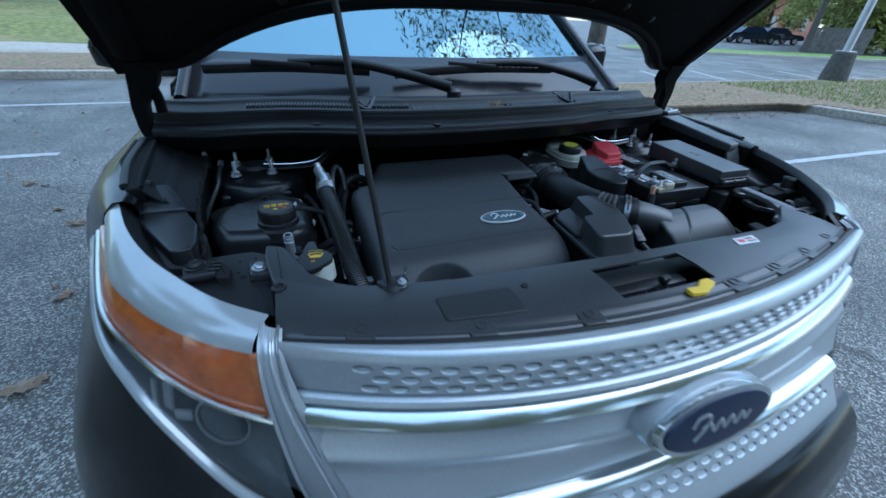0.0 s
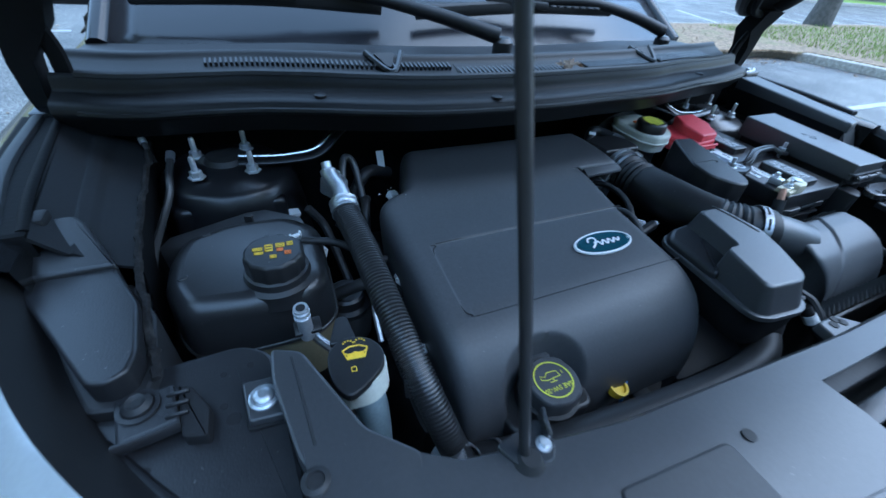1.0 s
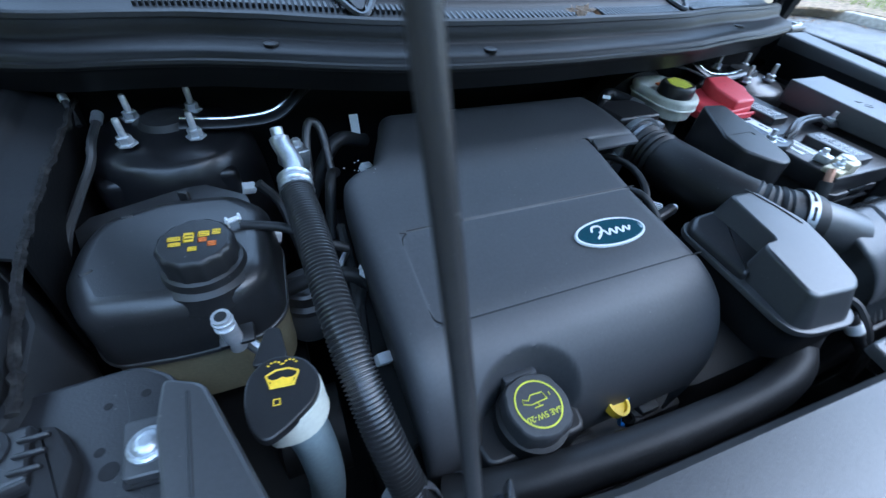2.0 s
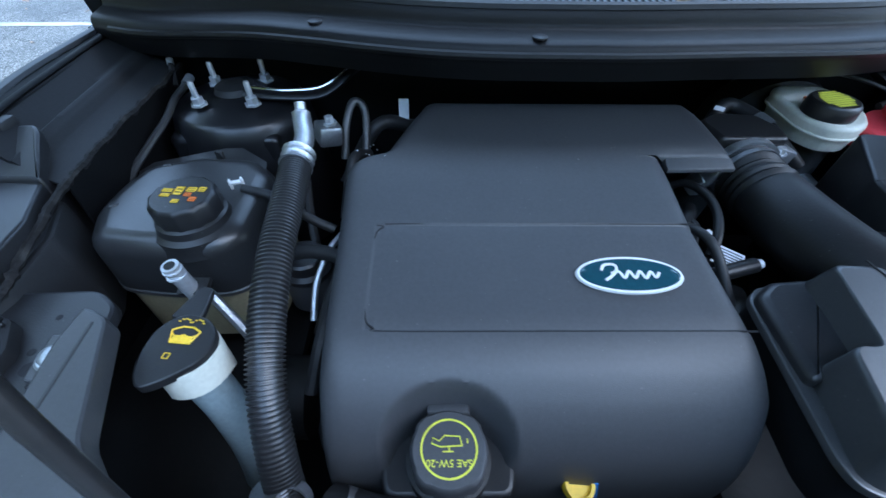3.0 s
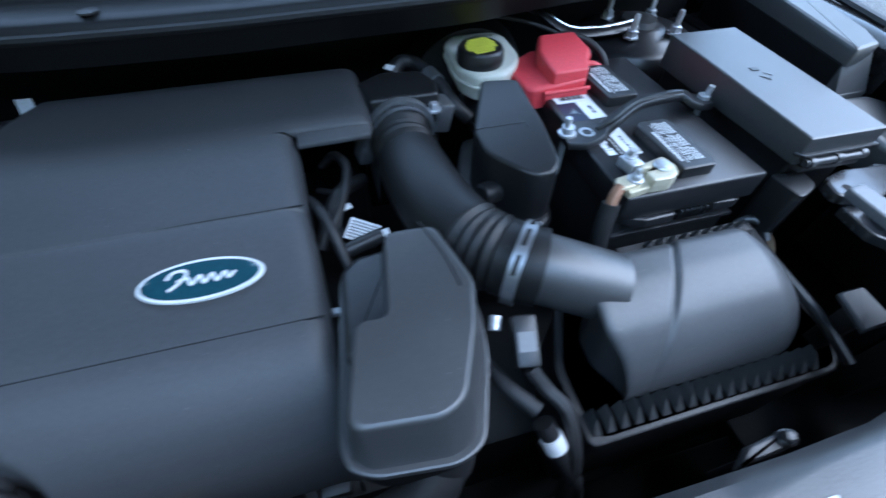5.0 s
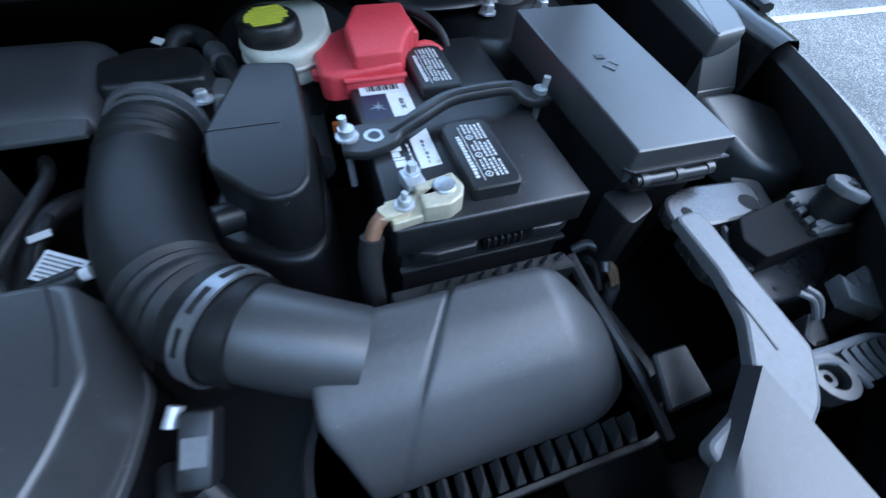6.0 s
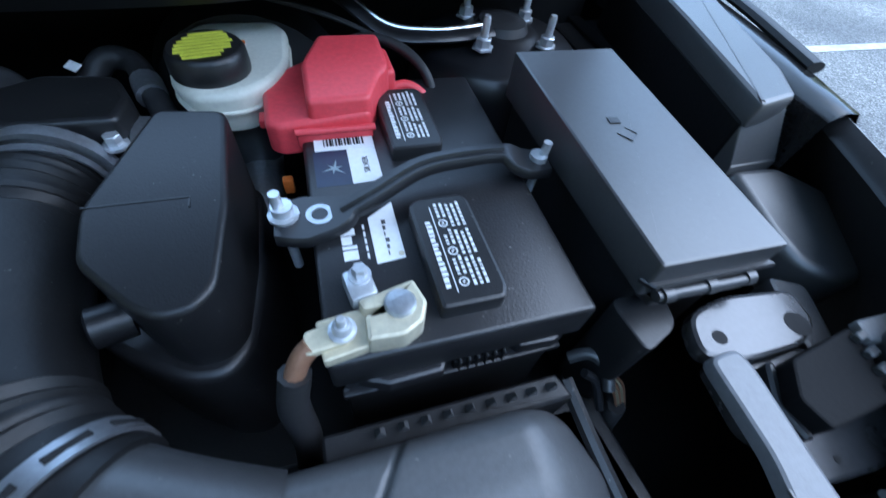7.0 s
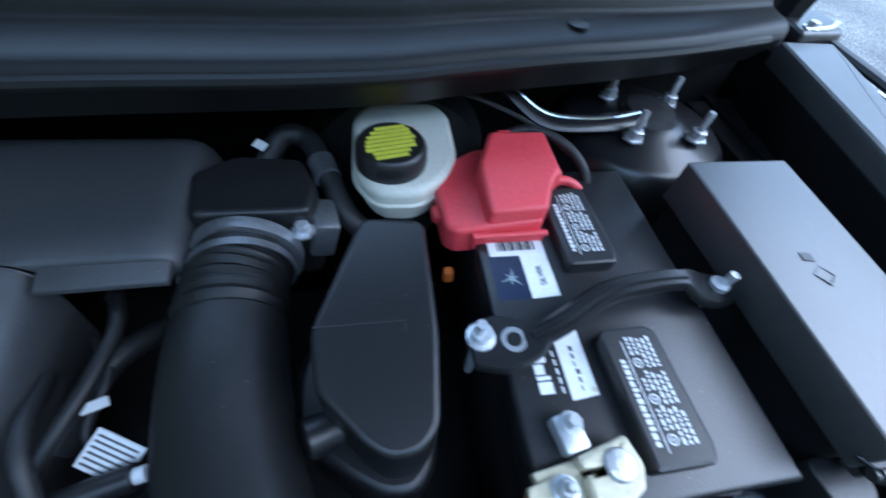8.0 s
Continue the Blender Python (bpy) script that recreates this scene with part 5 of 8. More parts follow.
# wipers
for nm, blade, arm, hub in (("a", [(-0.74, 1.33, 1.190), (-0.5, 1.285, 1.200), (-0.26, 1.255, 1.192)], [(-0.50, 1.285, 1.215), (-0.33, 1.25, 1.218), (-0.17, 1.17, 1.195), (-0.04, 1.10, 1.165)], (-0.03, 1.095, 1.15)),
                            ("b", [(-0.18, 1.245, 1.185), (0.12, 1.26, 1.200), (0.44, 1.285, 1.195)], [(0.12, 1.262, 1.215), (0.32, 1.262, 1.216), (0.48, 1.24, 1.19), (0.60, 1.215, 1.155)], (0.605, 1.21, 1.13))):
    w = thing("wiper", hub, "black windscreen wiper parked at the glass base", "wiper", "pair of wipers")
    part("blade", tube(blade, 0.010, 8, 8, flat=1.5), M_DUSTY, w, "rubber wiper blade")
    part("arm", tube(arm, 0.011, 10, 8, rf=lambda s: 0.010 + 0.007 * s), M_DUSTY, w)
    mid = Vector(blade[1])
    part("shroud", moved(box(-0.085, -0.014, -0.004, 0.085, 0.014, 0.014, 0.005), pose(mid.x - 0.02, mid.y, mid.z + 0.004, 0, 3, -6)), M_DUSTY, w)
    for k in range(7):
        part("fin", moved(box(-0.008, -0.010, 0, 0.008, 0.003, 0.004, 0.001, 1), pose(mid.x + 0.08 + 0.022 * k, mid.y - 0.012 - 0.003 * k, mid.z + 0.004)), M_RUBBER, w)
    part("hub", lathe([(0.022, -0.02), (0.022, 0.006), (0.014, 0.014)], hub, 18), M_PLASTIC, w)

# ---- radiator panel ----
shroud = thing("radiator_cover", (0, 0.3, 0.98), "flat black plastic panel over the radiator", "panel")
REAR = [(-0.60, 0.50), (-0.56, 0.46), (-0.50, 0.412), (-0.46, 0.388), (-0.40, 0.376), (-0.305, 0.362), (-0.13, 0.354), (0.02, 0.347), (0.18, 0.347), (0.32, 0.345), (0.40, 0.347), (0.46, 0.360), (0.50, 0.385), (0.58, 0.44), (0.62, 0.47)]


def panel_bm():
    xs = sorted(set([round(-0.575 + 0.023 * k, 4) for k in range(50)] + [-0.084, 0.108]))
    bm = bmesh.new()
    rows = []
    for x in xs:
        f, r = seal_y(x) + 0.002, interp(x, REAR)
        h0, h1 = max(f + 0.012, 0.232 + 0.1 * x * x), min(r - 0.012, 0.312 + 0.2 * x * x)
        ys = [f, f + 0.006, h0, (h0 + h1) / 2, h1, r - 0.006, r]
        zs = [0.997, 1.0035, 1.006, 1.008, 1.006, 1.003, 0.990]
        rows.append([bm.verts.new((x, y, z)) for y, z in zip(ys, zs)])
    for i in range(len(xs) - 1):
        for j in range(6):
            if -0.085 < xs[i] < 0.107 and j in (2, 3):
                continue
            bm.faces.new((rows[i][j], rows[i + 1][j], rows[i + 1][j + 1], rows[i][j + 1]))
    bmesh.ops.recalc_face_normals(bm, faces=bm.faces)
    bmesh.ops.solidify(bm, geom=list(bm.faces), thickness=0.004)
    return bm


part("panel", panel_bm(), M_SHROUD, shroud, smooth=50)
part("front_ridge", ribbon([(x, seal_y(x) + 0.034 + 0.02 * x * x, 1.0056) for x in [-0.50 + 0.05 * k for k in range(22)]], lambda s: 0.004, 0.002, 3), M_SHROUD, shroud, "low moulded ridge")
part("edge_ridge", ribbon([(x, seal_y(x) + 0.014, 1.0045) for x in [-0.54 + 0.05 * k for k in range(23)]], lambda s: 0.004, 0.004, 3), M_SHROUD, shroud)
part("embossed_field", slab(rounded([(-0.36, 0.262), (-0.36, 0.315), (-0.24, 0.308), (-0.24, 0.248)], 0.008), 1.004, 1.0092, 0.002), M_FIELD, shroud)
for x in (-0.47, -0.317, -0.160, 0.125, 0.245, 0.36, 0.47):
    y = seal_y(x) + 0.024
    a = math.degrees(math.atan(0.64 * x))
    m = pose(x, y, 1.003, 0, 0, a)
    tab = part("clip_tab", moved(slab(rounded([(-0.019, -0.020), (0.019, -0.020), (0.019, 0.004), (0.012, 0.015), (-0.012, 0.015), (-0.019, 0.004)], 0.006), 0, 0.0035, 0.0015, 2), m), M_SHROUD, shroud, "scalloped clip tab")
    part("push_clip", moved(lathe([(0.009, 0.002), (0.009, 0.0048), (0.0072, 0.0052), (0.0070, 0.0040), (0.003, 0.0038)], segs=20), m), M_SHROUD, tab, "round push clip")
part("screw_hole", lathe([(0.006, 0), (0.006, 0.002), (0.003, 0.0022)], (-0.216, 0.304, 1.0065), 16), M_DARK, shroud)
lab = part("sticker", slab(rounded([(0.250, 0.298), (0.306, 0.296), (0.316, 0.320), (0.260, 0.320)], 0.002), 1.0065, 1.0086, 0), M_PAPER, shroud, "white sticker with red marks")
part("red_mark", box(0.262, 0.304, 1.0086, 0.278, 0.314, 1.0089, 0), M_RED, lab)
for k in range(3):
    part("print_bar", box(0.283, 0.302 + 0.005 * k, 1.0086, 0.304, 0.3045 + 0.005 * k, 1.0089, 0), M_RED if k == 1 else M_INK, lab)
for sx in (1, -1):
    wing_o = [(-0.590 * sx, 0.546), (-0.562 * sx, 0.533), (-0.525 * sx, 0.437), (-0.487 * sx, 0.400), (-0.50 * sx, 0.355), (-0.550 * sx, 0.372), (-0.580 * sx, 0.43), (-0.592 * sx, 0.51)] if sx > 0 else [(0.590, 0.542), (0.614, 0.543), (0.617, 0.530), (0.611, 0.475), (0.606, 0.414), (0.580, 0.385), (0.50, 0.345), (0.49, 0.388), (0.545, 0.405), (0.576, 0.447), (0.587, 0.485)]
    part("panel_wing", slab(rounded(wing_o[::sx], 0.008), 0.984, 1.004 if sx > 0 else 0.994, 0.003, 2), M_BAR if sx < 0 else M_SHROUD, shroud, "curved end of the panel")

part("fold_line", ribbon([(-0.572, 0.528, 1.0042), (-0.569, 0.485, 1.0042), (-0.566, 0.436, 1.0042)], lambda s: 0.0014, 0.0012, 5), M_FIELD, shroud)
part("edge_clip", lathe([(0.011, 0), (0.011, 0.004), (0.007, 0.006), (0.006, 0.004), (0.002, 0.004)], (-0.570, 0.408, 1.003), 18), M_RUBBER, shroud)
part("fold_line", ribbon([(0.583, 0.470, 0.9942), (0.582, 0.445, 0.9942), (0.580, 0.421, 0.9942)], lambda s: 0.0012, 0.001, 4), M_SHROUD, shroud)

latch = thing("bonnet_latch", (0.05, 0.27, 0.95), "steel bonnet latch with a yellow release lever", "latch")
part("latch_plate", box(-0.06, 0.262, 0.93, 0.09, 0.285, 0.985, 0.004), M_CASE, latch)
part("spring", tube([(-0.03 + 0.006 * k, 0.258 + 0.006 * math.sin(k * 1.6), 0.975 + 0.006 * math.cos(k * 1.6)) for k in range(14)], 0.0018, 6, 3), M_PALE, latch)
part("hook", tube([(0.03, 0.27, 0.96), (0.04, 0.265, 0.995), (0.02, 0.26, 1.0)], 0.006, 8, 5), M_DARK, latch)
part("lever", slab(rounded([(0.020, 0.204), (0.048, 0.200), (0.060, 0.206), (0.084, 0.216), (0.082, 0.230), (0.064, 0.230), (0.046, 0.217), (0.022, 0.219)], 0.004), 1.006, 1.013, 0.002, 2), M_YELLOW, latch, "yellow plastic release lever")

# front support metalwork either side
for sx in (1, -1):
    sup = thing("support_plate", (-0.65 * sx, 0.5, 0.94), "black steel radiator support plate with round holes", "plate", "radiator supports")
    pts = [(-0.575 * sx, 0.350), (-0.64 * sx, 0.395), (-0.72 * sx, 0.485), (-0.765 * sx, 0.555), (-0.71 * sx, 0.585), (-0.620 * sx, 0.588), (-0.592 * sx, 0.568), (-0.585 * sx, 0.50)]
    if sx < 0:
        pts = [(0.617, 0.578), (0.655, 0.587), (0.722, 0.580), (0.718, 0.548), (0.690, 0.536), (0.640, 0.536), (0.606, 0.548)]
        part("lower_plate", slab(rounded([(0.620, 0.545), (0.700, 0.540), (0.740, 0.523), (0.774, 0.496), (0.770, 0.488), (0.696, 0.457), (0.642, 0.460), (0.615, 0.50)], 0.006), 0.945, 0.957, 0.003, 2), M_PALE, sup)
    part("plate", slab(rounded(pts[::sx] if sx > 0 else pts, 0.012), 0.960, 0.972, 0.004, 2), M_CASE if sx > 0 else M_PALE, sup)
    for hx, hy, hr in (((0.613, 0.558, 0.0035), (0.630, 0.503, 0.0065), (0.638, 0.519, 0.0035), (0.638, 0.555, 0.003), (0.696, 0.480, 0.004)) if sx > 0 else ((0.630, 0.557, 0.0055), (0.700, 0.552, 0.010))):
        part("hole", lathe([(hr, 0), (hr, 0.0006)], (-hx * sx, hy, 0.9717), 18), M_INK, sup)
    if sx > 0:
        part("fold", tube([(-0.60 * sx, 0.385, 0.972), (-0.66 * sx, 0.43, 0.974), (-0.73 * sx, 0.515, 0.974)], 0.006, 8, 5, flat=0.6), M_GLOSS, sup)
bolt_plate = thing("flange_bolt", (-0.602, 0.507, 0.985), "large zinc flange bolt on a square bracket", "bolt")
part("bracket_edge", slab(rounded([(-0.6225, 0.5325), (-0.5845, 0.5305), (-0.5805, 0.4815), (-0.6185, 0.4845)], 0.004), 0.966, 0.976, 0.001, 1), M_INK, bolt_plate)
part("bracket", slab(rounded([(-0.620, 0.530), (-0.587, 0.528), (-0.583, 0.484), (-0.616, 0.487)], 0.004), 0.970, 0.984, 0.002), M_SHROUD, bolt_plate)
part("washer", lathe([(0.0132, 0), (0.0132, 0.002), (0.0112, 0.003)], (-0.602, 0.507, 0.984), 24), M_ALU, bolt_plate)
part("head", lathe([(0.0095, 0), (0.0095, 0.0025), (0.0080, 0.0042), (0.004, 0.0050)], (-0.602, 0.507, 0.987), 24), M_ALU, bolt_plate)
lstop = thing("rubber_stop", (-0.70, 0.53, 0.96), "black plastic bracket with a round rubber stop", "bracket")
part("base", slab(rounded([(-0.722, 0.546), (-0.676, 0.549), (-0.668, 0.508), (-0.714, 0.502)], 0.004), 0.968, 0.988, 0.003), M_CASE, lstop)
part("side_block", slab(rounded([(-0.674, 0.547), (-0.662, 0.543), (-0.646, 0.514), (-0.647, 0.486), (-0.667, 0.492)], 0.004), 0.968, 0.986, 0.003), M_INK, lstop)
for k in range(3):
    part("prong", box(-0.680, 0.512 + 0.011 * k, 0.986, -0.662, 0.5155 + 0.011 * k, 0.991, 0.001, 1), M_CASE, lstop)
part("stop_ring", lathe([(0.017, 0), (0.017, 0.002), (0.013, 0.0028), (0.0115, 0.001)], (-0.701, 0.533, 0.988), 26), M_CASE, lstop)
part("stop", lathe([(0.012, 0), (0.012, 0.006), (0.008, 0.010), (0.004, 0.008)], (-0.701, 0.533, 0.987), 20), M_RUBBER, lstop)
part("front_lip", ribbon([(-0.717, 0.5005, 0.986), (-0.69, 0.503, 0.986), (-0.668, 0.5065, 0.986)], lambda s: 0.004, 0.006, 3), M_CASE, lstop)
part("latch_ear", box(-0.835, 0.765, 1.035, -0.795, 0.792, 1.052, 0.004), M_RUBBER, lstop)

sens = thing("module", (0.66, 0.50, 0.97), "black square module with a grey round sensor", "module")
part("block", slab(rounded([(0.650, 0.528), (0.714, 0.537), (0.704, 0.490), (0.640, 0.486), (0.634, 0.506)], 0.004), 0.962, 0.990, 0.002, 2), M_BLACK, sens)
part("block_rim", slab(rounded([(0.646, 0.532), (0.652, 0.533), (0.640, 0.484), (0.634, 0.486), (0.631, 0.508)], 0.002), 0.960, 0.976, 0.002, 1), M_CASE, sens)
SENSOR = pose(0.728, 0.508, 0.972, -4, 10, 12)
sround = part("sensor", moved(lathe([(0.019, 0), (0.019, 0.004), (0.0165, 0.005), (0.0165, 0.046), (0.004, 0.047)], segs=24), SENSOR), M_PLASTIC, sens, "black round sensor")
part("end_ring", moved(lathe([(0.0160, 0.042), (0.0185, 0.043), (0.0185, 0.048), (0.0172, 0.0500), (0.0072, 0.0500), (0.0062, 0.0485), (0.0062, 0.040)], segs=8), SENSOR), M_BAR, sround, "pale ring with a bored hole")
part("bore", moved(lathe([(0.0060, 0.0474), (0.0060, 0.0478)], segs=16), SENSOR), M_INK, sround)
ear = part("collar", slab(rounded([(0.716, 0.539), (0.768, 0.538), (0.768, 0.531), (0.730, 0.517), (0.712, 0.524)], 0.003), 0.988, 0.995, 0.002), M_BAR, sens, "pale metal ear")
part("ear_hole", lathe([(0.0038, 0), (0.0038, 0.0005)], (0.745, 0.5285, 0.9948), 14), M_INK, ear)
part("collar", slab(rounded([(0.701, 0.493), (0.750, 0.490), (0.758, 0.498), (0.752, 0.505), (0.708, 0.505)], 0.003), 0.984, 0.995, 0.002), M_BAR, sens, "pale metal ear")
for k in range(4):
    part("terminal", moved(box(-0.005, -0.003, 0, 0.005, 0.003, 0.006, 0.001, 1), pose(0.702 + 0.003 * k, 0.496 + 0.011 * k, 0.989, 0, 0, 10)), M_GREY, sens)
part("stud", lathe([(0.006, 0), (0.006, 0.006), (0.003, 0.008)], (0.650, 0.512, 0.957), 12), M_INK, sens)
for x, y, r in ((0.688, 0.487, 0.003), (0.733, 0.478, 0.003), (0.664, 0.470, 0.0025)):
    part("plate_hole", lathe([(r, 0), (r, 0.0006)], (x, y, 0.9568), 12), M_INK, sens)

tray = thing("ribbed_tray", (0.65, 0.40, 0.80), "pale ribbed plastic air guide inside the wing", "air guide")
part("rim", tube([(0.5783, 0.4067, 0.988), (0.5926, 0.4129, 0.986), (0.6094, 0.4120, 0.985), (0.6332, 0.4111, 0.985), (0.6631, 0.4102, 0.985), (0.6828, 0.4031, 0.983)], 0.0036, 8, 5), M_BAR, tray, "pale rounded rim")
part("hub", moved(ring(0.010, 0.016, 0.016, 24), Matrix.Translation((0.6101, 0.3967, 0.972))), M_GREY, tray, "round grey hub")
part("hub_core", moved(ring(0.003, 0.006, 0.014, 16), Matrix.Translation((0.6106, 0.3966, 0.968))), M_GREY, tray)
for k in range(5):
    part("rib", ribbon([(0.630 + 0.0095 * k, 0.410, 0.983), (0.633 + 0.0088 * k, 0.400, 0.980), (0.634 + 0.0080 * k, 0.386, 0.980)], lambda s: 0.0016, 0.010, 4), M_BAR, tray)
part("hub_arc", tube([(0.5892, 0.4067, 0.985), (0.6013, 0.4080, 0.987), (0.6171, 0.4050, 0.987), (0.6279, 0.3961, 0.985), (0.6326, 0.3837, 0.983)], 0.0026, 8, 5), M_BAR, tray)
part("floor", slab([(0.585, 0.408), (0.684, 0.404), (0.676, 0.378), (0.583, 0.380)], 0.80, 0.945, 0.002), M_DARK, tray)

comb = thing("toothed_guide", (0.74, 0.44, 0.80), "pale plastic guide with a toothed edge", "air guide")
part("comb", slab([(0.6746, 0.4379), (0.6803, 0.4480), (0.6860, 0.4577), (0.6882, 0.4458), (0.6922, 0.4454), (0.6983, 0.4559), (0.6987, 0.4449), (0.7036, 0.4454), (0.7150, 0.4581), (0.7132, 0.4463), (0.7194, 0.4454), (0.7299, 0.4577), (0.7273, 0.4331), (0.6904, 0.4208)][::-1], 0.975, 0.990, 0.001, 1), M_BAR, comb)
part("comb_stem", box(0.694, 0.425, 0.80, 0.725, 0.440, 0.977, 0.003), M_DARK, comb)

web = thing("lamp_bracket", (0.6547, 0.4312, 0.970), "grey ribbed plastic headlamp bracket", "bracket")
part("stem", slab(rounded([(0.630, 0.426), (0.652, 0.442), (0.660, 0.435), (0.648, 0.416), (0.632, 0.416)], 0.004), 0.80, 0.974, 0.004, 2), M_CASE, web)
for k in range(2):
    part("finger", tube([(0.640 + 0.010 * k, 0.4535 + 0.002 * k, 0.988), (0.648 + 0.007 * k, 0.4455, 0.986), (0.652 + 0.0045 * k, 0.435, 0.974)], 0.0025, 8, 4), M_BAR, web, "slim pale finger")
for k in range(4):
    part("rib", tube([(0.642 + 0.009 * k, 0.448, 0.930), (0.650 + 0.008 * k, 0.434, 0.925), (0.654 + 0.007 * k, 0.420, 0.915)], 0.0025, 6, 3), M_CASE, web)

# ---- strut towers ----
for sx in (1, -1):
    cx, cy = -0.622 * sx, 0.990
    tw = thing("strut_tower", (cx, cy, 0.90), "glossy black strut tower with zinc studs", "strut tower", "pair of strut towers")
    part("dome", lathe([(0.135, -0.25), (0.120, -0.08), (0.112, -0.03), (0.105, -0.008), (0.095, 0.0), (0.055, 0.004), (0.045, 0.012), (0.030, 0.014)], (cx, cy, 0.982), 40), M_GLOSS, tw)
    part("front_box", slab(rounded([(-0.71 * sx, 0.895), (-0.54 * sx, 0.895), (-0.53 * sx, 1.05), (-0.74 * sx, 1.05)][::sx], 0.015), 0.80, 0.960, 0.012, 3), M_GLOSS, tw)
    part("cap", lathe([(0.034, 0), (0.036, 0.006), (0.030, 0.016), (0.015, 0.018)], (cx, cy, 0.988), 24), M_RUBBER, tw)
    for px, py in ((-0.666, 0.945), (-0.582, 0.947), (-0.669, 1.022), (-0.589, 1.036)):
        st = part("stud", lathe([(0.0046, 0.0), (0.0046, 0.030), (0.0036, 0.033)], (px * sx, py, 0.994), 12), M_ZINC, tw, "threaded zinc stud")
        part("nut", lathe([(0.0135, 0), (0.0135, 0.0025), (0.0095, 0.003), (0.0095, 0.012), (0.008, 0.013)], (px * sx, py, 0.990), 6), M_ZINC, st)
    part("brace", tube([(-0.60 * sx, 0.975, 0.998), (-0.53 * sx, 0.965, 0.998), (-0.47 * sx, 0.97, 1.002), (-0.42 * sx, 1.00, 1.030), (-0.36 * sx, 1.02, 1.050), (-0.25 * sx, 1.04, 1.060)], 0.016, 10, 8, flat=0.45), M_GLOSS, tw, "glossy black brace bar")
    # chrome line paints the highlight that runs along the glossy bar
    part("brace_highlight", tube([(-0.600 * sx, 0.980, 1.0050), (-0.560 * sx, 0.969, 1.0055), (-0.52 * sx, 0.965, 1.006), (-0.47 * sx, 0.971, 1.011), (-0.42 * sx, 0.998, 1.037), (-0.36 * sx, 1.016, 1.056), (-0.25 * sx, 1.036, 1.066)], 0.0034, 8, 6, flat=0.6), M_CHROME, tw, "bright line drawn for the highlight on the glossy brace")


# ---- engine cover ----
def shell(xl, xr, ys, zf, inset, nx=40, xs_extra=(), left=None):
    """A moulded shell: zf(x, y) is its top; both flanks roll over and drop."""
    bm = bmesh.new()
    rows = []
    for y in ys:
        a, b = xl(y), xr(y)
        left = left or inset
        pts = [(a + o, -d) for o, d in left]
        n = [a + left[-1][0] + (b - a - left[-1][0] - inset[-1][0]) * k / nx for k in range(1, nx)]
        n = sorted(n + [x for x in xs_extra if a + 0.03 < x < b - 0.03])
        pts += [(x, 0) for x in n]
        pts += [(b - o, -d) for o, d in inset[::-1]]
        rows.append([bm.verts.new((x, y, zf(x, y) + d)) for x, d in pts])
    for r, s in zip(rows, rows[1:]):
        for i in range(min(len(r), len(s)) - 1):
            bm.faces.new((r[i], r[i + 1], s[i + 1], s[i]))
    return bm


COVER_Z = [(0.450, 0.775), (0.453, 0.822), (0.458, 0.848), (0.466, 0.871), (0.480, 0.896), (0.500, 0.918), (0.526, 0.936), (0.557, 0.947), (0.620, 0.957), (0.690, 0.968), (0.80, 0.990), (0.90, 0.997), (0.945, 0.994), (0.958, 0.985), (0.966, 0.965), (0.968, 0.90)]
CAP = Vector((-0.277, 0.464))


def cover_z(x, y):
    z = curve(y, COVER_Z)
    # sunk field round the badge
    if -0.362 < x and 0.557 < y < 0.690:
        z -= 0.0014 * min(1, (x + 0.362) / 0.003, (y - 0.557) / 0.002, (0.690 - y) / 0.002)
    if abs(y - 0.557) < 0.0015 and x > -0.35 or abs(y - 0.690) < 0.0015 and x > -0.35:
        z -= 0.0012
    # well round the filler cap
    dx, dy = (x - CAP.x), (y - CAP.y)
    d = math.hypot(dx, max(0.0, dy) * 1.4)
    if d < 0.070:
        w = max(0.0, min(1.0, (0.070 - d) / 0.020))
        w = w * w * (3 - 2 * w)
        z = z * (1 - w) + min(z, 0.842) * w
    return z


ys = sorted(set([round(0.450 + 0.0025 * k, 4) for k in range(43)] + [round(0.558 + 0.009 * k, 4) for k in range(46)] +
                [0.5555, 0.557, 0.5585, 0.6885, 0.690, 0.6915, 0.803, 0.8085] + [0.958, 0.966, 0.968]))
cover = thing("engine_cover", (-0.19, 0.7, 0.80), "large matt black plastic engine cover with oval badge", "engine cover")
INSET = [(0.010, 0.13), (0.002, 0.06), (0.0, 0.030), (0.001, 0.020), (0.004, 0.011), (0.009, 0.005), (0.016, 0.0015), (0.024, 0.0)]
COVER_XS = (-0.3635, -0.362, -0.3605, -0.359) + tuple(-0.352 + 0.0025 * k for k in range(61))


def cover_l(y):
    return interp(y, [(0.450, -0.398), (0.52, -0.404), (0.60, -0.406), (0.775, -0.411), (0.798, -0.406), (0.812, -0.364), (0.93, -0.320), (0.97, -0.312)])


def deck_z(x, y):
    """Rear deck; past the front shell its free front edge rolls down."""
    f = max(0.0, min(1.0, (x - 0.006) / 0.022))
    return cover_z(x, y) - f * interp(y, [(0.8035, 0.018), (0.8040, 0.008), (0.8055, 0.004), (0.809, 0.001), (0.813, 0.0)])


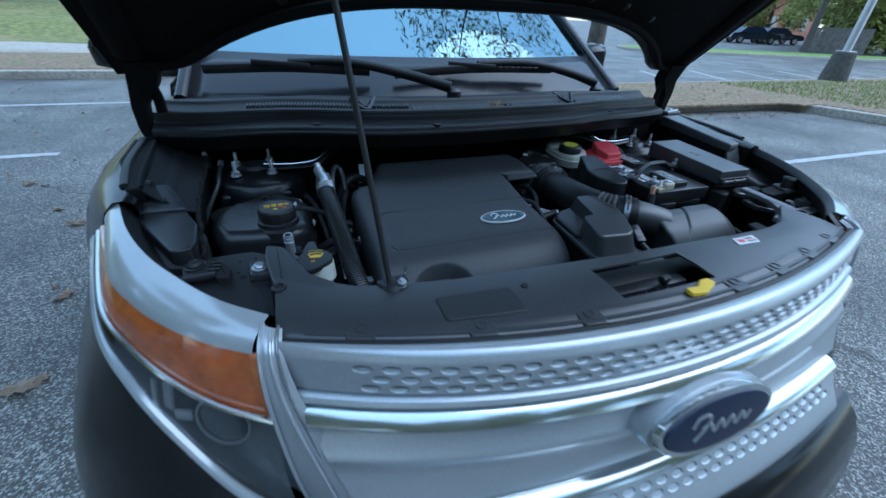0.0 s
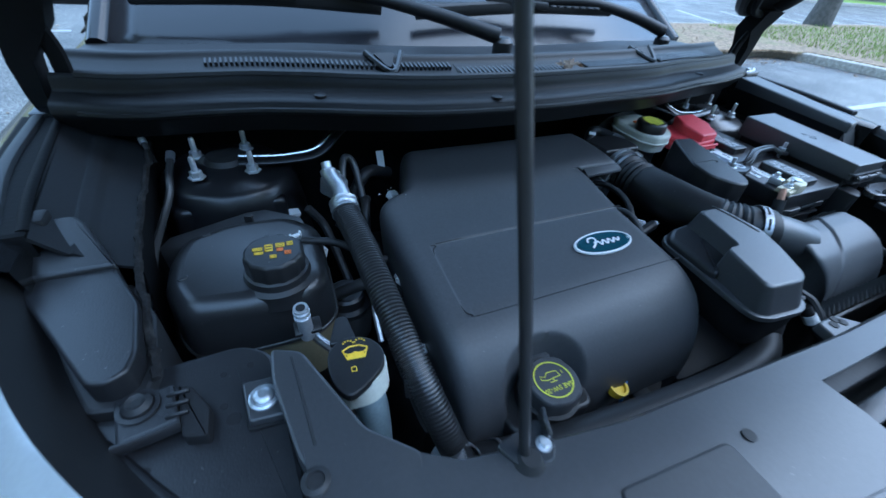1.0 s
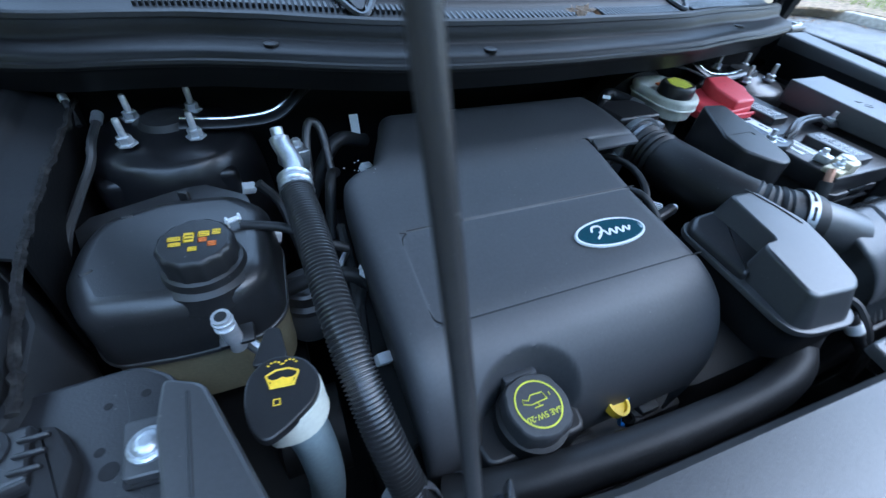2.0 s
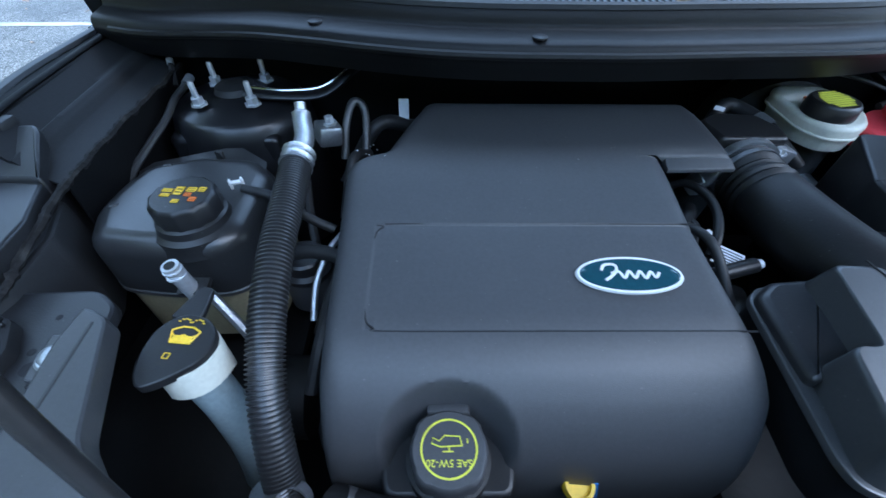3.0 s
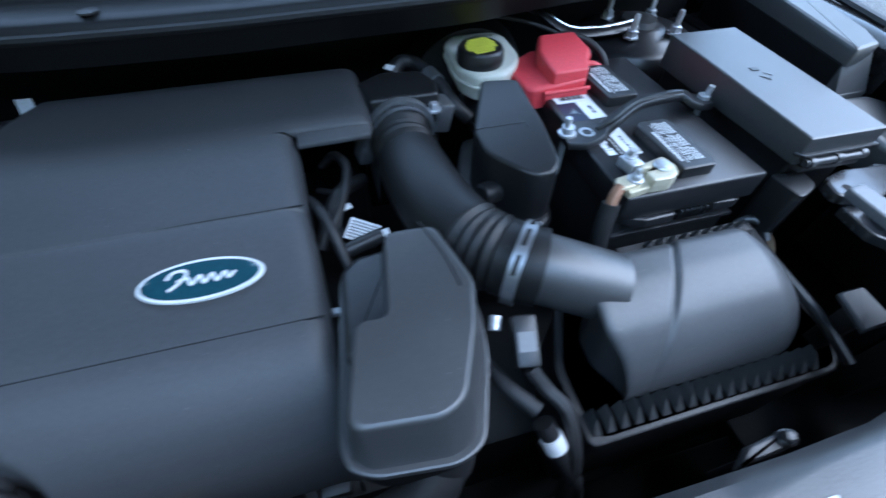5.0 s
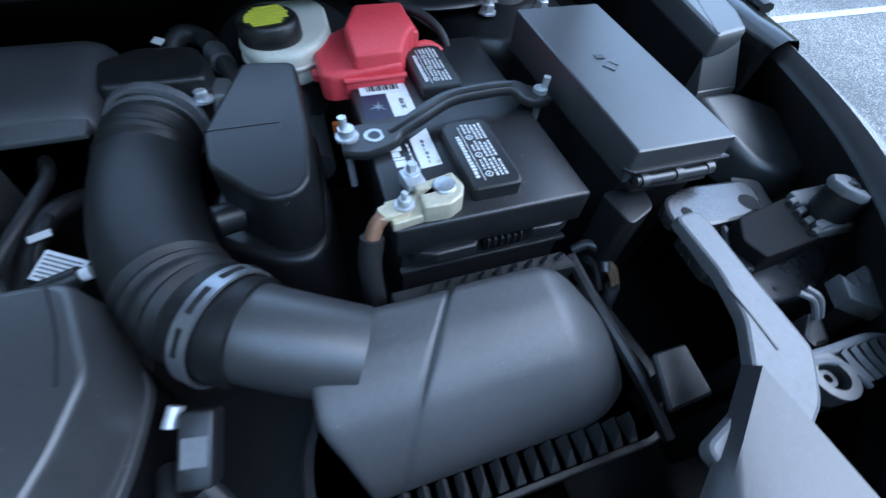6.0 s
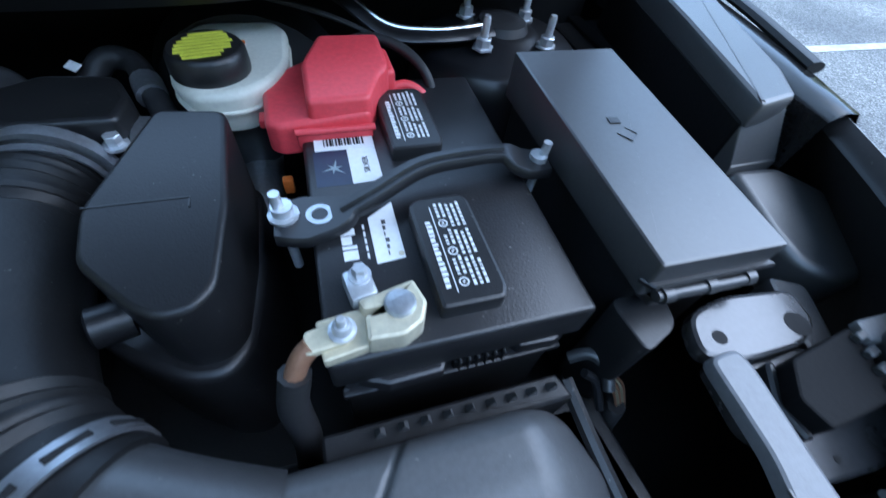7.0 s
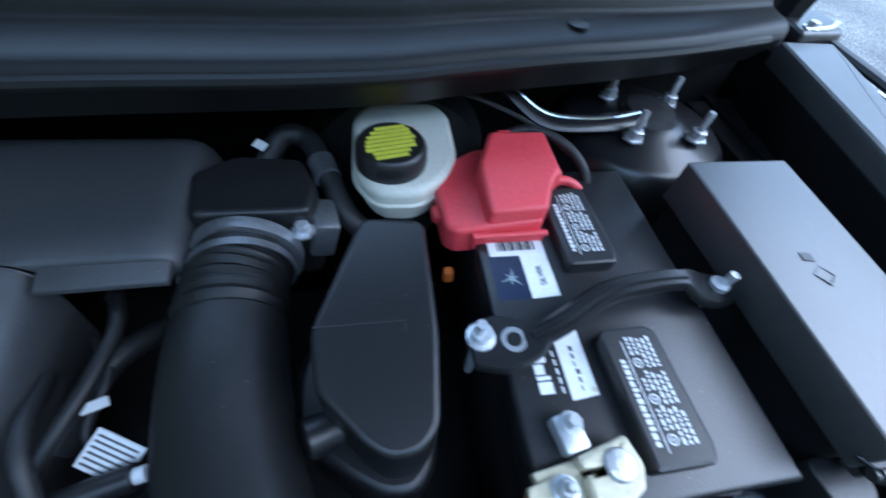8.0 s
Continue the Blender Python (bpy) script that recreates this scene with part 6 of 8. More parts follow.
part("shell", shell(cover_l, lambda y: interp(y, [(0.450, 0.022), (0.50, 0.036), (0.55, 0.034), (0.69, 0.022), (0.8035, 0.017)]),
                    [y for y in ys if y < 0.803] + [0.8035], cover_z, INSET, 64, COVER_XS), M_COVER, cover, smooth=35)
part("rear_deck", shell(cover_l, lambda y: interp(y, [(0.8035, 0.120), (0.97, 0.114)]), [0.8035, 0.8040, 0.8055, 0.809] + [y for y in ys if y > 0.812], deck_z, INSET, 64,
                        tuple(-0.002 + 0.003 * k for k in range(12))), M_COVER, cover, smooth=35)
part("deck_lip", slab([(0.020, 0.786), (0.112, 0.788), (0.113, 0.806), (0.020, 0.806)], 0.974, 0.979, 0.002, 2, zf=lambda x, y: 0.35 * (y - 0.786)), M_COVER, cover, "narrow sloped lip of the rear deck")
part("seam_tab", moved(lathe([(0.010, 0), (0.010, 0.004), (0.006, 0.005)], segs=16), pose(-0.395, 0.495, 0.80, 60)), M_DARK, cover)
part("groove", tube([(0.030, 0.556, 0.9458), (-0.10, 0.556, 0.9458), (-0.33, 0.556, 0.9458), (-0.352, 0.560, 0.9466), (-0.361, 0.574, 0.9490), (-0.362, 0.62, 0.9558), (-0.361, 0.67, 0.9632), (-0.352, 0.686, 0.9655), (-0.33, 0.691, 0.9666), (0.02, 0.691, 0.9666)], 0.0011, 6, 8), M_INK, cover, "fine moulded groove")
spk = random.Random(12)
for _ in range(16):
    sx0, sy0 = (spk.uniform(-0.40, -0.355), spk.uniform(0.76, 0.84)) if spk.random() < 0.5 else (spk.uniform(-0.30, 0.0), spk.uniform(0.72, 0.93))
    part("speck", lathe([(0.0012 * spk.uniform(0.5, 1.3), 0), (0.0008, 0.0004)], (sx0, sy0, interp(sy0, COVER_Z) + (0.0 if sx0 > -0.38 else -0.004)), 6), M_PAPER, cover)
logo_m = pose(-0.081, 0.619, 0.9570, 7.5, 0, -1)
lg = part("badge", moved(oval(0.0585, 0.0238, -0.002, 0.0026), logo_m), M_PAPER, cover, "pale oval badge rim")
part("badge_field", moved(oval(0.0548, 0.0204, 0.001, 0.0034), logo_m), M_TEAL, lg, "teal oval badge field")
script = flourish(0.0335, 0.0040, 0.0017)
part("script_shape", moved(script, logo_m), M_PAPER, lg, "flowing pale script-like shape")

oil = thing("oil_filler_cap", (CAP.x, CAP.y, 0.86), "black oil filler cap with yellow ring marking", "cap")
part("cap", lathe([(0.036, -0.02), (0.036, 0.012), (0.0345, 0.016), (0.033, 0.017)], (CAP.x, CAP.y, 0.880), 40, rf=lambda a, i: 1 + 0.06 * (abs(math.sin(2 * a)) > 0.86)), M_COVER, oil)
part("grip", moved(box(-0.021, -0.006, -0.014, 0.021, 0.006, 0.010, 0.003, 2), pose(CAP.x, CAP.y + 0.036, 0.884, -18, 0, 0)), M_COVER, oil, "raised finger grip")
part("platform", slab(rounded([(-0.340, 0.434), (-0.214, 0.434), (-0.208, 0.47), (-0.235, 0.505), (-0.318, 0.505), (-0.346, 0.47)], 0.014), 0.79, 0.850, 0.006, 3), M_PLASTIC, oil, "black moulded platform")
part("neck", lathe([(0.041, -0.03), (0.041, 0.004), (0.036, 0.006)], (CAP.x, CAP.y, 0.866), 32), M_DARK, oil)
top = 0.8972
part("ring_print", moved(ring(0.0245, 0.0262, 0.0006), Matrix.Translation((CAP.x, CAP.y, top))), M_LIME, oil, "yellow printed ring")
part("words", lettering("SAE 5W-20", 0.0088, pose(CAP.x, CAP.y - 0.0125, top + 0.0003, 0, 0, 180)), M_LIME, oil, "yellow printed oil grade")
ic = bmesh.new()
for pts in ([(-0.012, 0.002), (-0.010, 0.010), (0.004, 0.011), (0.009, 0.006), (0.015, 0.009), (0.016, 0.004), (0.008, 0.001), (-0.012, 0.002)], [(-0.017, 0.004), (-0.017, 0.008)], [(0.0, 0.001), (0.0, -0.003)], [(-0.004, -0.003), (0.006, -0.003)]):
    add(ic, tube([(CAP.x - a, CAP.y + b, top + 0.0004) for a, b in pts], 0.0007, 4, 1))
part("oil_can_mark", ic, M_LIME, oil)

dip = thing("dipstick", (-0.144, 0.454, 0.78), "yellow ring-pull oil dipstick", "dipstick")
part("ring_pull", moved(add(ring(0.0125, 0.0165, 0.012, 28), lathe([(0.0127, 0.005), (0.0127, 0.007)], segs=24)), pose(-0.143, 0.455, 0.812, 12, 10, 0)), M_YELLOW, dip)
part("stem", tube([(-0.143, 0.456, 0.812), (-0.143, 0.462, 0.78), (-0.142, 0.47, 0.70)], 0.006, 8, 4), M_DARK, dip)
part("blue_wire", tube([(-0.124, 0.455, 0.822), (-0.118, 0.452, 0.795), (-0.112, 0.450, 0.765), (-0.100, 0.448, 0.735), (-0.086, 0.448, 0.720)], 0.003, 8, 6), M_BLUE, dip, "blue wire")

# block and dark pipework below the cover
engine = thing("engine_block", (-0.19, 0.7, 0.46), "dark dusty engine block and pipework", "engine")
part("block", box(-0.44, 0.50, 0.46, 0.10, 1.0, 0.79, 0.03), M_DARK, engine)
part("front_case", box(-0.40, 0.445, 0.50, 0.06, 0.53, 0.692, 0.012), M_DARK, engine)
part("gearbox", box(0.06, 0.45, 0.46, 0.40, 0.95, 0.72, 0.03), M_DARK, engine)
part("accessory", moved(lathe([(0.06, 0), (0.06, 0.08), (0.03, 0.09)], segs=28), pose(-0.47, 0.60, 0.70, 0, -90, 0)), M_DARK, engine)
for k, (a, b, r) in enumerate([((-0.45, 0.92, 0.86), (-0.33, 0.99, 0.93), 0.012), ((-0.44, 0.62, 0.84), (-0.40, 0.72, 0.86), 0.008), ((-0.43, 0.80, 0.88), (-0.40, 0.90, 0.93), 0.008),
                               ((0.03, 0.56, 0.86), (0.10, 0.66, 0.87), 0.014), ((0.02, 0.70, 0.88), (0.09, 0.80, 0.90), 0.010), ((0.06, 0.62, 0.90), (0.02, 0.74, 0.93), 0.006)]):
    part("pipe", tube([a, ((a[0] + b[0]) / 2, (a[1] + b[1]) / 2, max(a[2], b[2]) + 0.02), b], r, 10, 6), M_RUBBER, engine)
part("steel_tube", tube([(0.02, 0.585, 0.905), (0.06, 0.58, 0.905), (0.09, 0.572, 0.90)], 0.005, 8, 4), M_ZINC, engine)
part("injector_plug", tube([(0.045, 0.652, 0.918), (0.100, 0.664, 0.924)], 0.0095, 12, 1), M_PLASTIC, engine, "black wiring plug")
part("plug_tip", tube([(0.098, 0.6636, 0.9238), (0.108, 0.6655, 0.9250)], 0.006, 10, 1), M_PAPER, engine)
part("loom_hose", tube([(0.040, 0.812, 0.925), (0.059, 0.798, 0.949), (0.072, 0.765, 0.955), (0.068, 0.725, 0.955), (0.055, 0.690, 0.948), (0.041, 0.668, 0.935)], 0.0058, 10, 6), M_DUCT, engine, "grey looped sensor hose")
part("pale_fitting", moved(box(-0.010, -0.014, -0.016, 0.010, 0.014, 0.016, 0.004), pose(0.101, 0.828, 0.928, 15, 10, 15)), M_ALU, engine, "pale cast fitting")
part("fitting_bolt", hexbolt((0.112, 0.815, 0.945), 0.005, 0.009), M_ZINC, engine)
part("dark_lead", tube([(0.03, 0.78, 0.91), (0.06, 0.74, 0.925), (0.05, 0.70, 0.91), (0.08, 0.67, 0.90)], 0.004, 8, 6), M_RUBBER, engine)
part("low_bracket", slab(rounded([(-0.210, 0.478), (-0.106, 0.480), (-0.043, 0.474), (-0.030, 0.446), (-0.119, 0.446), (-0.212, 0.454)], 0.005), 0.690, 0.702, 0.003), M_GREY, engine, "dull steel bracket")
part("bracket_pad", slab(rounded([(-0.172, 0.470), (-0.130, 0.468), (-0.128, 0.458), (-0.170, 0.458)], 0.004), 0.700, 0.7045, 0.002), M_CASE, engine)
part("bracket_block", box(-0.034, 0.452, 0.690, 0.002, 0.476, 0.708, 0.003), M_GREY, engine, "dull grey casting")
part("bracket_stud", lathe([(0.0125, 0), (0.0125, 0.006), (0.0105, 0.009), (0.0065, 0.009), (0.0060, 0.004), (0.002, 0.004)], (-0.064, 0.456, 0.702), 18), M_BLACK, engine, "black round plug")
part("silver_line", tube([(-0.418, 0.742, 0.905), (-0.436, 0.715, 0.895), (-0.450, 0.680, 0.870), (-0.452, 0.64, 0.84)], 0.0045, 8, 6), M_ALU, engine, "thin aluminium line")
tag = thing("barcode_tag", (0.077, 0.68, 0.915), "white plastic tag with grey barcode lines", "tag")
tm = pose(0.077, 0.680, 0.919, 18, 10, -28)
part("tag", moved(box(-0.019, -0.014, -0.001, 0.019, 0.014, 0.001, 0.0005, 1), tm), M_PAPER, tag)
for k in range(6):
    part("bar", moved(box(-0.016, -0.011 + 0.004 * k, 0.001, 0.016, -0.0095 + 0.004 * k, 0.0014, 0), tm), M_GREY, tag)
part("tag_corner", moved(box(-0.010, -0.004, -0.001, 0.008, 0.004, 0.001, 0.0005, 1), pose(0.062, 0.715, 0.93, 10, 0, 20)), M_PAPER, tag)
wt = thing("white_tag", (-0.35, 0.98, 0.94), "small white hanging tag on a hose", "tag")
part("tag", moved(box(-0.009, -0.001, -0.024, 0.009, 0.001, 0.024, 0.0005, 1), pose(-0.347, 0.982, 0.958, -25, 12, 25)), M_PAPER, wt)

# radiator hose across the front
rad_hose = thing("radiator_hose", (0, 0.40, 0.84), "thick black rubber radiator hose", "hose")
part("hose", tube([(0.118, 0.440, 0.905), (0.112, 0.425, 0.880), (0.085, 0.400, 0.864), (0.02, 0.388, 0.858), (-0.10, 0.390, 0.856), (-0.22, 0.398, 0.856), (-0.32, 0.410, 0.852), (-0.39, 0.43, 0.83)], 0.023, 16, 8), M_RUBBER, rad_hose)
part("hose_clamp", moved(ring(0.0235, 0.0248, 0.010, 24), pose(-0.372, 0.422, 0.838, 0, -66, -14)), M_CLAMP, rad_hose)

bkt = thing("hose_bracket", (0.115, 0.365, 0.95), "pale stamped steel bracket behind the radiator cover", "bracket")
part("plate", slab(rounded([(0.060, 0.340), (0.068, 0.375), (0.108, 0.375), (0.134, 0.350), (0.134, 0.340)], 0.006), 0.955, 0.968, 0.003), M_GREY, bkt)
for x, y in ((0.086, 0.364), (0.104, 0.362), (0.098, 0.369)):
    part("slot", moved(lathe([(0.006, 0), (0.006, 0.0012)], segs=10), pose(x, y, 0.9678, 0, 0, 0)), M_DARK, bkt)
stay = thing("panel_stay", (0.33, 0.352, 0.93), "dull black steel stay with a nut behind the radiator cover", "bracket")
part("plate", slab(rounded([(0.300, 0.346), (0.350, 0.348), (0.356, 0.360), (0.318, 0.357)], 0.003), 0.958, 0.966, 0.002), M_CASE, stay)
part("leg", box(0.315, 0.346, 0.90, 0.345, 0.352, 0.960, 0.002), M_BLACK, stay)
part("nut", lathe([(0.007, 0), (0.007, 0.002), (0.005, 0.003), (0.005, 0.007), (0.003, 0.008)], (0.347, 0.354, 0.966), 6), M_CASE, stay)
con = thing("pipe_connector", (0.215, 0.405, 0.86), "small pale pipe connector", "connector")
part("plug", tube([(0.203, 0.424, 0.899), (0.215, 0.398, 0.872)], 0.0095, 14, 1), M_PLASTIC, con)
part("sleeve", tube([(0.2075, 0.4145, 0.8892), (0.212, 0.4045, 0.8788)], 0.0108, 14, 1), M_PAPER, con, "white collar")
part("pipe", tube([(0.200, 0.432, 0.908), (0.18, 0.46, 0.91), (0.17, 0.49, 0.90)], 0.008, 10, 5), M_RUBBER, con)
part("tail", tube([(0.215, 0.398, 0.872), (0.225, 0.38, 0.85), (0.235, 0.37, 0.80)], 0.008, 10, 5), M_RUBBER, con)

# ---- coolant tank ----
tank = thing("coolant_tank", (-0.60, 0.74, 0.80), "black coolant expansion tank with yellowed lower half", "tank")
to = [(-0.708, 0.706), (-0.684, 0.652), (-0.612, 0.642), (-0.535, 0.644), (-0.506, 0.672), (-0.500, 0.790), (-0.540, 0.832), (-0.620, 0.838), (-0.690, 0.812), (-0.706, 0.765)]
part("upper_half", slab(rounded(to, 0.020, 6), 0.895, 0.974, 0.024, 6, draft=0.03), M_TANK, tank)
part("lower_half", slab([(-0.603 + (x + 0.603) * 0.97, 0.74 + (y - 0.74) * 0.97) for x, y in rounded(to, 0.028, 6)], 0.80, 0.893, 0), M_TAN, tank, "yellowed translucent lower half")
part("weld_flange", slab([(-0.603 + (x + 0.603) * 1.02, 0.74 + (y - 0.74) * 1.02) for x, y in rounded(to, 0.028, 6)], 0.890, 0.896, 0.001, 1), M_GREY, tank)
fin = bmesh.new()
ft = [fin.verts.new(p) for p in ((-0.698, 0.750, 0.944), (-0.724, 0.830, 0.944), (-0.712, 0.850, 0.946), (-0.602, 0.860, 0.964), (-0.576, 0.858, 0.966), (-0.528, 0.818, 0.968), (-0.515, 0.760, 0.966))]
fin.faces.new(ft)
bmesh.ops.solidify(fin, geom=list(fin.faces), thickness=0.005)
part("rear_fin", fin, M_TANK, tank, "flat rear flange")
for x, y, a in ((-0.655, 0.80, 10), (-0.60, 0.835, -20), (-0.68, 0.715, 30)):
    part("lug", moved(box(-0.006, -0.003, 0, 0.006, 0.003, 0.020, 0.001, 1), pose(x, y, 0.955, 0, 0, a)), M_PLASTIC, tank)
for dx in (-0.007, 0.007):
    part("clip", moved(box(dx - 0.0015, -0.003, 0, dx + 0.0015, 0.003, 0.017, 0.001, 1), pose(-0.542, 0.752, 0.972, 10, 0, 20)), M_PAPER, tank, "pale plastic clip")
part("clip_bar", moved(box(-0.009, -0.003, 0.009, 0.009, 0.003, 0.013, 0.001, 1), pose(-0.542, 0.752, 0.972, 10, 0, 20)), M_PAPER, tank, "pale plastic clip")
cc = (-0.572, 0.693)
part("filler_neck", lathe([(0.052, -0.014), (0.047, 0.000), (0.047, 0.004), (0.041, 0.008), (0.039, 0.016), (0.036, 0.018)], (*cc, 0.966), 36), M_PLASTIC, tank)
ccap = part("cap", lathe([(0.0350, 0.0), (0.0350, 0.020), (0.0330, 0.0240), (0.0315, 0.025)], (*cc, 0.984), 60, rf=lambda a, i: 1 + 0.035 * (math.sin(12 * a) > 0.0) * (i < 3)), M_PLASTIC, tank, "ribbed black screw cap")
cap_z = 1.0092
for x0, y0, x1, y1, mt in ((-0.024, 0.002, -0.012, 0.008, M_YELLOW), (-0.010, -0.002, 0.0, 0.012, M_YELLOW), (-0.022, -0.006, -0.011, -0.001, M_YELLOW), (0.003, 0.004, 0.014, 0.012, M_YELLOW), (0.016, 0.005, 0.024, 0.013, M_YELLOW),
                           (-0.004, -0.016, 0.004, -0.010, M_YELLOW), (0.004, -0.004, 0.012, 0.002, M_ORANGE), (0.013, -0.012, 0.021, -0.005, M_ORANGE)):
    icon = bmesh.new()
    w, h = x1 - x0, y1 - y0
    for u0, v0, u1, v1 in ((0, 0, 1, 0.22), (0, 0.39, 0.8, 0.61), (0.1, 0.78, 1, 1), (0, 0, 0.16, 1), (0.84, 0.3, 1, 1)):
        add(icon, box(x0 + u0 * w, y0 + v0 * h, 0, x0 + u1 * w, y0 + v1 * h, 0.0005, 0))
    part("mark", moved(icon, pose(*cc, cap_z, 0, 0, -4)), mt, ccap)
part("overflow_hose", tube([(-0.535, 0.748, 0.975), (-0.49, 0.738, 0.968), (-0.45, 0.72, 0.950), (-0.42, 0.715, 0.935)], 0.006, 10, 6), M_RUBBER, tank, "thin black overflow hose")
part("lower_hose", tube([(-0.50, 0.72, 0.88), (-0.46, 0.71, 0.90), (-0.42, 0.70, 0.90), (-0.40, 0.69, 0.88)], 0.010, 10, 6), M_RUBBER, tank)

ps = thing("power_steering_reservoir", (-0.482, 0.735, 0.78), "round black power steering reservoir", "reservoir")
part("body", lathe([(0.038, 0), (0.040, 0.05), (0.034, 0.060), (0.034, 0.064)], (-0.482, 0.735, 0.780), 30), M_GREY, ps)
part("cap", lathe([(0.037, 0), (0.038, 0.010), (0.031, 0.014), (0.030, 0.030), (0.026, 0.033)], (-0.482, 0.735, 0.836), 30), M_CASE, ps)

# ---- washer filler ----
wash = thing("washer_filler", (-0.515, 0.52, 0.80), "flat black washer cap on a milky filler neck", "filler")
wo = [(-0.541, 0.545), (-0.520, 0.560), (-0.492, 0.552), (-0.478, 0.530), (-0.484, 0.506), (-0.512, 0.487), (-0.530, 0.480), (-0.541, 0.495), (-0.545, 0.520)]
wcap = part("cap", slab([(-0.512 + (x + 0.512) * 0.92, 0.522 + (y - 0.522) * 0.94) for x, y in rounded(wo, 0.012, 4)], 0.968, 0.977, 0.002, 2), M_PLASTIC, wash)
part("cap_tab", slab(rounded([(-0.535, 0.553), (-0.520, 0.590), (-0.508, 0.588), (-0.505, 0.553)], 0.005), 0.969, 0.975, 0.001, 1), M_PLASTIC, wcap)
part("neck", tube([(-0.510, 0.523, 0.967), (-0.508, 0.519, 0.935), (-0.506, 0.516, 0.928)], 0.0290, 24, 3), M_WHITE, wash, "milky white filler neck")
part("pipe", tube([(-0.506, 0.516, 0.930), (-0.50, 0.51, 0.88), (-0.50, 0.50, 0.80), (-0.51, 0.49, 0.72)], 0.019, 16, 5), M_PIPE, wash, "translucent filler pipe")
wi = bmesh.new()
wm = pose(-0.511, 0.533, 0.9774, 0, 0, -6)
for pts in ([(-0.013, 0.004), (-0.009, -0.008), (0.009, -0.008), (0.013, 0.004)], [(-0.013, 0.004), (-0.005, 0.008), (0.005, 0.008), (0.013, 0.004)], [(-0.011, 0.0), (-0.006, -0.003), (0, 0.0), (0.006, -0.003), (0.011, 0.0)]):
    add(wi, tube([(a, b, 0) for a, b in pts], 0.0010, 4, 1))
add(wi, moved(box(-0.009, -0.0075, -0.0002, 0.009, -0.001, 0.0004, 0), Matrix.Identity(4)))
for k in range(5):
    a = math.pi * (0.15 + 0.17 * k)
    for c in (-0.006, 0.006):
        add(wi, box(c + 0.006 * math.cos(a) - 0.001, 0.010 + 0.006 * math.sin(a) - 0.0006, 0, c + 0.006 * math.cos(a) + 0.001, 0.010 + 0.006 * math.sin(a) + 0.0006, 0.0005, 0))
add(wi, moved(ring(0.003, 0.004, 0.0005, 4), pose(-0.004, -0.021, 0, 0, 0, 45)))
part("spray_mark", moved(wi, wm), M_YELLOW, wcap, "yellow washer symbol")

# ---- air conditioning fittings ----
nip = thing("service_port", (-0.555, 0.61, 0.92), "silver threaded service port", "valve")
part("port", tube([(-0.555, 0.607, 0.986), (-0.553, 0.612, 0.930)], 0.0085, 16, 1), M_ZINC, nip)
part("bore", tube([(-0.555, 0.6069, 0.9866), (-0.555, 0.607, 0.983)], 0.0055, 12, 1), M_DARK, nip)
for k in range(2):
    part("thread", tube([(-0.555, 0.6072, 0.9805 - 0.0085 * k), (-0.555, 0.6072, 0.9785 - 0.0085 * k)], 0.0096, 16, 1), M_ZINC, nip)
part("line", tube([(-0.553, 0.612, 0.952), (-0.549, 0.622, 0.925), (-0.53, 0.61, 0.90), (-0.49, 0.58, 0.87)], 0.006, 8, 6), M_ALU, nip)
part("clip", moved(box(-0.016, -0.010, -0.004, 0.016, 0.010, 0.004, 0.002), pose(-0.551, 0.614, 0.944, 15)), M_PLASTIC, nip)
ac = thing("refrigerant_hose", (-0.46, 0.6, 0.85), "aluminium pipe joining a ribbed black conduit hose", "hose")
part("pipe", tube([(-0.474, 0.855, 1.037), (-0.472, 0.842, 1.022), (-0.463, 0.810, 1.012), (-0.464, 0.785, 1.005), (-0.466, 0.768, 1.0)], 0.0105, 14, 6, rf=lambda s: 0.008 if s < 0.15 else 0.0125), M_ALU, ac, "silver aluminium pipe")
part("collar", tube([(-0.465, 0.783, 1.004), (-0.4655, 0.762, 0.999)], 0.0195, 18, 6, rf=lambda s: 0.0195 + 0.0018 * math.cos(s * 12.6)), M_ALU, ac)
part("block", moved(box(-0.018, -0.018, -0.016, 0.018, 0.018, 0.016, 0.005), pose(-0.458, 0.898, 0.968, 0, 10, 30)), M_ALU, ac)
part("block_bolt", hexbolt((-0.452, 0.896, 0.985), 0.007, 0.012), M_ZINC, ac)
part("conduit", tube([(-0.4655, 0.764, 0.999), (-0.461, 0.70, 0.992), (-0.458, 0.63, 0.980), (-0.452, 0.556, 0.957), (-0.443, 0.497, 0.926), (-0.428, 0.445, 0.880), (-0.415, 0.42, 0.85)], 0.021, 18, 64,
                      rf=lambda s: 0.0178 - 0.0022 * s + 0.0022 * math.sin(s * 2 * math.pi * 96 + 0.8)), M_CONDUIT, ac, "ribbed black conduit", )
part("conduit_clamp", moved(ring(0.0185, 0.0205, 0.012, 24), pose(-0.421, 0.431, 0.864, 48, 8, 0)), M_CLAMP, ac, "grey clamp ring")
part("end_sleeve", tube([(-0.436, 0.441, 0.876), (-0.426, 0.424, 0.852)], 0.0215, 16, 1), M_ALU, ac)
loopw = thing("vacuum_hose", (-0.40, 0.90, 0.93), "thin grey looped vacuum hose", "hose")
part("hose", tube([(-0.44, 0.90, 0.92), (-0.436, 0.93, 0.965), (-0.425, 0.957, 0.990), (-0.408, 0.955, 0.975), (-0.405, 0.90, 0.92)], 0.0065, 10, 8), M_GREY, loopw)
plugs = thing("wiring_plugs", (-0.50, 0.80, 0.90), "pale wiring plugs on a dark loom", "wiring")
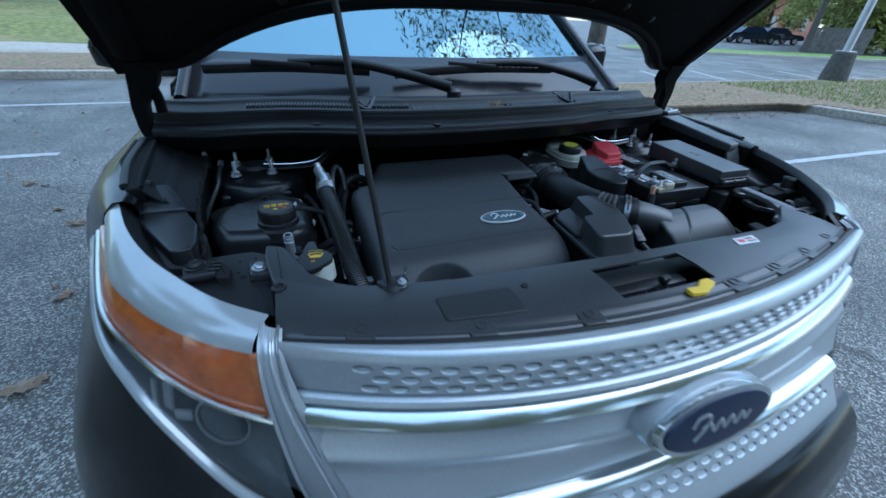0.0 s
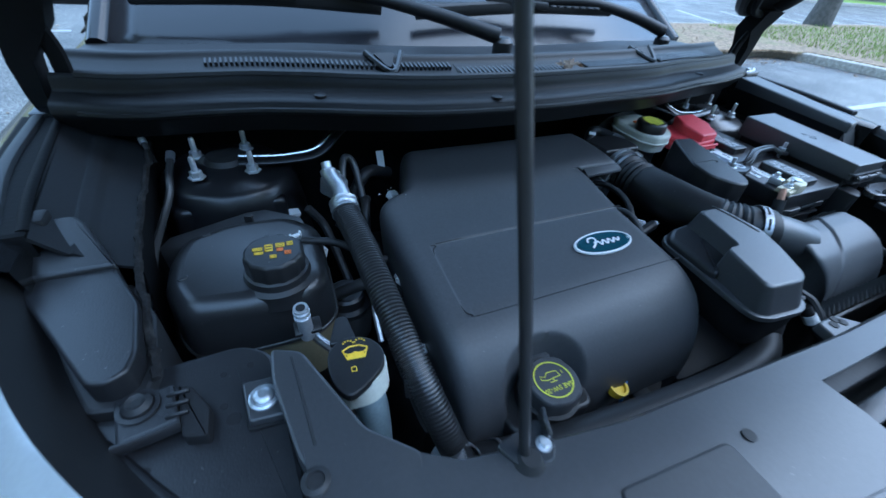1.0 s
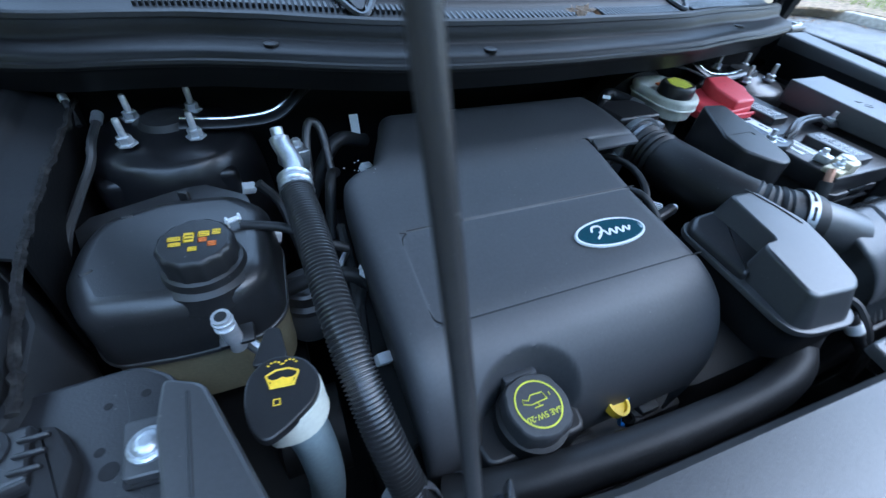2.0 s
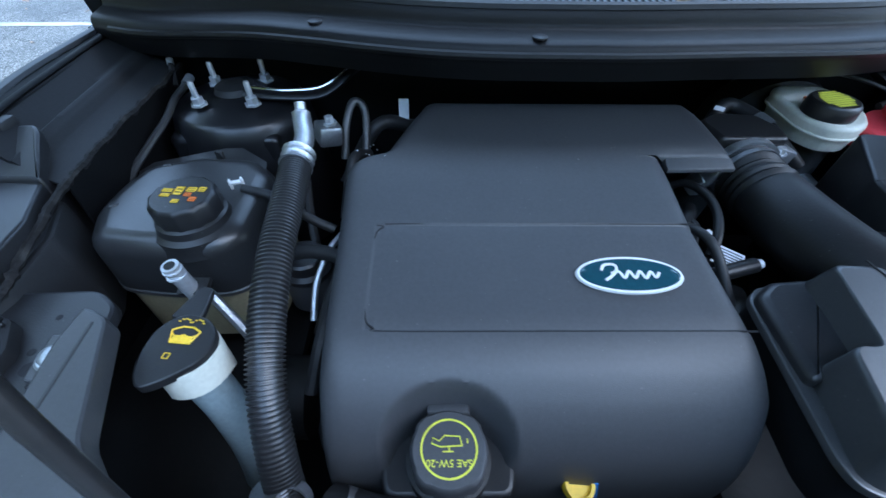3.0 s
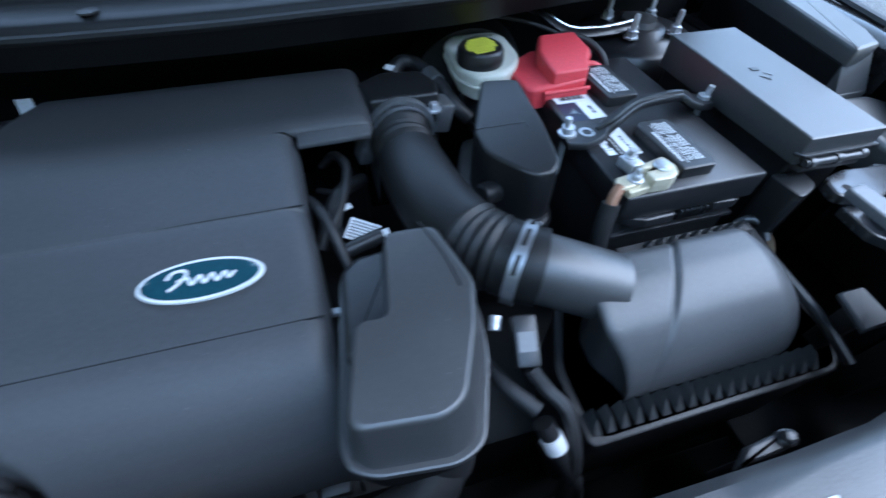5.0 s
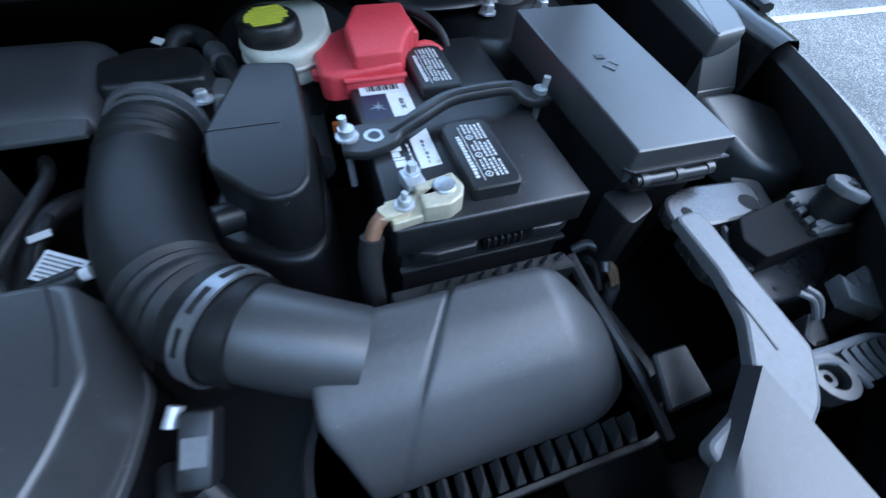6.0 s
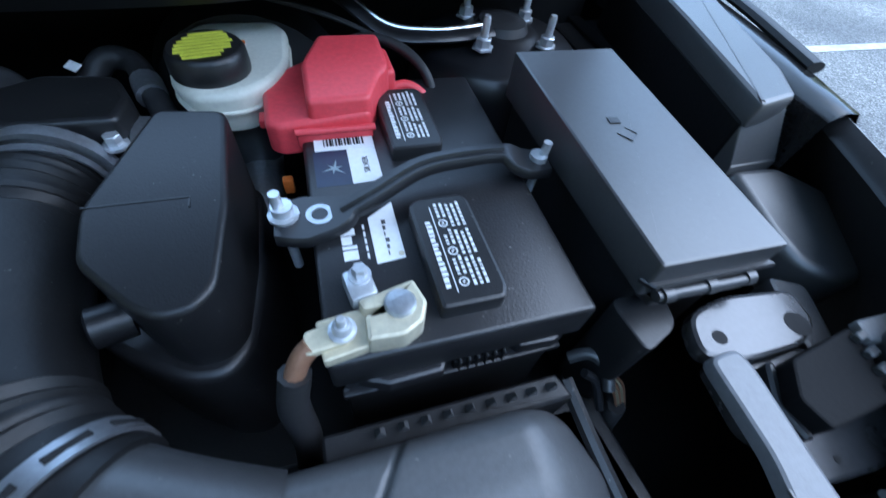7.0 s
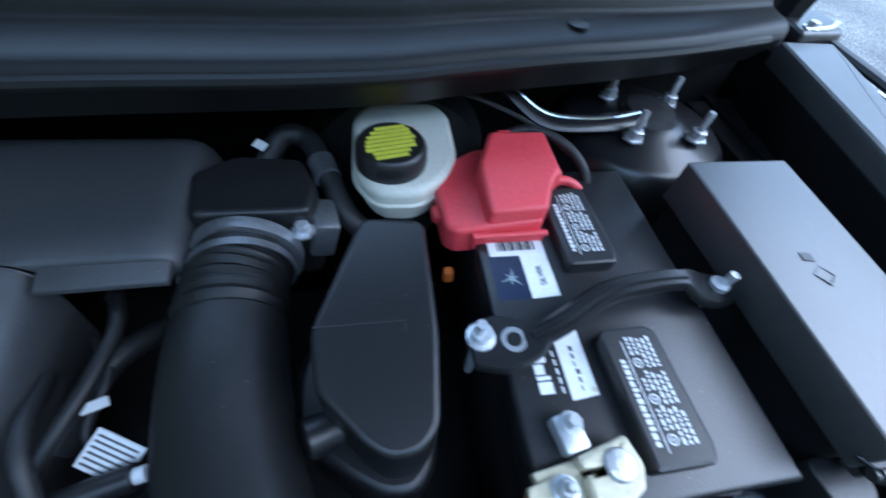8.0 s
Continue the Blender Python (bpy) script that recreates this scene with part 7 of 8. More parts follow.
for x, y, z, a in ((-0.532, 0.908, 0.918, 20), (-0.531, 0.985, 0.923, 60), (-0.505, 0.790, 0.915, 100), (-0.35, 0.90, 0.93, 30), (-0.405, 0.70, 0.90, 80), (-0.41, 0.59, 0.86, 10)):
    part("plug", moved(box(-0.010, -0.007, -0.007, 0.010, 0.007, 0.007, 0.002), pose(x, y, z, 20, 15, a)), M_PAPER, plugs)
part("loom", tube([(-0.512, 0.845, 0.965), (-0.49, 0.84, 0.93), (-0.48, 0.80, 0.90), (-0.47, 0.76, 0.86)], 0.007, 8, 6), M_RUBBER, plugs)
part("loom", tube([(-0.44, 0.55, 0.82), (-0.43, 0.60, 0.86), (-0.42, 0.68, 0.88), (-0.415, 0.80, 0.90)], 0.008, 8, 6), M_RUBBER, plugs)
part("wing_loom", tube([(-0.704, 1.000, 1.002), (-0.704, 0.950, 0.997), (-0.704, 0.911, 0.985), (-0.716, 0.860, 0.966), (-0.728, 0.815, 0.945), (-0.738, 0.750, 0.900)], 0.0055, 8, 6), M_CONDUIT, plugs)
part("loom_end", tube([(-0.7035, 1.012, 1.006), (-0.704, 0.994, 1.002)], 0.0072, 10, 1), M_ALU, plugs, "pale end fitting")
part("pin", tube([(-0.744, 1.046, 1.030), (-0.736, 1.024, 1.012), (-0.728, 1.003, 0.995)], 0.0045, 8, 3), M_RUBBER, plugs)
part("pin_band", tube([(-0.7415, 1.039, 1.0245), (-0.739, 1.032, 1.0190)], 0.0056, 10, 1), M_ZINC, plugs)
part("grommet", moved(lathe([(0.009, 0), (0.009, 0.003), (0.006, 0.005), (0.003, 0.004)], segs=16), pose(-0.736, 0.838, 0.950, 0, 80, 0)), M_GREY, plugs, "grey round grommet")

# ---- intake ----
intake = thing("intake_duct", (0.17, 0.68, 0.90), "fat black intake duct with ribbed ends and steel clamp", "intake duct")
part("throttle_body", slab(rounded([(0.108, 0.900), (0.145, 0.925), (0.205, 0.918), (0.222, 0.880), (0.216, 0.846), (0.118, 0.846)], 0.008), 0.90, 0.992, 0.006, 3), M_PLASTIC, intake)
part("throttle_flange", moved(ring(0.030, 0.0475, 0.012, 32), pose(0.158, 0.838, 0.950, 90, 0, 0)), M_ALU, intake)
part("throttle_lug", moved(box(-0.010, -0.016, -0.020, 0.010, 0.016, 0.018, 0.005, 3), pose(0.110, 0.824, 0.952, 10, 12, 20)), M_ALU, intake, "pale cast lug of the throttle")
IN = [(0.156, 0.826, 0.950), (0.153, 0.790, 0.951), (0.156, 0.740, 0.951), (0.163, 0.690, 0.950), (0.176, 0.640, 0.950), (0.197, 0.596, 0.952), (0.228, 0.563, 0.954), (0.246, 0.552, 0.953)]


def duct_r(s):
    r = 0.0415 + 0.003 * math.sin(math.pi * max(0.0, min(1.0, (s - 0.15) / 0.55)))
    if s < 0.24 or 0.66 < s < 0.80:
        r += 0.0022 * math.sin(s * 190)
    return r


part("duct", tube(IN, 0.045, 28, 16, rf=duct_r), M_DUCT, intake)
part("clamp_rear", moved(ring(0.0430, 0.0446, 0.007, 36), pose(0.1555, 0.818, 0.950, 90, 0, 4)), M_CLAMP, intake, "steel hose clamp")
part("clamp", moved(ring(0.0432, 0.0456, 0.013, 36), pose(0.2235, 0.5665, 0.954, 90, 0, 50)), M_CLAMP, intake, "slotted steel hose clamp")
for k in range(4):
    part("clamp_slot", moved(moved(box(-0.0008, -0.010, 0.0045, 0.0008, 0.010, 0.0085, 0.0003, 1), Matrix.Translation((0.0450, 0, 0))), pose(0.2235, 0.5665, 0.954, 90, 0, 50) @ pose(0, 0, 0, 0, 0, 20 + 38 * k)), M_INK, intake)
part("clamp_screw", tube([(0.188, 0.520, 0.935), (0.183, 0.508, 0.930)], 0.006, 10, 1), M_ZINC, intake)
part("vent_pipe", tube([(0.160, 0.945, 0.960), (0.182, 0.966, 0.982), (0.207, 0.962, 0.980), (0.228, 0.915, 0.974), (0.246, 0.875, 0.955), (0.268, 0.86, 0.935)], 0.0115, 12, 6), M_RUBBER, intake)
part("pipe_fitting", tube([(0.221, 0.932, 0.976), (0.229, 0.908, 0.973)], 0.0140, 12, 1), M_ALU, intake, "pale pipe fitting")
part("clamp_worm", tube([(0.139, 0.829, 0.972), (0.152, 0.836, 0.990)], 0.006, 10, 1), M_ZINC, intake)
part("throttle_bolt", hexbolt((0.208, 0.842, 0.968), 0.007, 0.012), M_ZINC, intake)
part("throttle_side", moved(box(-0.012, -0.020, -0.022, 0.012, 0.020, 0.022, 0.004), pose(0.222, 0.862, 0.950, 0, 15, 10)), M_ALU, intake, "cast throttle flange")
part("pale_tab", moved(box(-0.010, -0.006, -0.0008, 0.010, 0.006, 0.0008, 0.0004, 1), pose(0.163, 0.944, 0.988, 20, 0, -40) @ Matrix.Diagonal((0.75, 0.8, 1, 1))), M_PAPER, intake)
sensor = part("airflow_sensor", moved(box(-0.011, -0.024, -0.010, 0.011, 0.024, 0.010, 0.003), pose(0.205, 0.488, 0.935, 25, 0, -10)), M_CASE, intake, "dark airflow sensor plug")
part("white_mark", moved(box(-0.008, -0.010, 0.010, 0.008, 0.008, 0.0106, 0), pose(0.205, 0.488, 0.935, 25, 0, -10)), M_BAR, sensor)
part("sensor_lead", tube([(0.203, 0.466, 0.925), (0.215, 0.448, 0.91), (0.228, 0.425, 0.90), (0.225, 0.39, 0.87), (0.215, 0.37, 0.82)], 0.007, 8, 6), M_RUBBER, intake)

snork = thing("resonator_box", (0.10, 0.51, 0.88), "stepped grey-black resonator box on a flanged base", "resonator")
SN_BASE = [(0.066, 0.617), (0.122, 0.612), (0.176, 0.540), (0.168, 0.482), (0.141, 0.412), (0.118, 0.403), (0.054, 0.410), (0.034, 0.421), (0.030, 0.440), (0.046, 0.600)]
SN_FOOT = [(0.084, 0.608), (0.150, 0.604), (0.172, 0.534), (0.163, 0.486), (0.137, 0.417), (0.116, 0.409), (0.050, 0.416), (0.037, 0.428), (0.054, 0.516), (0.078, 0.515)]
SN_TOP = [(0.098, 0.601), (0.146, 0.599), (0.166, 0.530), (0.155, 0.490), (0.130, 0.434), (0.112, 0.425), (0.050, 0.431), (0.043, 0.440), (0.058, 0.514), (0.086, 0.512)]
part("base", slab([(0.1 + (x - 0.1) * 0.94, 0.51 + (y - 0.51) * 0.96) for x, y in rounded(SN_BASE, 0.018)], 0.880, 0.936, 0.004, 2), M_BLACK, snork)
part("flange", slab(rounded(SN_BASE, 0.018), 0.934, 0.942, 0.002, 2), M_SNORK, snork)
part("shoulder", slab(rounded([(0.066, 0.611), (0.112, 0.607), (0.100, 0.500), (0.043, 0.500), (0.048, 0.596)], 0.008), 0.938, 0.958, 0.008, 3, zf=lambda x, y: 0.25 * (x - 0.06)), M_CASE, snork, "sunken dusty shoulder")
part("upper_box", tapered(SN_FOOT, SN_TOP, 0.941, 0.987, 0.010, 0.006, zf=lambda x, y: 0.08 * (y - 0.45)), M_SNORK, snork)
part("seam_line", tube([(0.132, 0.602, 0.9995), (0.146, 0.560, 0.9962), (0.152, 0.525, 0.9934)], 0.0009, 6, 4), M_CASE, snork)
part("drain", tube([(0.115, 0.435, 0.90), (0.112, 0.425, 0.87)], 0.027, 16, 1), M_RUBBER, snork)

res2 = thing("intake_resonator", (0.265, 0.73, 0.88), "black angular plastic intake resonator", "resonator")
ro = [(0.262, 0.812), (0.313, 0.806), (0.3135, 0.714), (0.307, 0.652), (0.294, 0.638), (0.274, 0.637), (0.260, 0.646), (0.228, 0.682), (0.225, 0.722)]
part("lid", slab(rounded(ro, 0.009, 5), 0.93, 1.004, 0.0045, 4, zf=lambda x, y: 0.14 * (y - 0.68), draft=0.02), M_RESO, res2)
part("body", slab(rounded([(0.245, 0.822), (0.316, 0.816), (0.318, 0.70), (0.309, 0.642), (0.293, 0.625), (0.268, 0.626), (0.240, 0.644), (0.203, 0.674), (0.202, 0.722)], 0.014), 0.790, 0.930, 0.008, 3), M_RESO, res2)
part("boss", moved(lathe([(0.014, 0), (0.014, 0.022), (0.010, 0.024)], segs=18), pose(0.240, 0.672, 0.955, 0, -80, 20)), M_RESO, res2)
part("seam_line", box(0.228, 0.7212, 1.006, 0.290, 0.7220, 1.0104, 0), M_CASE, res2)
part("seam_end", box(0.2895, 0.713, 1.006, 0.2903, 0.7220, 1.0100, 0), M_CASE, res2)

INSET_END = [(0.016, 0.13), (0.010, 0.06), (0.004, 0.020), (0.0008, 0.010), (0.0, 0.006), (0.0012, 0.0028), (0.0035, 0.0010), (0.007, 0.0002), (0.011, 0.0)]
INSET_BOX = [(0.004, 0.13), (0.0, 0.075), (0.002, 0.050), (0.007, 0.032), (0.015, 0.018), (0.026, 0.008), (0.040, 0.002), (0.055, 0.0)]
airbox = thing("air_filter_box", (0.42, 0.47, 0.75), "large smooth black air filter box with ribbed edge", "air box")
AB_Z = [(0.430, 0.868), (0.432, 0.882), (0.436, 0.897), (0.443, 0.913), (0.455, 0.932), (0.472, 0.948), (0.495, 0.958), (0.515, 0.962), (0.536, 0.962), (0.547, 0.956), (0.553, 0.943), (0.555, 0.90)]


def airbox_z(x, y):
    z = curve(y, AB_Z)
    if x > 0.468:
        z -= 0.85 * ((x - 0.468) ** 2 + 0.0004) ** 0.5 - 0.017
    d = 0.85 * (x - 0.398 - 0.61 * (y - 0.551))
    z -= 0.0025 / (1 + math.exp(max(-40.0, min(40.0, d / 0.0010)))) + 0.003 * math.exp(-min(40.0, (d / 0.0022) ** 2))
    return z


def airbox_l(y):
    return curve(y, [(0.430, 0.304), (0.45, 0.293), (0.48, 0.279), (0.50, 0.279), (0.525, 0.293), (0.564, 0.326)])


part("lid", shell(airbox_l, lambda y: interp(y, [(0.430, 0.540), (0.45, 0.560), (0.50, 0.556), (0.564, 0.522)]),
                  [0.430, 0.4309, 0.432, 0.4338, 0.436, 0.439] + [0.442 + 0.003 * k for k in range(35)] + [0.547, 0.5495, 0.5515, 0.553, 0.554, 0.555], airbox_z, INSET_BOX, 150, left=INSET_END), M_BOX, airbox, smooth=50)
part("lower_box", slab(rounded([(0.255, 0.400), (0.56, 0.402), (0.585, 0.45), (0.570, 0.560), (0.30, 0.570), (0.255, 0.48)], 0.02), 0.66, 0.860, 0.004), M_PLASTIC, airbox)
part("lip", slab(rounded([(0.250, 0.398), (0.555, 0.400), (0.592, 0.45), (0.578, 0.566), (0.295, 0.576), (0.250, 0.48)], 0.012), 0.850, 0.860, 0.002), M_PLASTIC, airbox)
tooth = bmesh.new()
tv = [tooth.verts.new(p) for p in ((-0.0068, 0, -0.008), (0.0068, 0, -0.008), (0, 0.018, 0.017), (-0.0050, 0.028, 0), (0.0050, 0.028, 0), (0, 0.028, 0.019))]
for q in ((0, 1, 2), (3, 5, 4), (0, 2, 5, 3), (1, 4, 5, 2), (0, 3, 4, 1)):
    tooth.faces.new([tv[i] for i in q])
tooth_me = bpy.data.meshes.new("tooth")
tooth.to_mesh(tooth_me)
tooth.free()
tooth_me.materials.append(M_BOX)
part("rear_ledge", slab(rounded([(0.350, 0.571), (0.520, 0.572), (0.526, 0.553), (0.350, 0.553)], 0.003), 0.85, 0.932, 0.002, 1), M_PLASTIC, airbox)
for k in range(18):
    for yy, rz in ((0.401, 0), (0.570, 180)):
        if rz and (k < 8 or k > 16):
            continue
        o = new("tooth", tooth_me)
        o.parent = airbox
        o.matrix_parent_inverse = Matrix.Translation(airbox.location).inverted()
        o.matrix_basis = pose(0.262 + 0.0156 * k, yy, 0.927 if rz else 0.860, 0, 0, rz) @ Matrix.Diagonal((1, 0.32 if rz else 1, 0.9 if rz else 1.0, 1))
part("inlet", tube([(0.226, 0.5645, 0.954), (0.250, 0.550, 0.952), (0.280, 0.536, 0.945), (0.316, 0.522, 0.934)], 1, 28, 8, rf=lambda s: 0.0372 + 0.002 * (s < 0.2)), M_GREY, airbox, "smooth grey inlet neck")
part("side_bar", tube([(0.529, 0.568, 0.924), (0.532, 0.52, 0.915), (0.540, 0.45, 0.90), (0.546, 0.40, 0.88)], 0.006, 8, 5), M_PLASTIC, airbox)
plug = thing("wiring_connector", (0.575, 0.575, 0.86), "grey wiring clip with a bundle of thin copper-coloured wires", "connector")
part("clip", tube([(0.556, 0.592, 0.895), (0.570, 0.588, 0.905), (0.580, 0.574, 0.903), (0.578, 0.558, 0.892)], 0.0055, 10, 6), M_GREY, plug)
part("clip_leg", tube([(0.560, 0.575, 0.900), (0.572, 0.568, 0.890), (0.575, 0.550, 0.870)], 0.004, 8, 4), M_CASE, plug)
for k in range(5):
    part("wire", tube([(0.578 + 0.003 * k, 0.566, 0.894), (0.586 + 0.003 * k, 0.556 + 0.001 * k, 0.884), (0.592 + 0.002 * k, 0.545, 0.865)], 0.0012, 6, 4), M_TAN if k % 2 else M_BRASS, plug, "thin bare wire")
part("boot", tube([(0.590, 0.548, 0.872), (0.596, 0.536, 0.80)], 0.008, 8, 1), M_RUBBER, plug)
wedge = thing("air_guide", (0.55, 0.44, 0.85), "dark sloped plastic air guide beside the filter box", "air guide")
part("sheet", slab(rounded([(0.572, 0.456), (0.566, 0.415), (0.524, 0.413), (0.540, 0.456)], 0.004), 0.930, 0.936, 0.002, 1), M_PLASTIC, wedge)
part("stay", box(0.545, 0.425, 0.86, 0.560, 0.445, 0.931, 0.002), M_DARK, wedge)

# ---- battery ----
batt = thing("battery", (0.455, 0.745, 0.79), "black car battery with white labels and cell covers", "battery")
part("case", box(0.368, 0.602, 0.785, 0.540, 0.896, 0.950, 0.004), M_PLASTIC, batt)
part("lid", box(0.362, 0.594, 0.945, 0.547, 0.902, 0.982, 0.004, 3), M_CASE, batt)
part("front_lug", slab(rounded([(0.372, 0.604), (0.380, 0.596), (0.398, 0.588), (0.436, 0.589), (0.446, 0.604)], 0.002), 0.934, 0.946, 0.003), M_CASE, batt)
part("front_lug", slab(rounded([(0.488, 0.604), (0.496, 0.5935), (0.524, 0.592), (0.536, 0.597), (0.541, 0.604)], 0.002), 0.934, 0.946, 0.003), M_CASE, batt)
part("rib_block", box(0.446, 0.594, 0.928, 0.488, 0.604, 0.940, 0.002), M_BLACK, batt)
for k in range(6):
    part("grip_rib", box(0.449 + 0.0068 * k, 0.592, 0.930, 0.4515 + 0.0068 * k, 0.604, 0.945, 0.001, 1), M_CASE, batt)
part("lower_band", box(0.366, 0.596, 0.912, 0.542, 0.604, 0.918, 0.002), M_CASE, batt)
for y0, y1 in ((0.610, 0.708), (0.768, 0.862)):
    cov = part("cell_cover", slab(rounded([(0.436, y0), (0.480, y0), (0.484, y0 + 0.01), (0.482, y1 - 0.006), (0.476, y1), (0.440, y1), (0.434, y1 - 0.008)], 0.004), 0.980, 0.9955, 0.003, 2), M_PLASTIC, batt, "raised black cell cover with white print")
    z = 0.9957
    rr = random.Random(int(y0 * 1000))
    # upright column of large characters as plain bars, a rule, then three small paragraphs with round marks
    yy = y0 + 0.014
    while yy < y1 - 0.026:
        w = rr.uniform(0.0022, 0.0042)
        part("print_bar", box(0.4425, yy, z, 0.4425 + rr.uniform(0.0030, 0.0044), yy + w, z + 0.0003, 0), M_PAPER, cov)
        yy += w + 0.0012
    part("print_rule", box(0.4490, y0 + 0.010, z, 0.4497, y1 - 0.012, z + 0.0003, 0), M_PAPER, cov)
    for g in range(3):
        ya = y0 + 0.012 + g * (y1 - y0 - 0.020) / 3
        part("print_mark", moved(ring(0.0026, 0.0036, 0.0003, 16), Matrix.Translation((0.4556, ya + 0.005, z))), M_PAPER, cov)
        part("print_mark", moved(box(-0.0012, -0.0006, 0, 0.0012, 0.0006, 0.0003, 0), pose(0.4556, ya + 0.005, z, 0, 0, 45)), M_PAPER, cov)
        for ln in range(5):
            xx = 0.4530 + 0.0043 * ln
            yb = ya + (0.011 if ln < 2 else 0.001)
            end = ya + rr.uniform(0.019, 0.025)
            while yb < end:
                w = rr.uniform(0.0014, 0.0046)
                part("print_bar", box(xx, yb, z, xx + 0.0021, yb + w, z + 0.0003, 0), M_PAPER, cov)
                yb += w + 0.0012
zl = 0.9825
lb = part("white_label", slab([(0.4040, 0.662), (0.4250, 0.664), (0.4250, 0.720), (0.4040, 0.706)], zl - 0.002, zl, 0), M_PAPER, batt, "white label strip")
for k in range(6):
    part("print_bar", box(0.4135, 0.668 + 0.006 * k, zl, 0.4145 + 0.001 * (k % 3), 0.672 + 0.006 * k, zl + 0.0003, 0), M_GREY, lb)
part("print_dot", lathe([(0.0022, 0), (0.0022, 0.0003)], (0.4225, 0.668, zl), 12), M_LEADC, lb)
for k in range(5):
    part("print_bar", box(0.3985, 0.668 + 0.0068 * k, zl - 0.002, 0.4000, 0.6725 + 0.0068 * k, zl + 0.0002, 0), M_PAPER, batt)
lb2 = part("silver_label", slab([(0.3990, 0.746), (0.4240, 0.747), (0.4240, 0.7905), (0.3990, 0.7905)], zl - 0.002, zl, 0), M_PAPER, batt, "silvery white label")
part("word", lettering("SILVER", 0.0070, pose(0.4130, 0.768, zl + 0.0003, 0, 0, 90)), M_GREY, lb2)
lb3 = part("barcode_label", slab([(0.372, 0.7908), (0.424, 0.7902), (0.424, 0.8135), (0.372, 0.8145)], zl - 0.002, zl + 0.0004, 0), M_PAPER, batt, "white barcode label")
for k in range(14):
    part("bar", box(0.380 + 0.0026 * k, 0.7960, zl + 0.0004, 0.3810 + 0.0026 * k + 0.0006 * (k % 3), 0.8105, zl + 0.0007, 0), M_INK, lb3)
field = part("dark_print", slab([(0.3700, 0.746), (0.3985, 0.746), (0.3985, 0.7905), (0.3700, 0.7905)], zl - 0.002, zl - 0.0004, 0), M_NAVY, batt, "dark blue printed field")
art = bmesh.new()
for k in range(6):
    a = 2 * math.pi * k / 6 + 0.3
    r = 0.011 if k % 2 else 0.007
    add(art, tube([(0.386, 0.767, zl), (0.386 + r * math.cos(a), 0.767 + r * math.sin(a), zl)], 0.0016, 5, 2, rf=lambda s: 0.0016 * (1.05 - s), flat=0.15))
part("star_print", art, M_PIPE, field, "small pale blue star print")
# brand mark as plain blocks
for k, (w, h) in enumerate(((0.0105, 0.0085), (0.0105, 0.0028), (0.0075, 0.0075), (0.0105, 0.0060))):
    y = 0.6685 + (0, 0.0100, 0.0142, 0.0230)[k]
    part("brand_block", box(0.3820, y, zl - 0.002, 0.3820 + w, y + h, zl + 0.0002, 0), M_PAPER, batt)
neg = thing("battery_clamp", (0.395, 0.612, 0.985), "cream corroded negative battery clamp with bolts", "clamp")
part("yoke", slab(rounded([(0.3875, 0.5975), (0.410, 0.5965), (0.4225, 0.6035), (0.4275, 0.6160), (0.4225, 0.6340), (0.3855, 0.6255), (0.3880, 0.6180), (0.4000, 0.6180), (0.4000, 0.6155), (0.3885, 0.6150)], 0.0025, 3), 0.983, 1.000, 0.0025, 2), M_LEADC, neg)
part("plate", slab(rounded([(0.3615, 0.5945), (0.392, 0.5990), (0.389, 0.6255), (0.3590, 0.6215)], 0.002, 3), 0.9825, 0.9905, 0.0015, 2), M_LEADC, neg, "lower corroded plate")
part("lug", slab(rounded([(0.3520, 0.5990), (0.376, 0.6020), (0.3835, 0.6100), (0.3755, 0.6180), (0.3520, 0.6140)], 0.003, 3), 0.990, 0.9945, 0.0015, 2), M_LEADC, neg, "cable lug")
part("post", lathe([(0.0100, 0), (0.0100, 0.002), (0.0088, 0.0034), (0.004, 0.0040)], (0.4105, 0.6175, 0.9995), 24), M_ALU, neg, "grey lead post")
nut = part("nut", lathe([(0.0085, 0), (0.0085, 0.0018), (0.0062, 0.0026), (0.0058, 0.0065), (0.0045, 0.0080)], (0.3745, 0.6100, 0.9942), 14), M_ZINC, neg)
part("stud", lathe([(0.0030, 0), (0.0030, 0.0120), (0.0022, 0.0130)], (0.3745, 0.6100, 0.9960), 10), M_ZINC, nut)
part("block", moved(box(-0.009, -0.012, 0, 0.009, 0.012, 0.014, 0.003), pose(0.389, 0.640, 0.983, 0, 0, 10)), M_ZINC, neg)
part("block_bolt", hexbolt((0.390, 0.645, 0.996), 0.005, 0.010), M_ZINC, neg)
part("copper_end", tube([(0.356, 0.606, 0.991), (0.349, 0.602, 0.986), (0.343, 0.596, 0.976)], 0.0065, 10, 3), M_BRASS, neg, "corroded copper cable end")
part("cable", tube([(0.344, 0.597, 0.978), (0.338, 0.588, 0.950), (0.338, 0.580, 0.90), (0.33, 0.57, 0.84), (0.32, 0.56, 0.76)], 0.010, 10, 6), M_RUBBER, neg, "black negative cable")
hold = thing("battery_hold_down", (0.45, 0.72, 0.985), "black steel strap with threaded studs over the battery", "strap")
part("strap", ribbon([(0.338, 0.708, 0.988), (0.360, 0.708, 0.988), (0.385, 0.709, 0.990), (0.41, 0.716, 0.998), (0.45, 0.734, 1.004), (0.49, 0.741, 1.004), (0.525, 0.742, 1.003), (0.545, 0.736, 0.995), (0.568, 0.734, 0.992)],
                     lambda s: 0.0092 + 0.014 * max(0, 1 - abs(s - 0.12) / 0.17) ** 0.5 + 0.008 * max(0, 1 - abs(s - 0.90) / 0.14) ** 0.5, 0.005), M_GLOSS, hold)
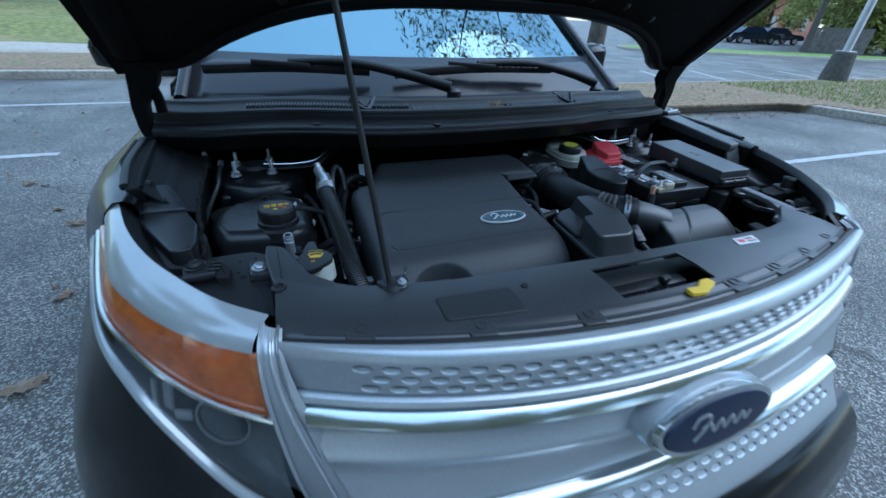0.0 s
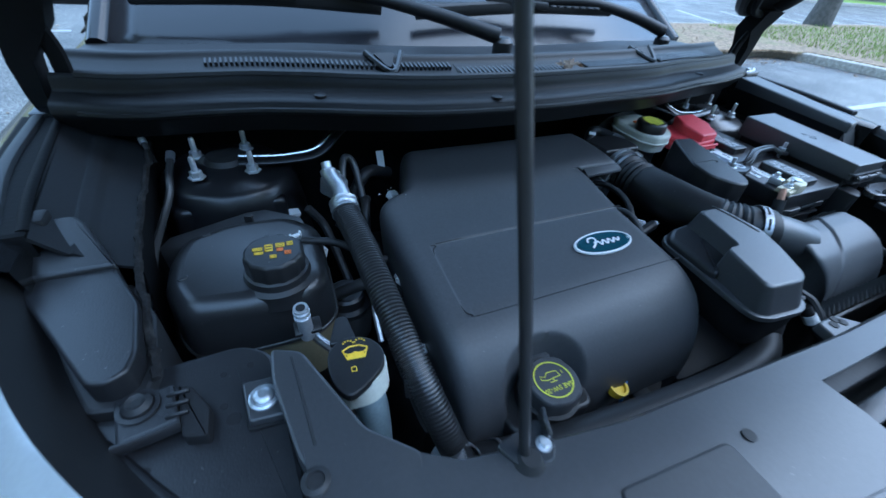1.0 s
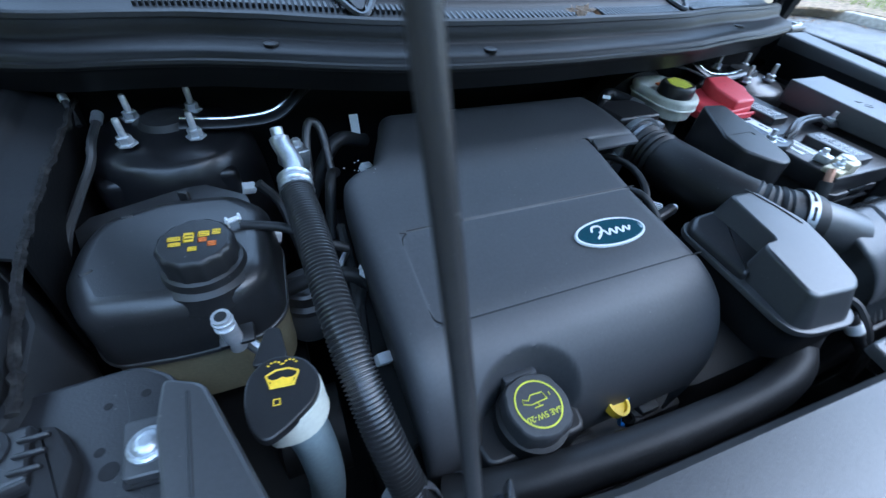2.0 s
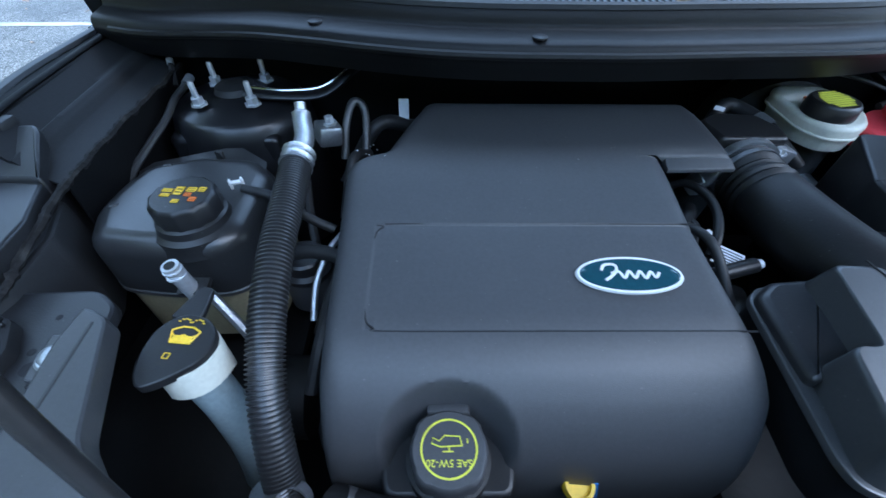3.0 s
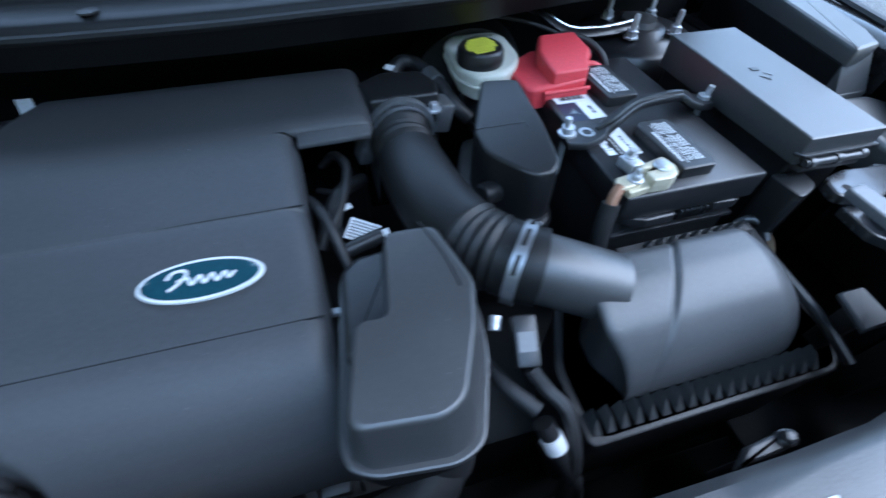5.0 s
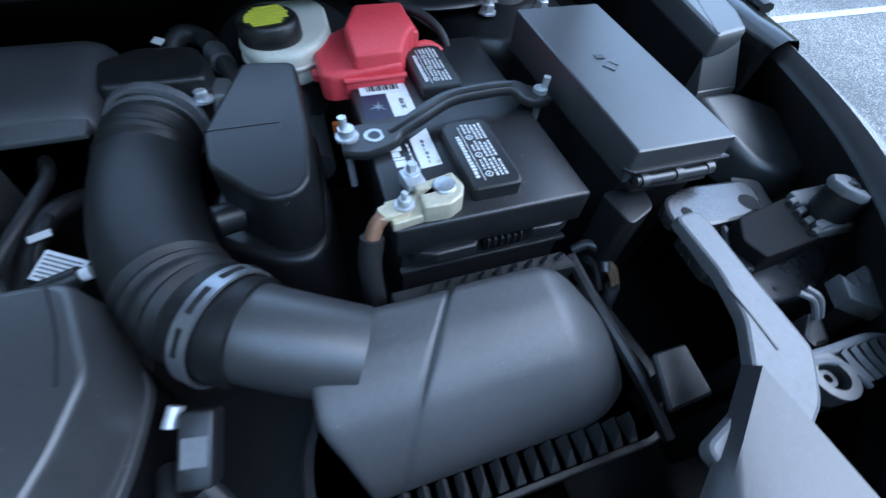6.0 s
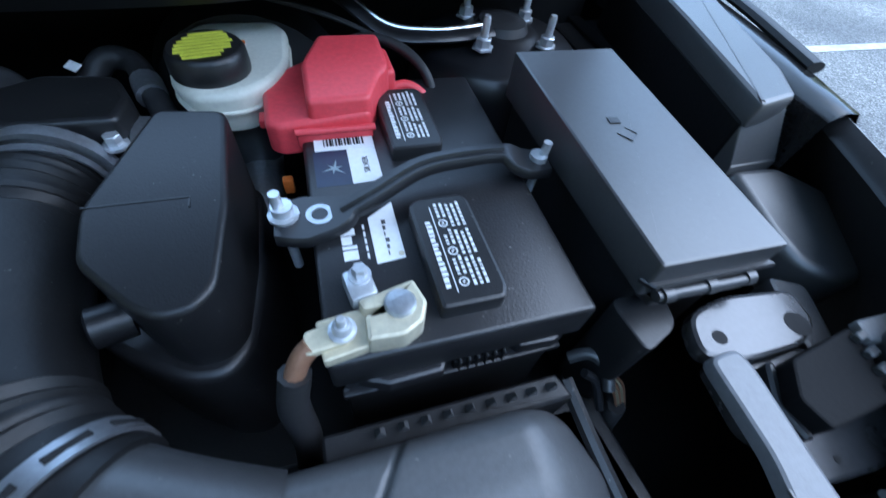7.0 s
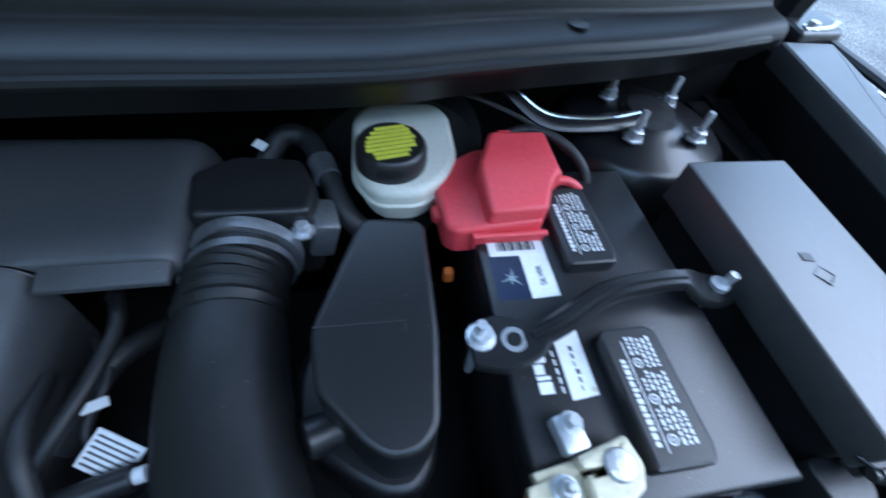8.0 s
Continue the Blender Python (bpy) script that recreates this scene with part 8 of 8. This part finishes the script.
part("strap_rib", tube([(0.385, 0.709, 0.993), (0.41, 0.716, 1.001), (0.45, 0.734, 1.007), (0.49, 0.741, 1.007), (0.525, 0.742, 1.006)], 0.003, 6, 6), M_GLOSS, hold)
part("slot", moved(ring(0.006, 0.010, 0.002, 20), Matrix.Translation((0.370, 0.708, 0.990))), M_ALU, hold)
for x, y, lean in ((0.345, 0.712, -0.004), (0.559, 0.736, 0.008)):
    s = part("stud", tube([(x, y, 0.93), (x + lean * 0.6, y, 1.013)], 0.0040, 10, 1), M_ZINC, hold, "threaded stud")
    part("nut", lathe([(0.0112, 0), (0.0112, 0.003), (0.0078, 0.004), (0.0078, 0.011)], (x, y, 0.990), 12), M_ZINC, s)
redc = thing("terminal_cover", (0.40, 0.855, 0.975), "bright red plastic positive terminal cover", "cover")
part("cover", slab(rounded([(0.332, 0.880), (0.345, 0.900), (0.378, 0.918), (0.40, 0.918), (0.428, 0.822), (0.424, 0.814), (0.344, 0.810), (0.334, 0.818)], 0.005), 0.968, 1.000, 0.005, 3, zf=lambda x, y: 0.12 * (min(x, 0.39) - 0.37)), M_RED, redc)
part("side_tab", box(0.327, 0.838, 0.976, 0.336, 0.854, 0.985, 0.002), M_RED, redc)
part("arm", slab(rounded([(0.42, 0.918), (0.458, 0.914), (0.459, 0.866), (0.42, 0.862)], 0.005), 0.972, 1.012, 0.006, 4), M_RED, redc)
part("upper_box", slab(rounded([(0.390, 0.916), (0.450, 0.916), (0.452, 0.862), (0.440, 0.848), (0.426, 0.816), (0.371, 0.814), (0.371, 0.872)], 0.006), 0.974, 1.020, 0.005, 4, zf=lambda x, y: 0.10 * (y - 0.86), draft=0.012), M_RED, redc)
part("round_mark", moved(ring(0.0085, 0.0098, 0.0008, 24), pose(0.412, 0.872, 1.0205, 6)), M_RED, redc)
part("hinge", box(0.359, 0.806, 0.974, 0.426, 0.816, 0.990, 0.002), M_RED, redc)
part("hinge_roll", tube([(0.358, 0.8075, 0.991), (0.428, 0.8085, 0.991)], 0.0032, 10, 1), M_RED, redc)
for k in range(4):
    part("hinge_slot", box(0.364 + 0.016 * k, 0.8052, 0.978, 0.370 + 0.016 * k, 0.8065, 0.981, 0), M_INK, redc)
part("tab", box(0.402, 0.914, 1.006, 0.416, 0.924, 1.020, 0.002), M_RED, redc)
part("positive_cable", tube([(0.456, 0.880, 0.985), (0.474, 0.882, 0.986), (0.490, 0.876, 0.978), (0.500, 0.870, 0.960)], 0.0055, 10, 6), M_RED, redc, "red cable")
part("black_cable", tube([(0.40, 0.930, 1.0), (0.44, 0.935, 1.012), (0.475, 0.918, 1.008), (0.497, 0.895, 0.992), (0.505, 0.875, 0.965)], 0.0055, 10, 6), M_RUBBER, redc, "black cable")
part("thin_cable", tube([(0.33, 1.0, 1.03), (0.40, 0.975, 1.02), (0.46, 0.955, 1.0), (0.50, 0.93, 0.98)], 0.003, 8, 6), M_RUBBER, redc)

# ---- fuse box ----
fuse = thing("fuse_box", (0.633, 0.73, 0.80), "black fuse box with a long sloped lid", "fuse box")


def fz(x, y):
    return 0.045 * (y - 0.60)


# lid greyer than the body, with the sky's sheen put into its colour
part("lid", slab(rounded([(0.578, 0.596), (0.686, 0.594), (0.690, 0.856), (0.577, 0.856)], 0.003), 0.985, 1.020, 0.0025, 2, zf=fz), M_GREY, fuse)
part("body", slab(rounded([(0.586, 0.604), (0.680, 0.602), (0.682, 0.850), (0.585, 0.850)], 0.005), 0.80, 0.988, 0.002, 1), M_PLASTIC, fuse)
part("hinge_pin", tube([(0.586, 0.590, 0.990), (0.672, 0.588, 0.990)], 0.0045, 10, 1), M_GREY, fuse)
part("hinge_plate", slab(rounded([(0.584, 0.602), (0.676, 0.600), (0.674, 0.588), (0.588, 0.590)], 0.002), 0.976, 0.984, 0.002), M_CASE, fuse)
part("lid_edge", slab(rounded([(0.574, 0.602), (0.684, 0.600), (0.690, 0.590), (0.582, 0.592)], 0.002), 0.996, 1.000, 0.001, 1), M_CASE, fuse)
for x in (0.590, 0.628, 0.664):
    part("hinge_knuckle", tube([(x, 0.5895, 0.990), (x + 0.008, 0.5895, 0.990)], 0.0062, 12, 1), M_GREY, fuse)
part("lid_mark", moved(ring(0.008, 0.010, 0.0007, 4), pose(0.628, 0.722, 1.0255, 0, 0, -8)), M_SHROUD, fuse)
part("lid_mark", moved(box(-0.005, -0.004, 0, 0.005, 0.004, 0.0007, 0), pose(0.624, 0.740, 1.0264, 0, 0, -8)), M_PLASTIC, fuse)
part("front_duct", slab(rounded([(0.575, 0.560), (0.612, 0.575), (0.618, 0.606), (0.570, 0.606)], 0.010), 0.84, 0.965, 0.002), M_PLASTIC, fuse)

# ---- brake fluid ----
brake = thing("brake_fluid_reservoir", (0.305, 0.91, 0.88), "milky white brake fluid reservoir with black cap", "reservoir")
bo = [(0.256, 0.975), (0.276, 1.000), (0.348, 1.000), (0.361, 0.978), (0.360, 0.905), (0.342, 0.872), (0.316, 0.852), (0.274, 0.854), (0.254, 0.888)]
part("tank", tapered([(0.307 + (x - 0.307) * 0.86, 0.92 + (y - 0.92) * 0.9) for x, y in bo], bo, 0.962, 1.004, 0.014, 0.008), M_WHITE, brake)
part("seam", slab([(0.307 + (x - 0.307) * 1.015, 0.92 + (y - 0.92) * 1.012) for x, y in rounded(bo, 0.014, 5)], 0.983, 0.986, 0.001, 1), M_WHITE, brake)
part("tank_base", slab([(0.312 + (x - 0.305) * 0.55, 0.905 + (y - 0.905) * 0.55) for x, y in rounded(bo, 0.014, 5)], 0.905, 0.963, 0.002, 1), M_GREY, brake, "grey reservoir base")
bc = part("cap", lathe([(0.034, 0), (0.0345, 0.004), (0.0335, 0.018), (0.031, 0.022), (0.030, 0.0225)], (0.292, 0.897, 1.004), 40, rf=lambda a, i: 1 + 0.012 * (math.sin(24 * a) > 0) * (0 < i < 3)), M_PLASTIC, brake, "ridged black cap with yellow text block")
rr = random.Random(2)
for k in range(8):
    w = math.sqrt(max(0.0, 0.026 ** 2 - (-0.021 + 0.006 * k) ** 2))
    part("print_bar", moved(box(-w * rr.uniform(0.8, 1), -0.0022, 0, w * rr.uniform(0.8, 1), 0.0022, 0.0005, 0), pose(0.292, 0.876 + 0.006 * k, 1.0266, 0, 0, 12)), M_LIME, bc)
part("warning_mark", slab(rounded([(0.290, 0.938), (0.318, 0.935), (0.320, 0.948), (0.292, 0.951)], 0.002), 1.003, 1.0062, 0), M_ORANGE, brake, "orange warning print")
part("master_cylinder", tube([(0.31, 0.80, 0.885), (0.31, 0.98, 0.895)], 0.022, 16, 1), M_ALU, brake, "grey master cylinder")
part("booster", moved(lathe([(0.10, 0), (0.12, 0.03), (0.11, 0.07), (0.05, 0.09)], segs=32), pose(0.31, 1.07, 0.90, 90)), M_DARK, brake)
part("orange_plug", box(0.337, 0.803, 0.925, 0.347, 0.812, 0.942, 0.002), M_ORANGE, brake)
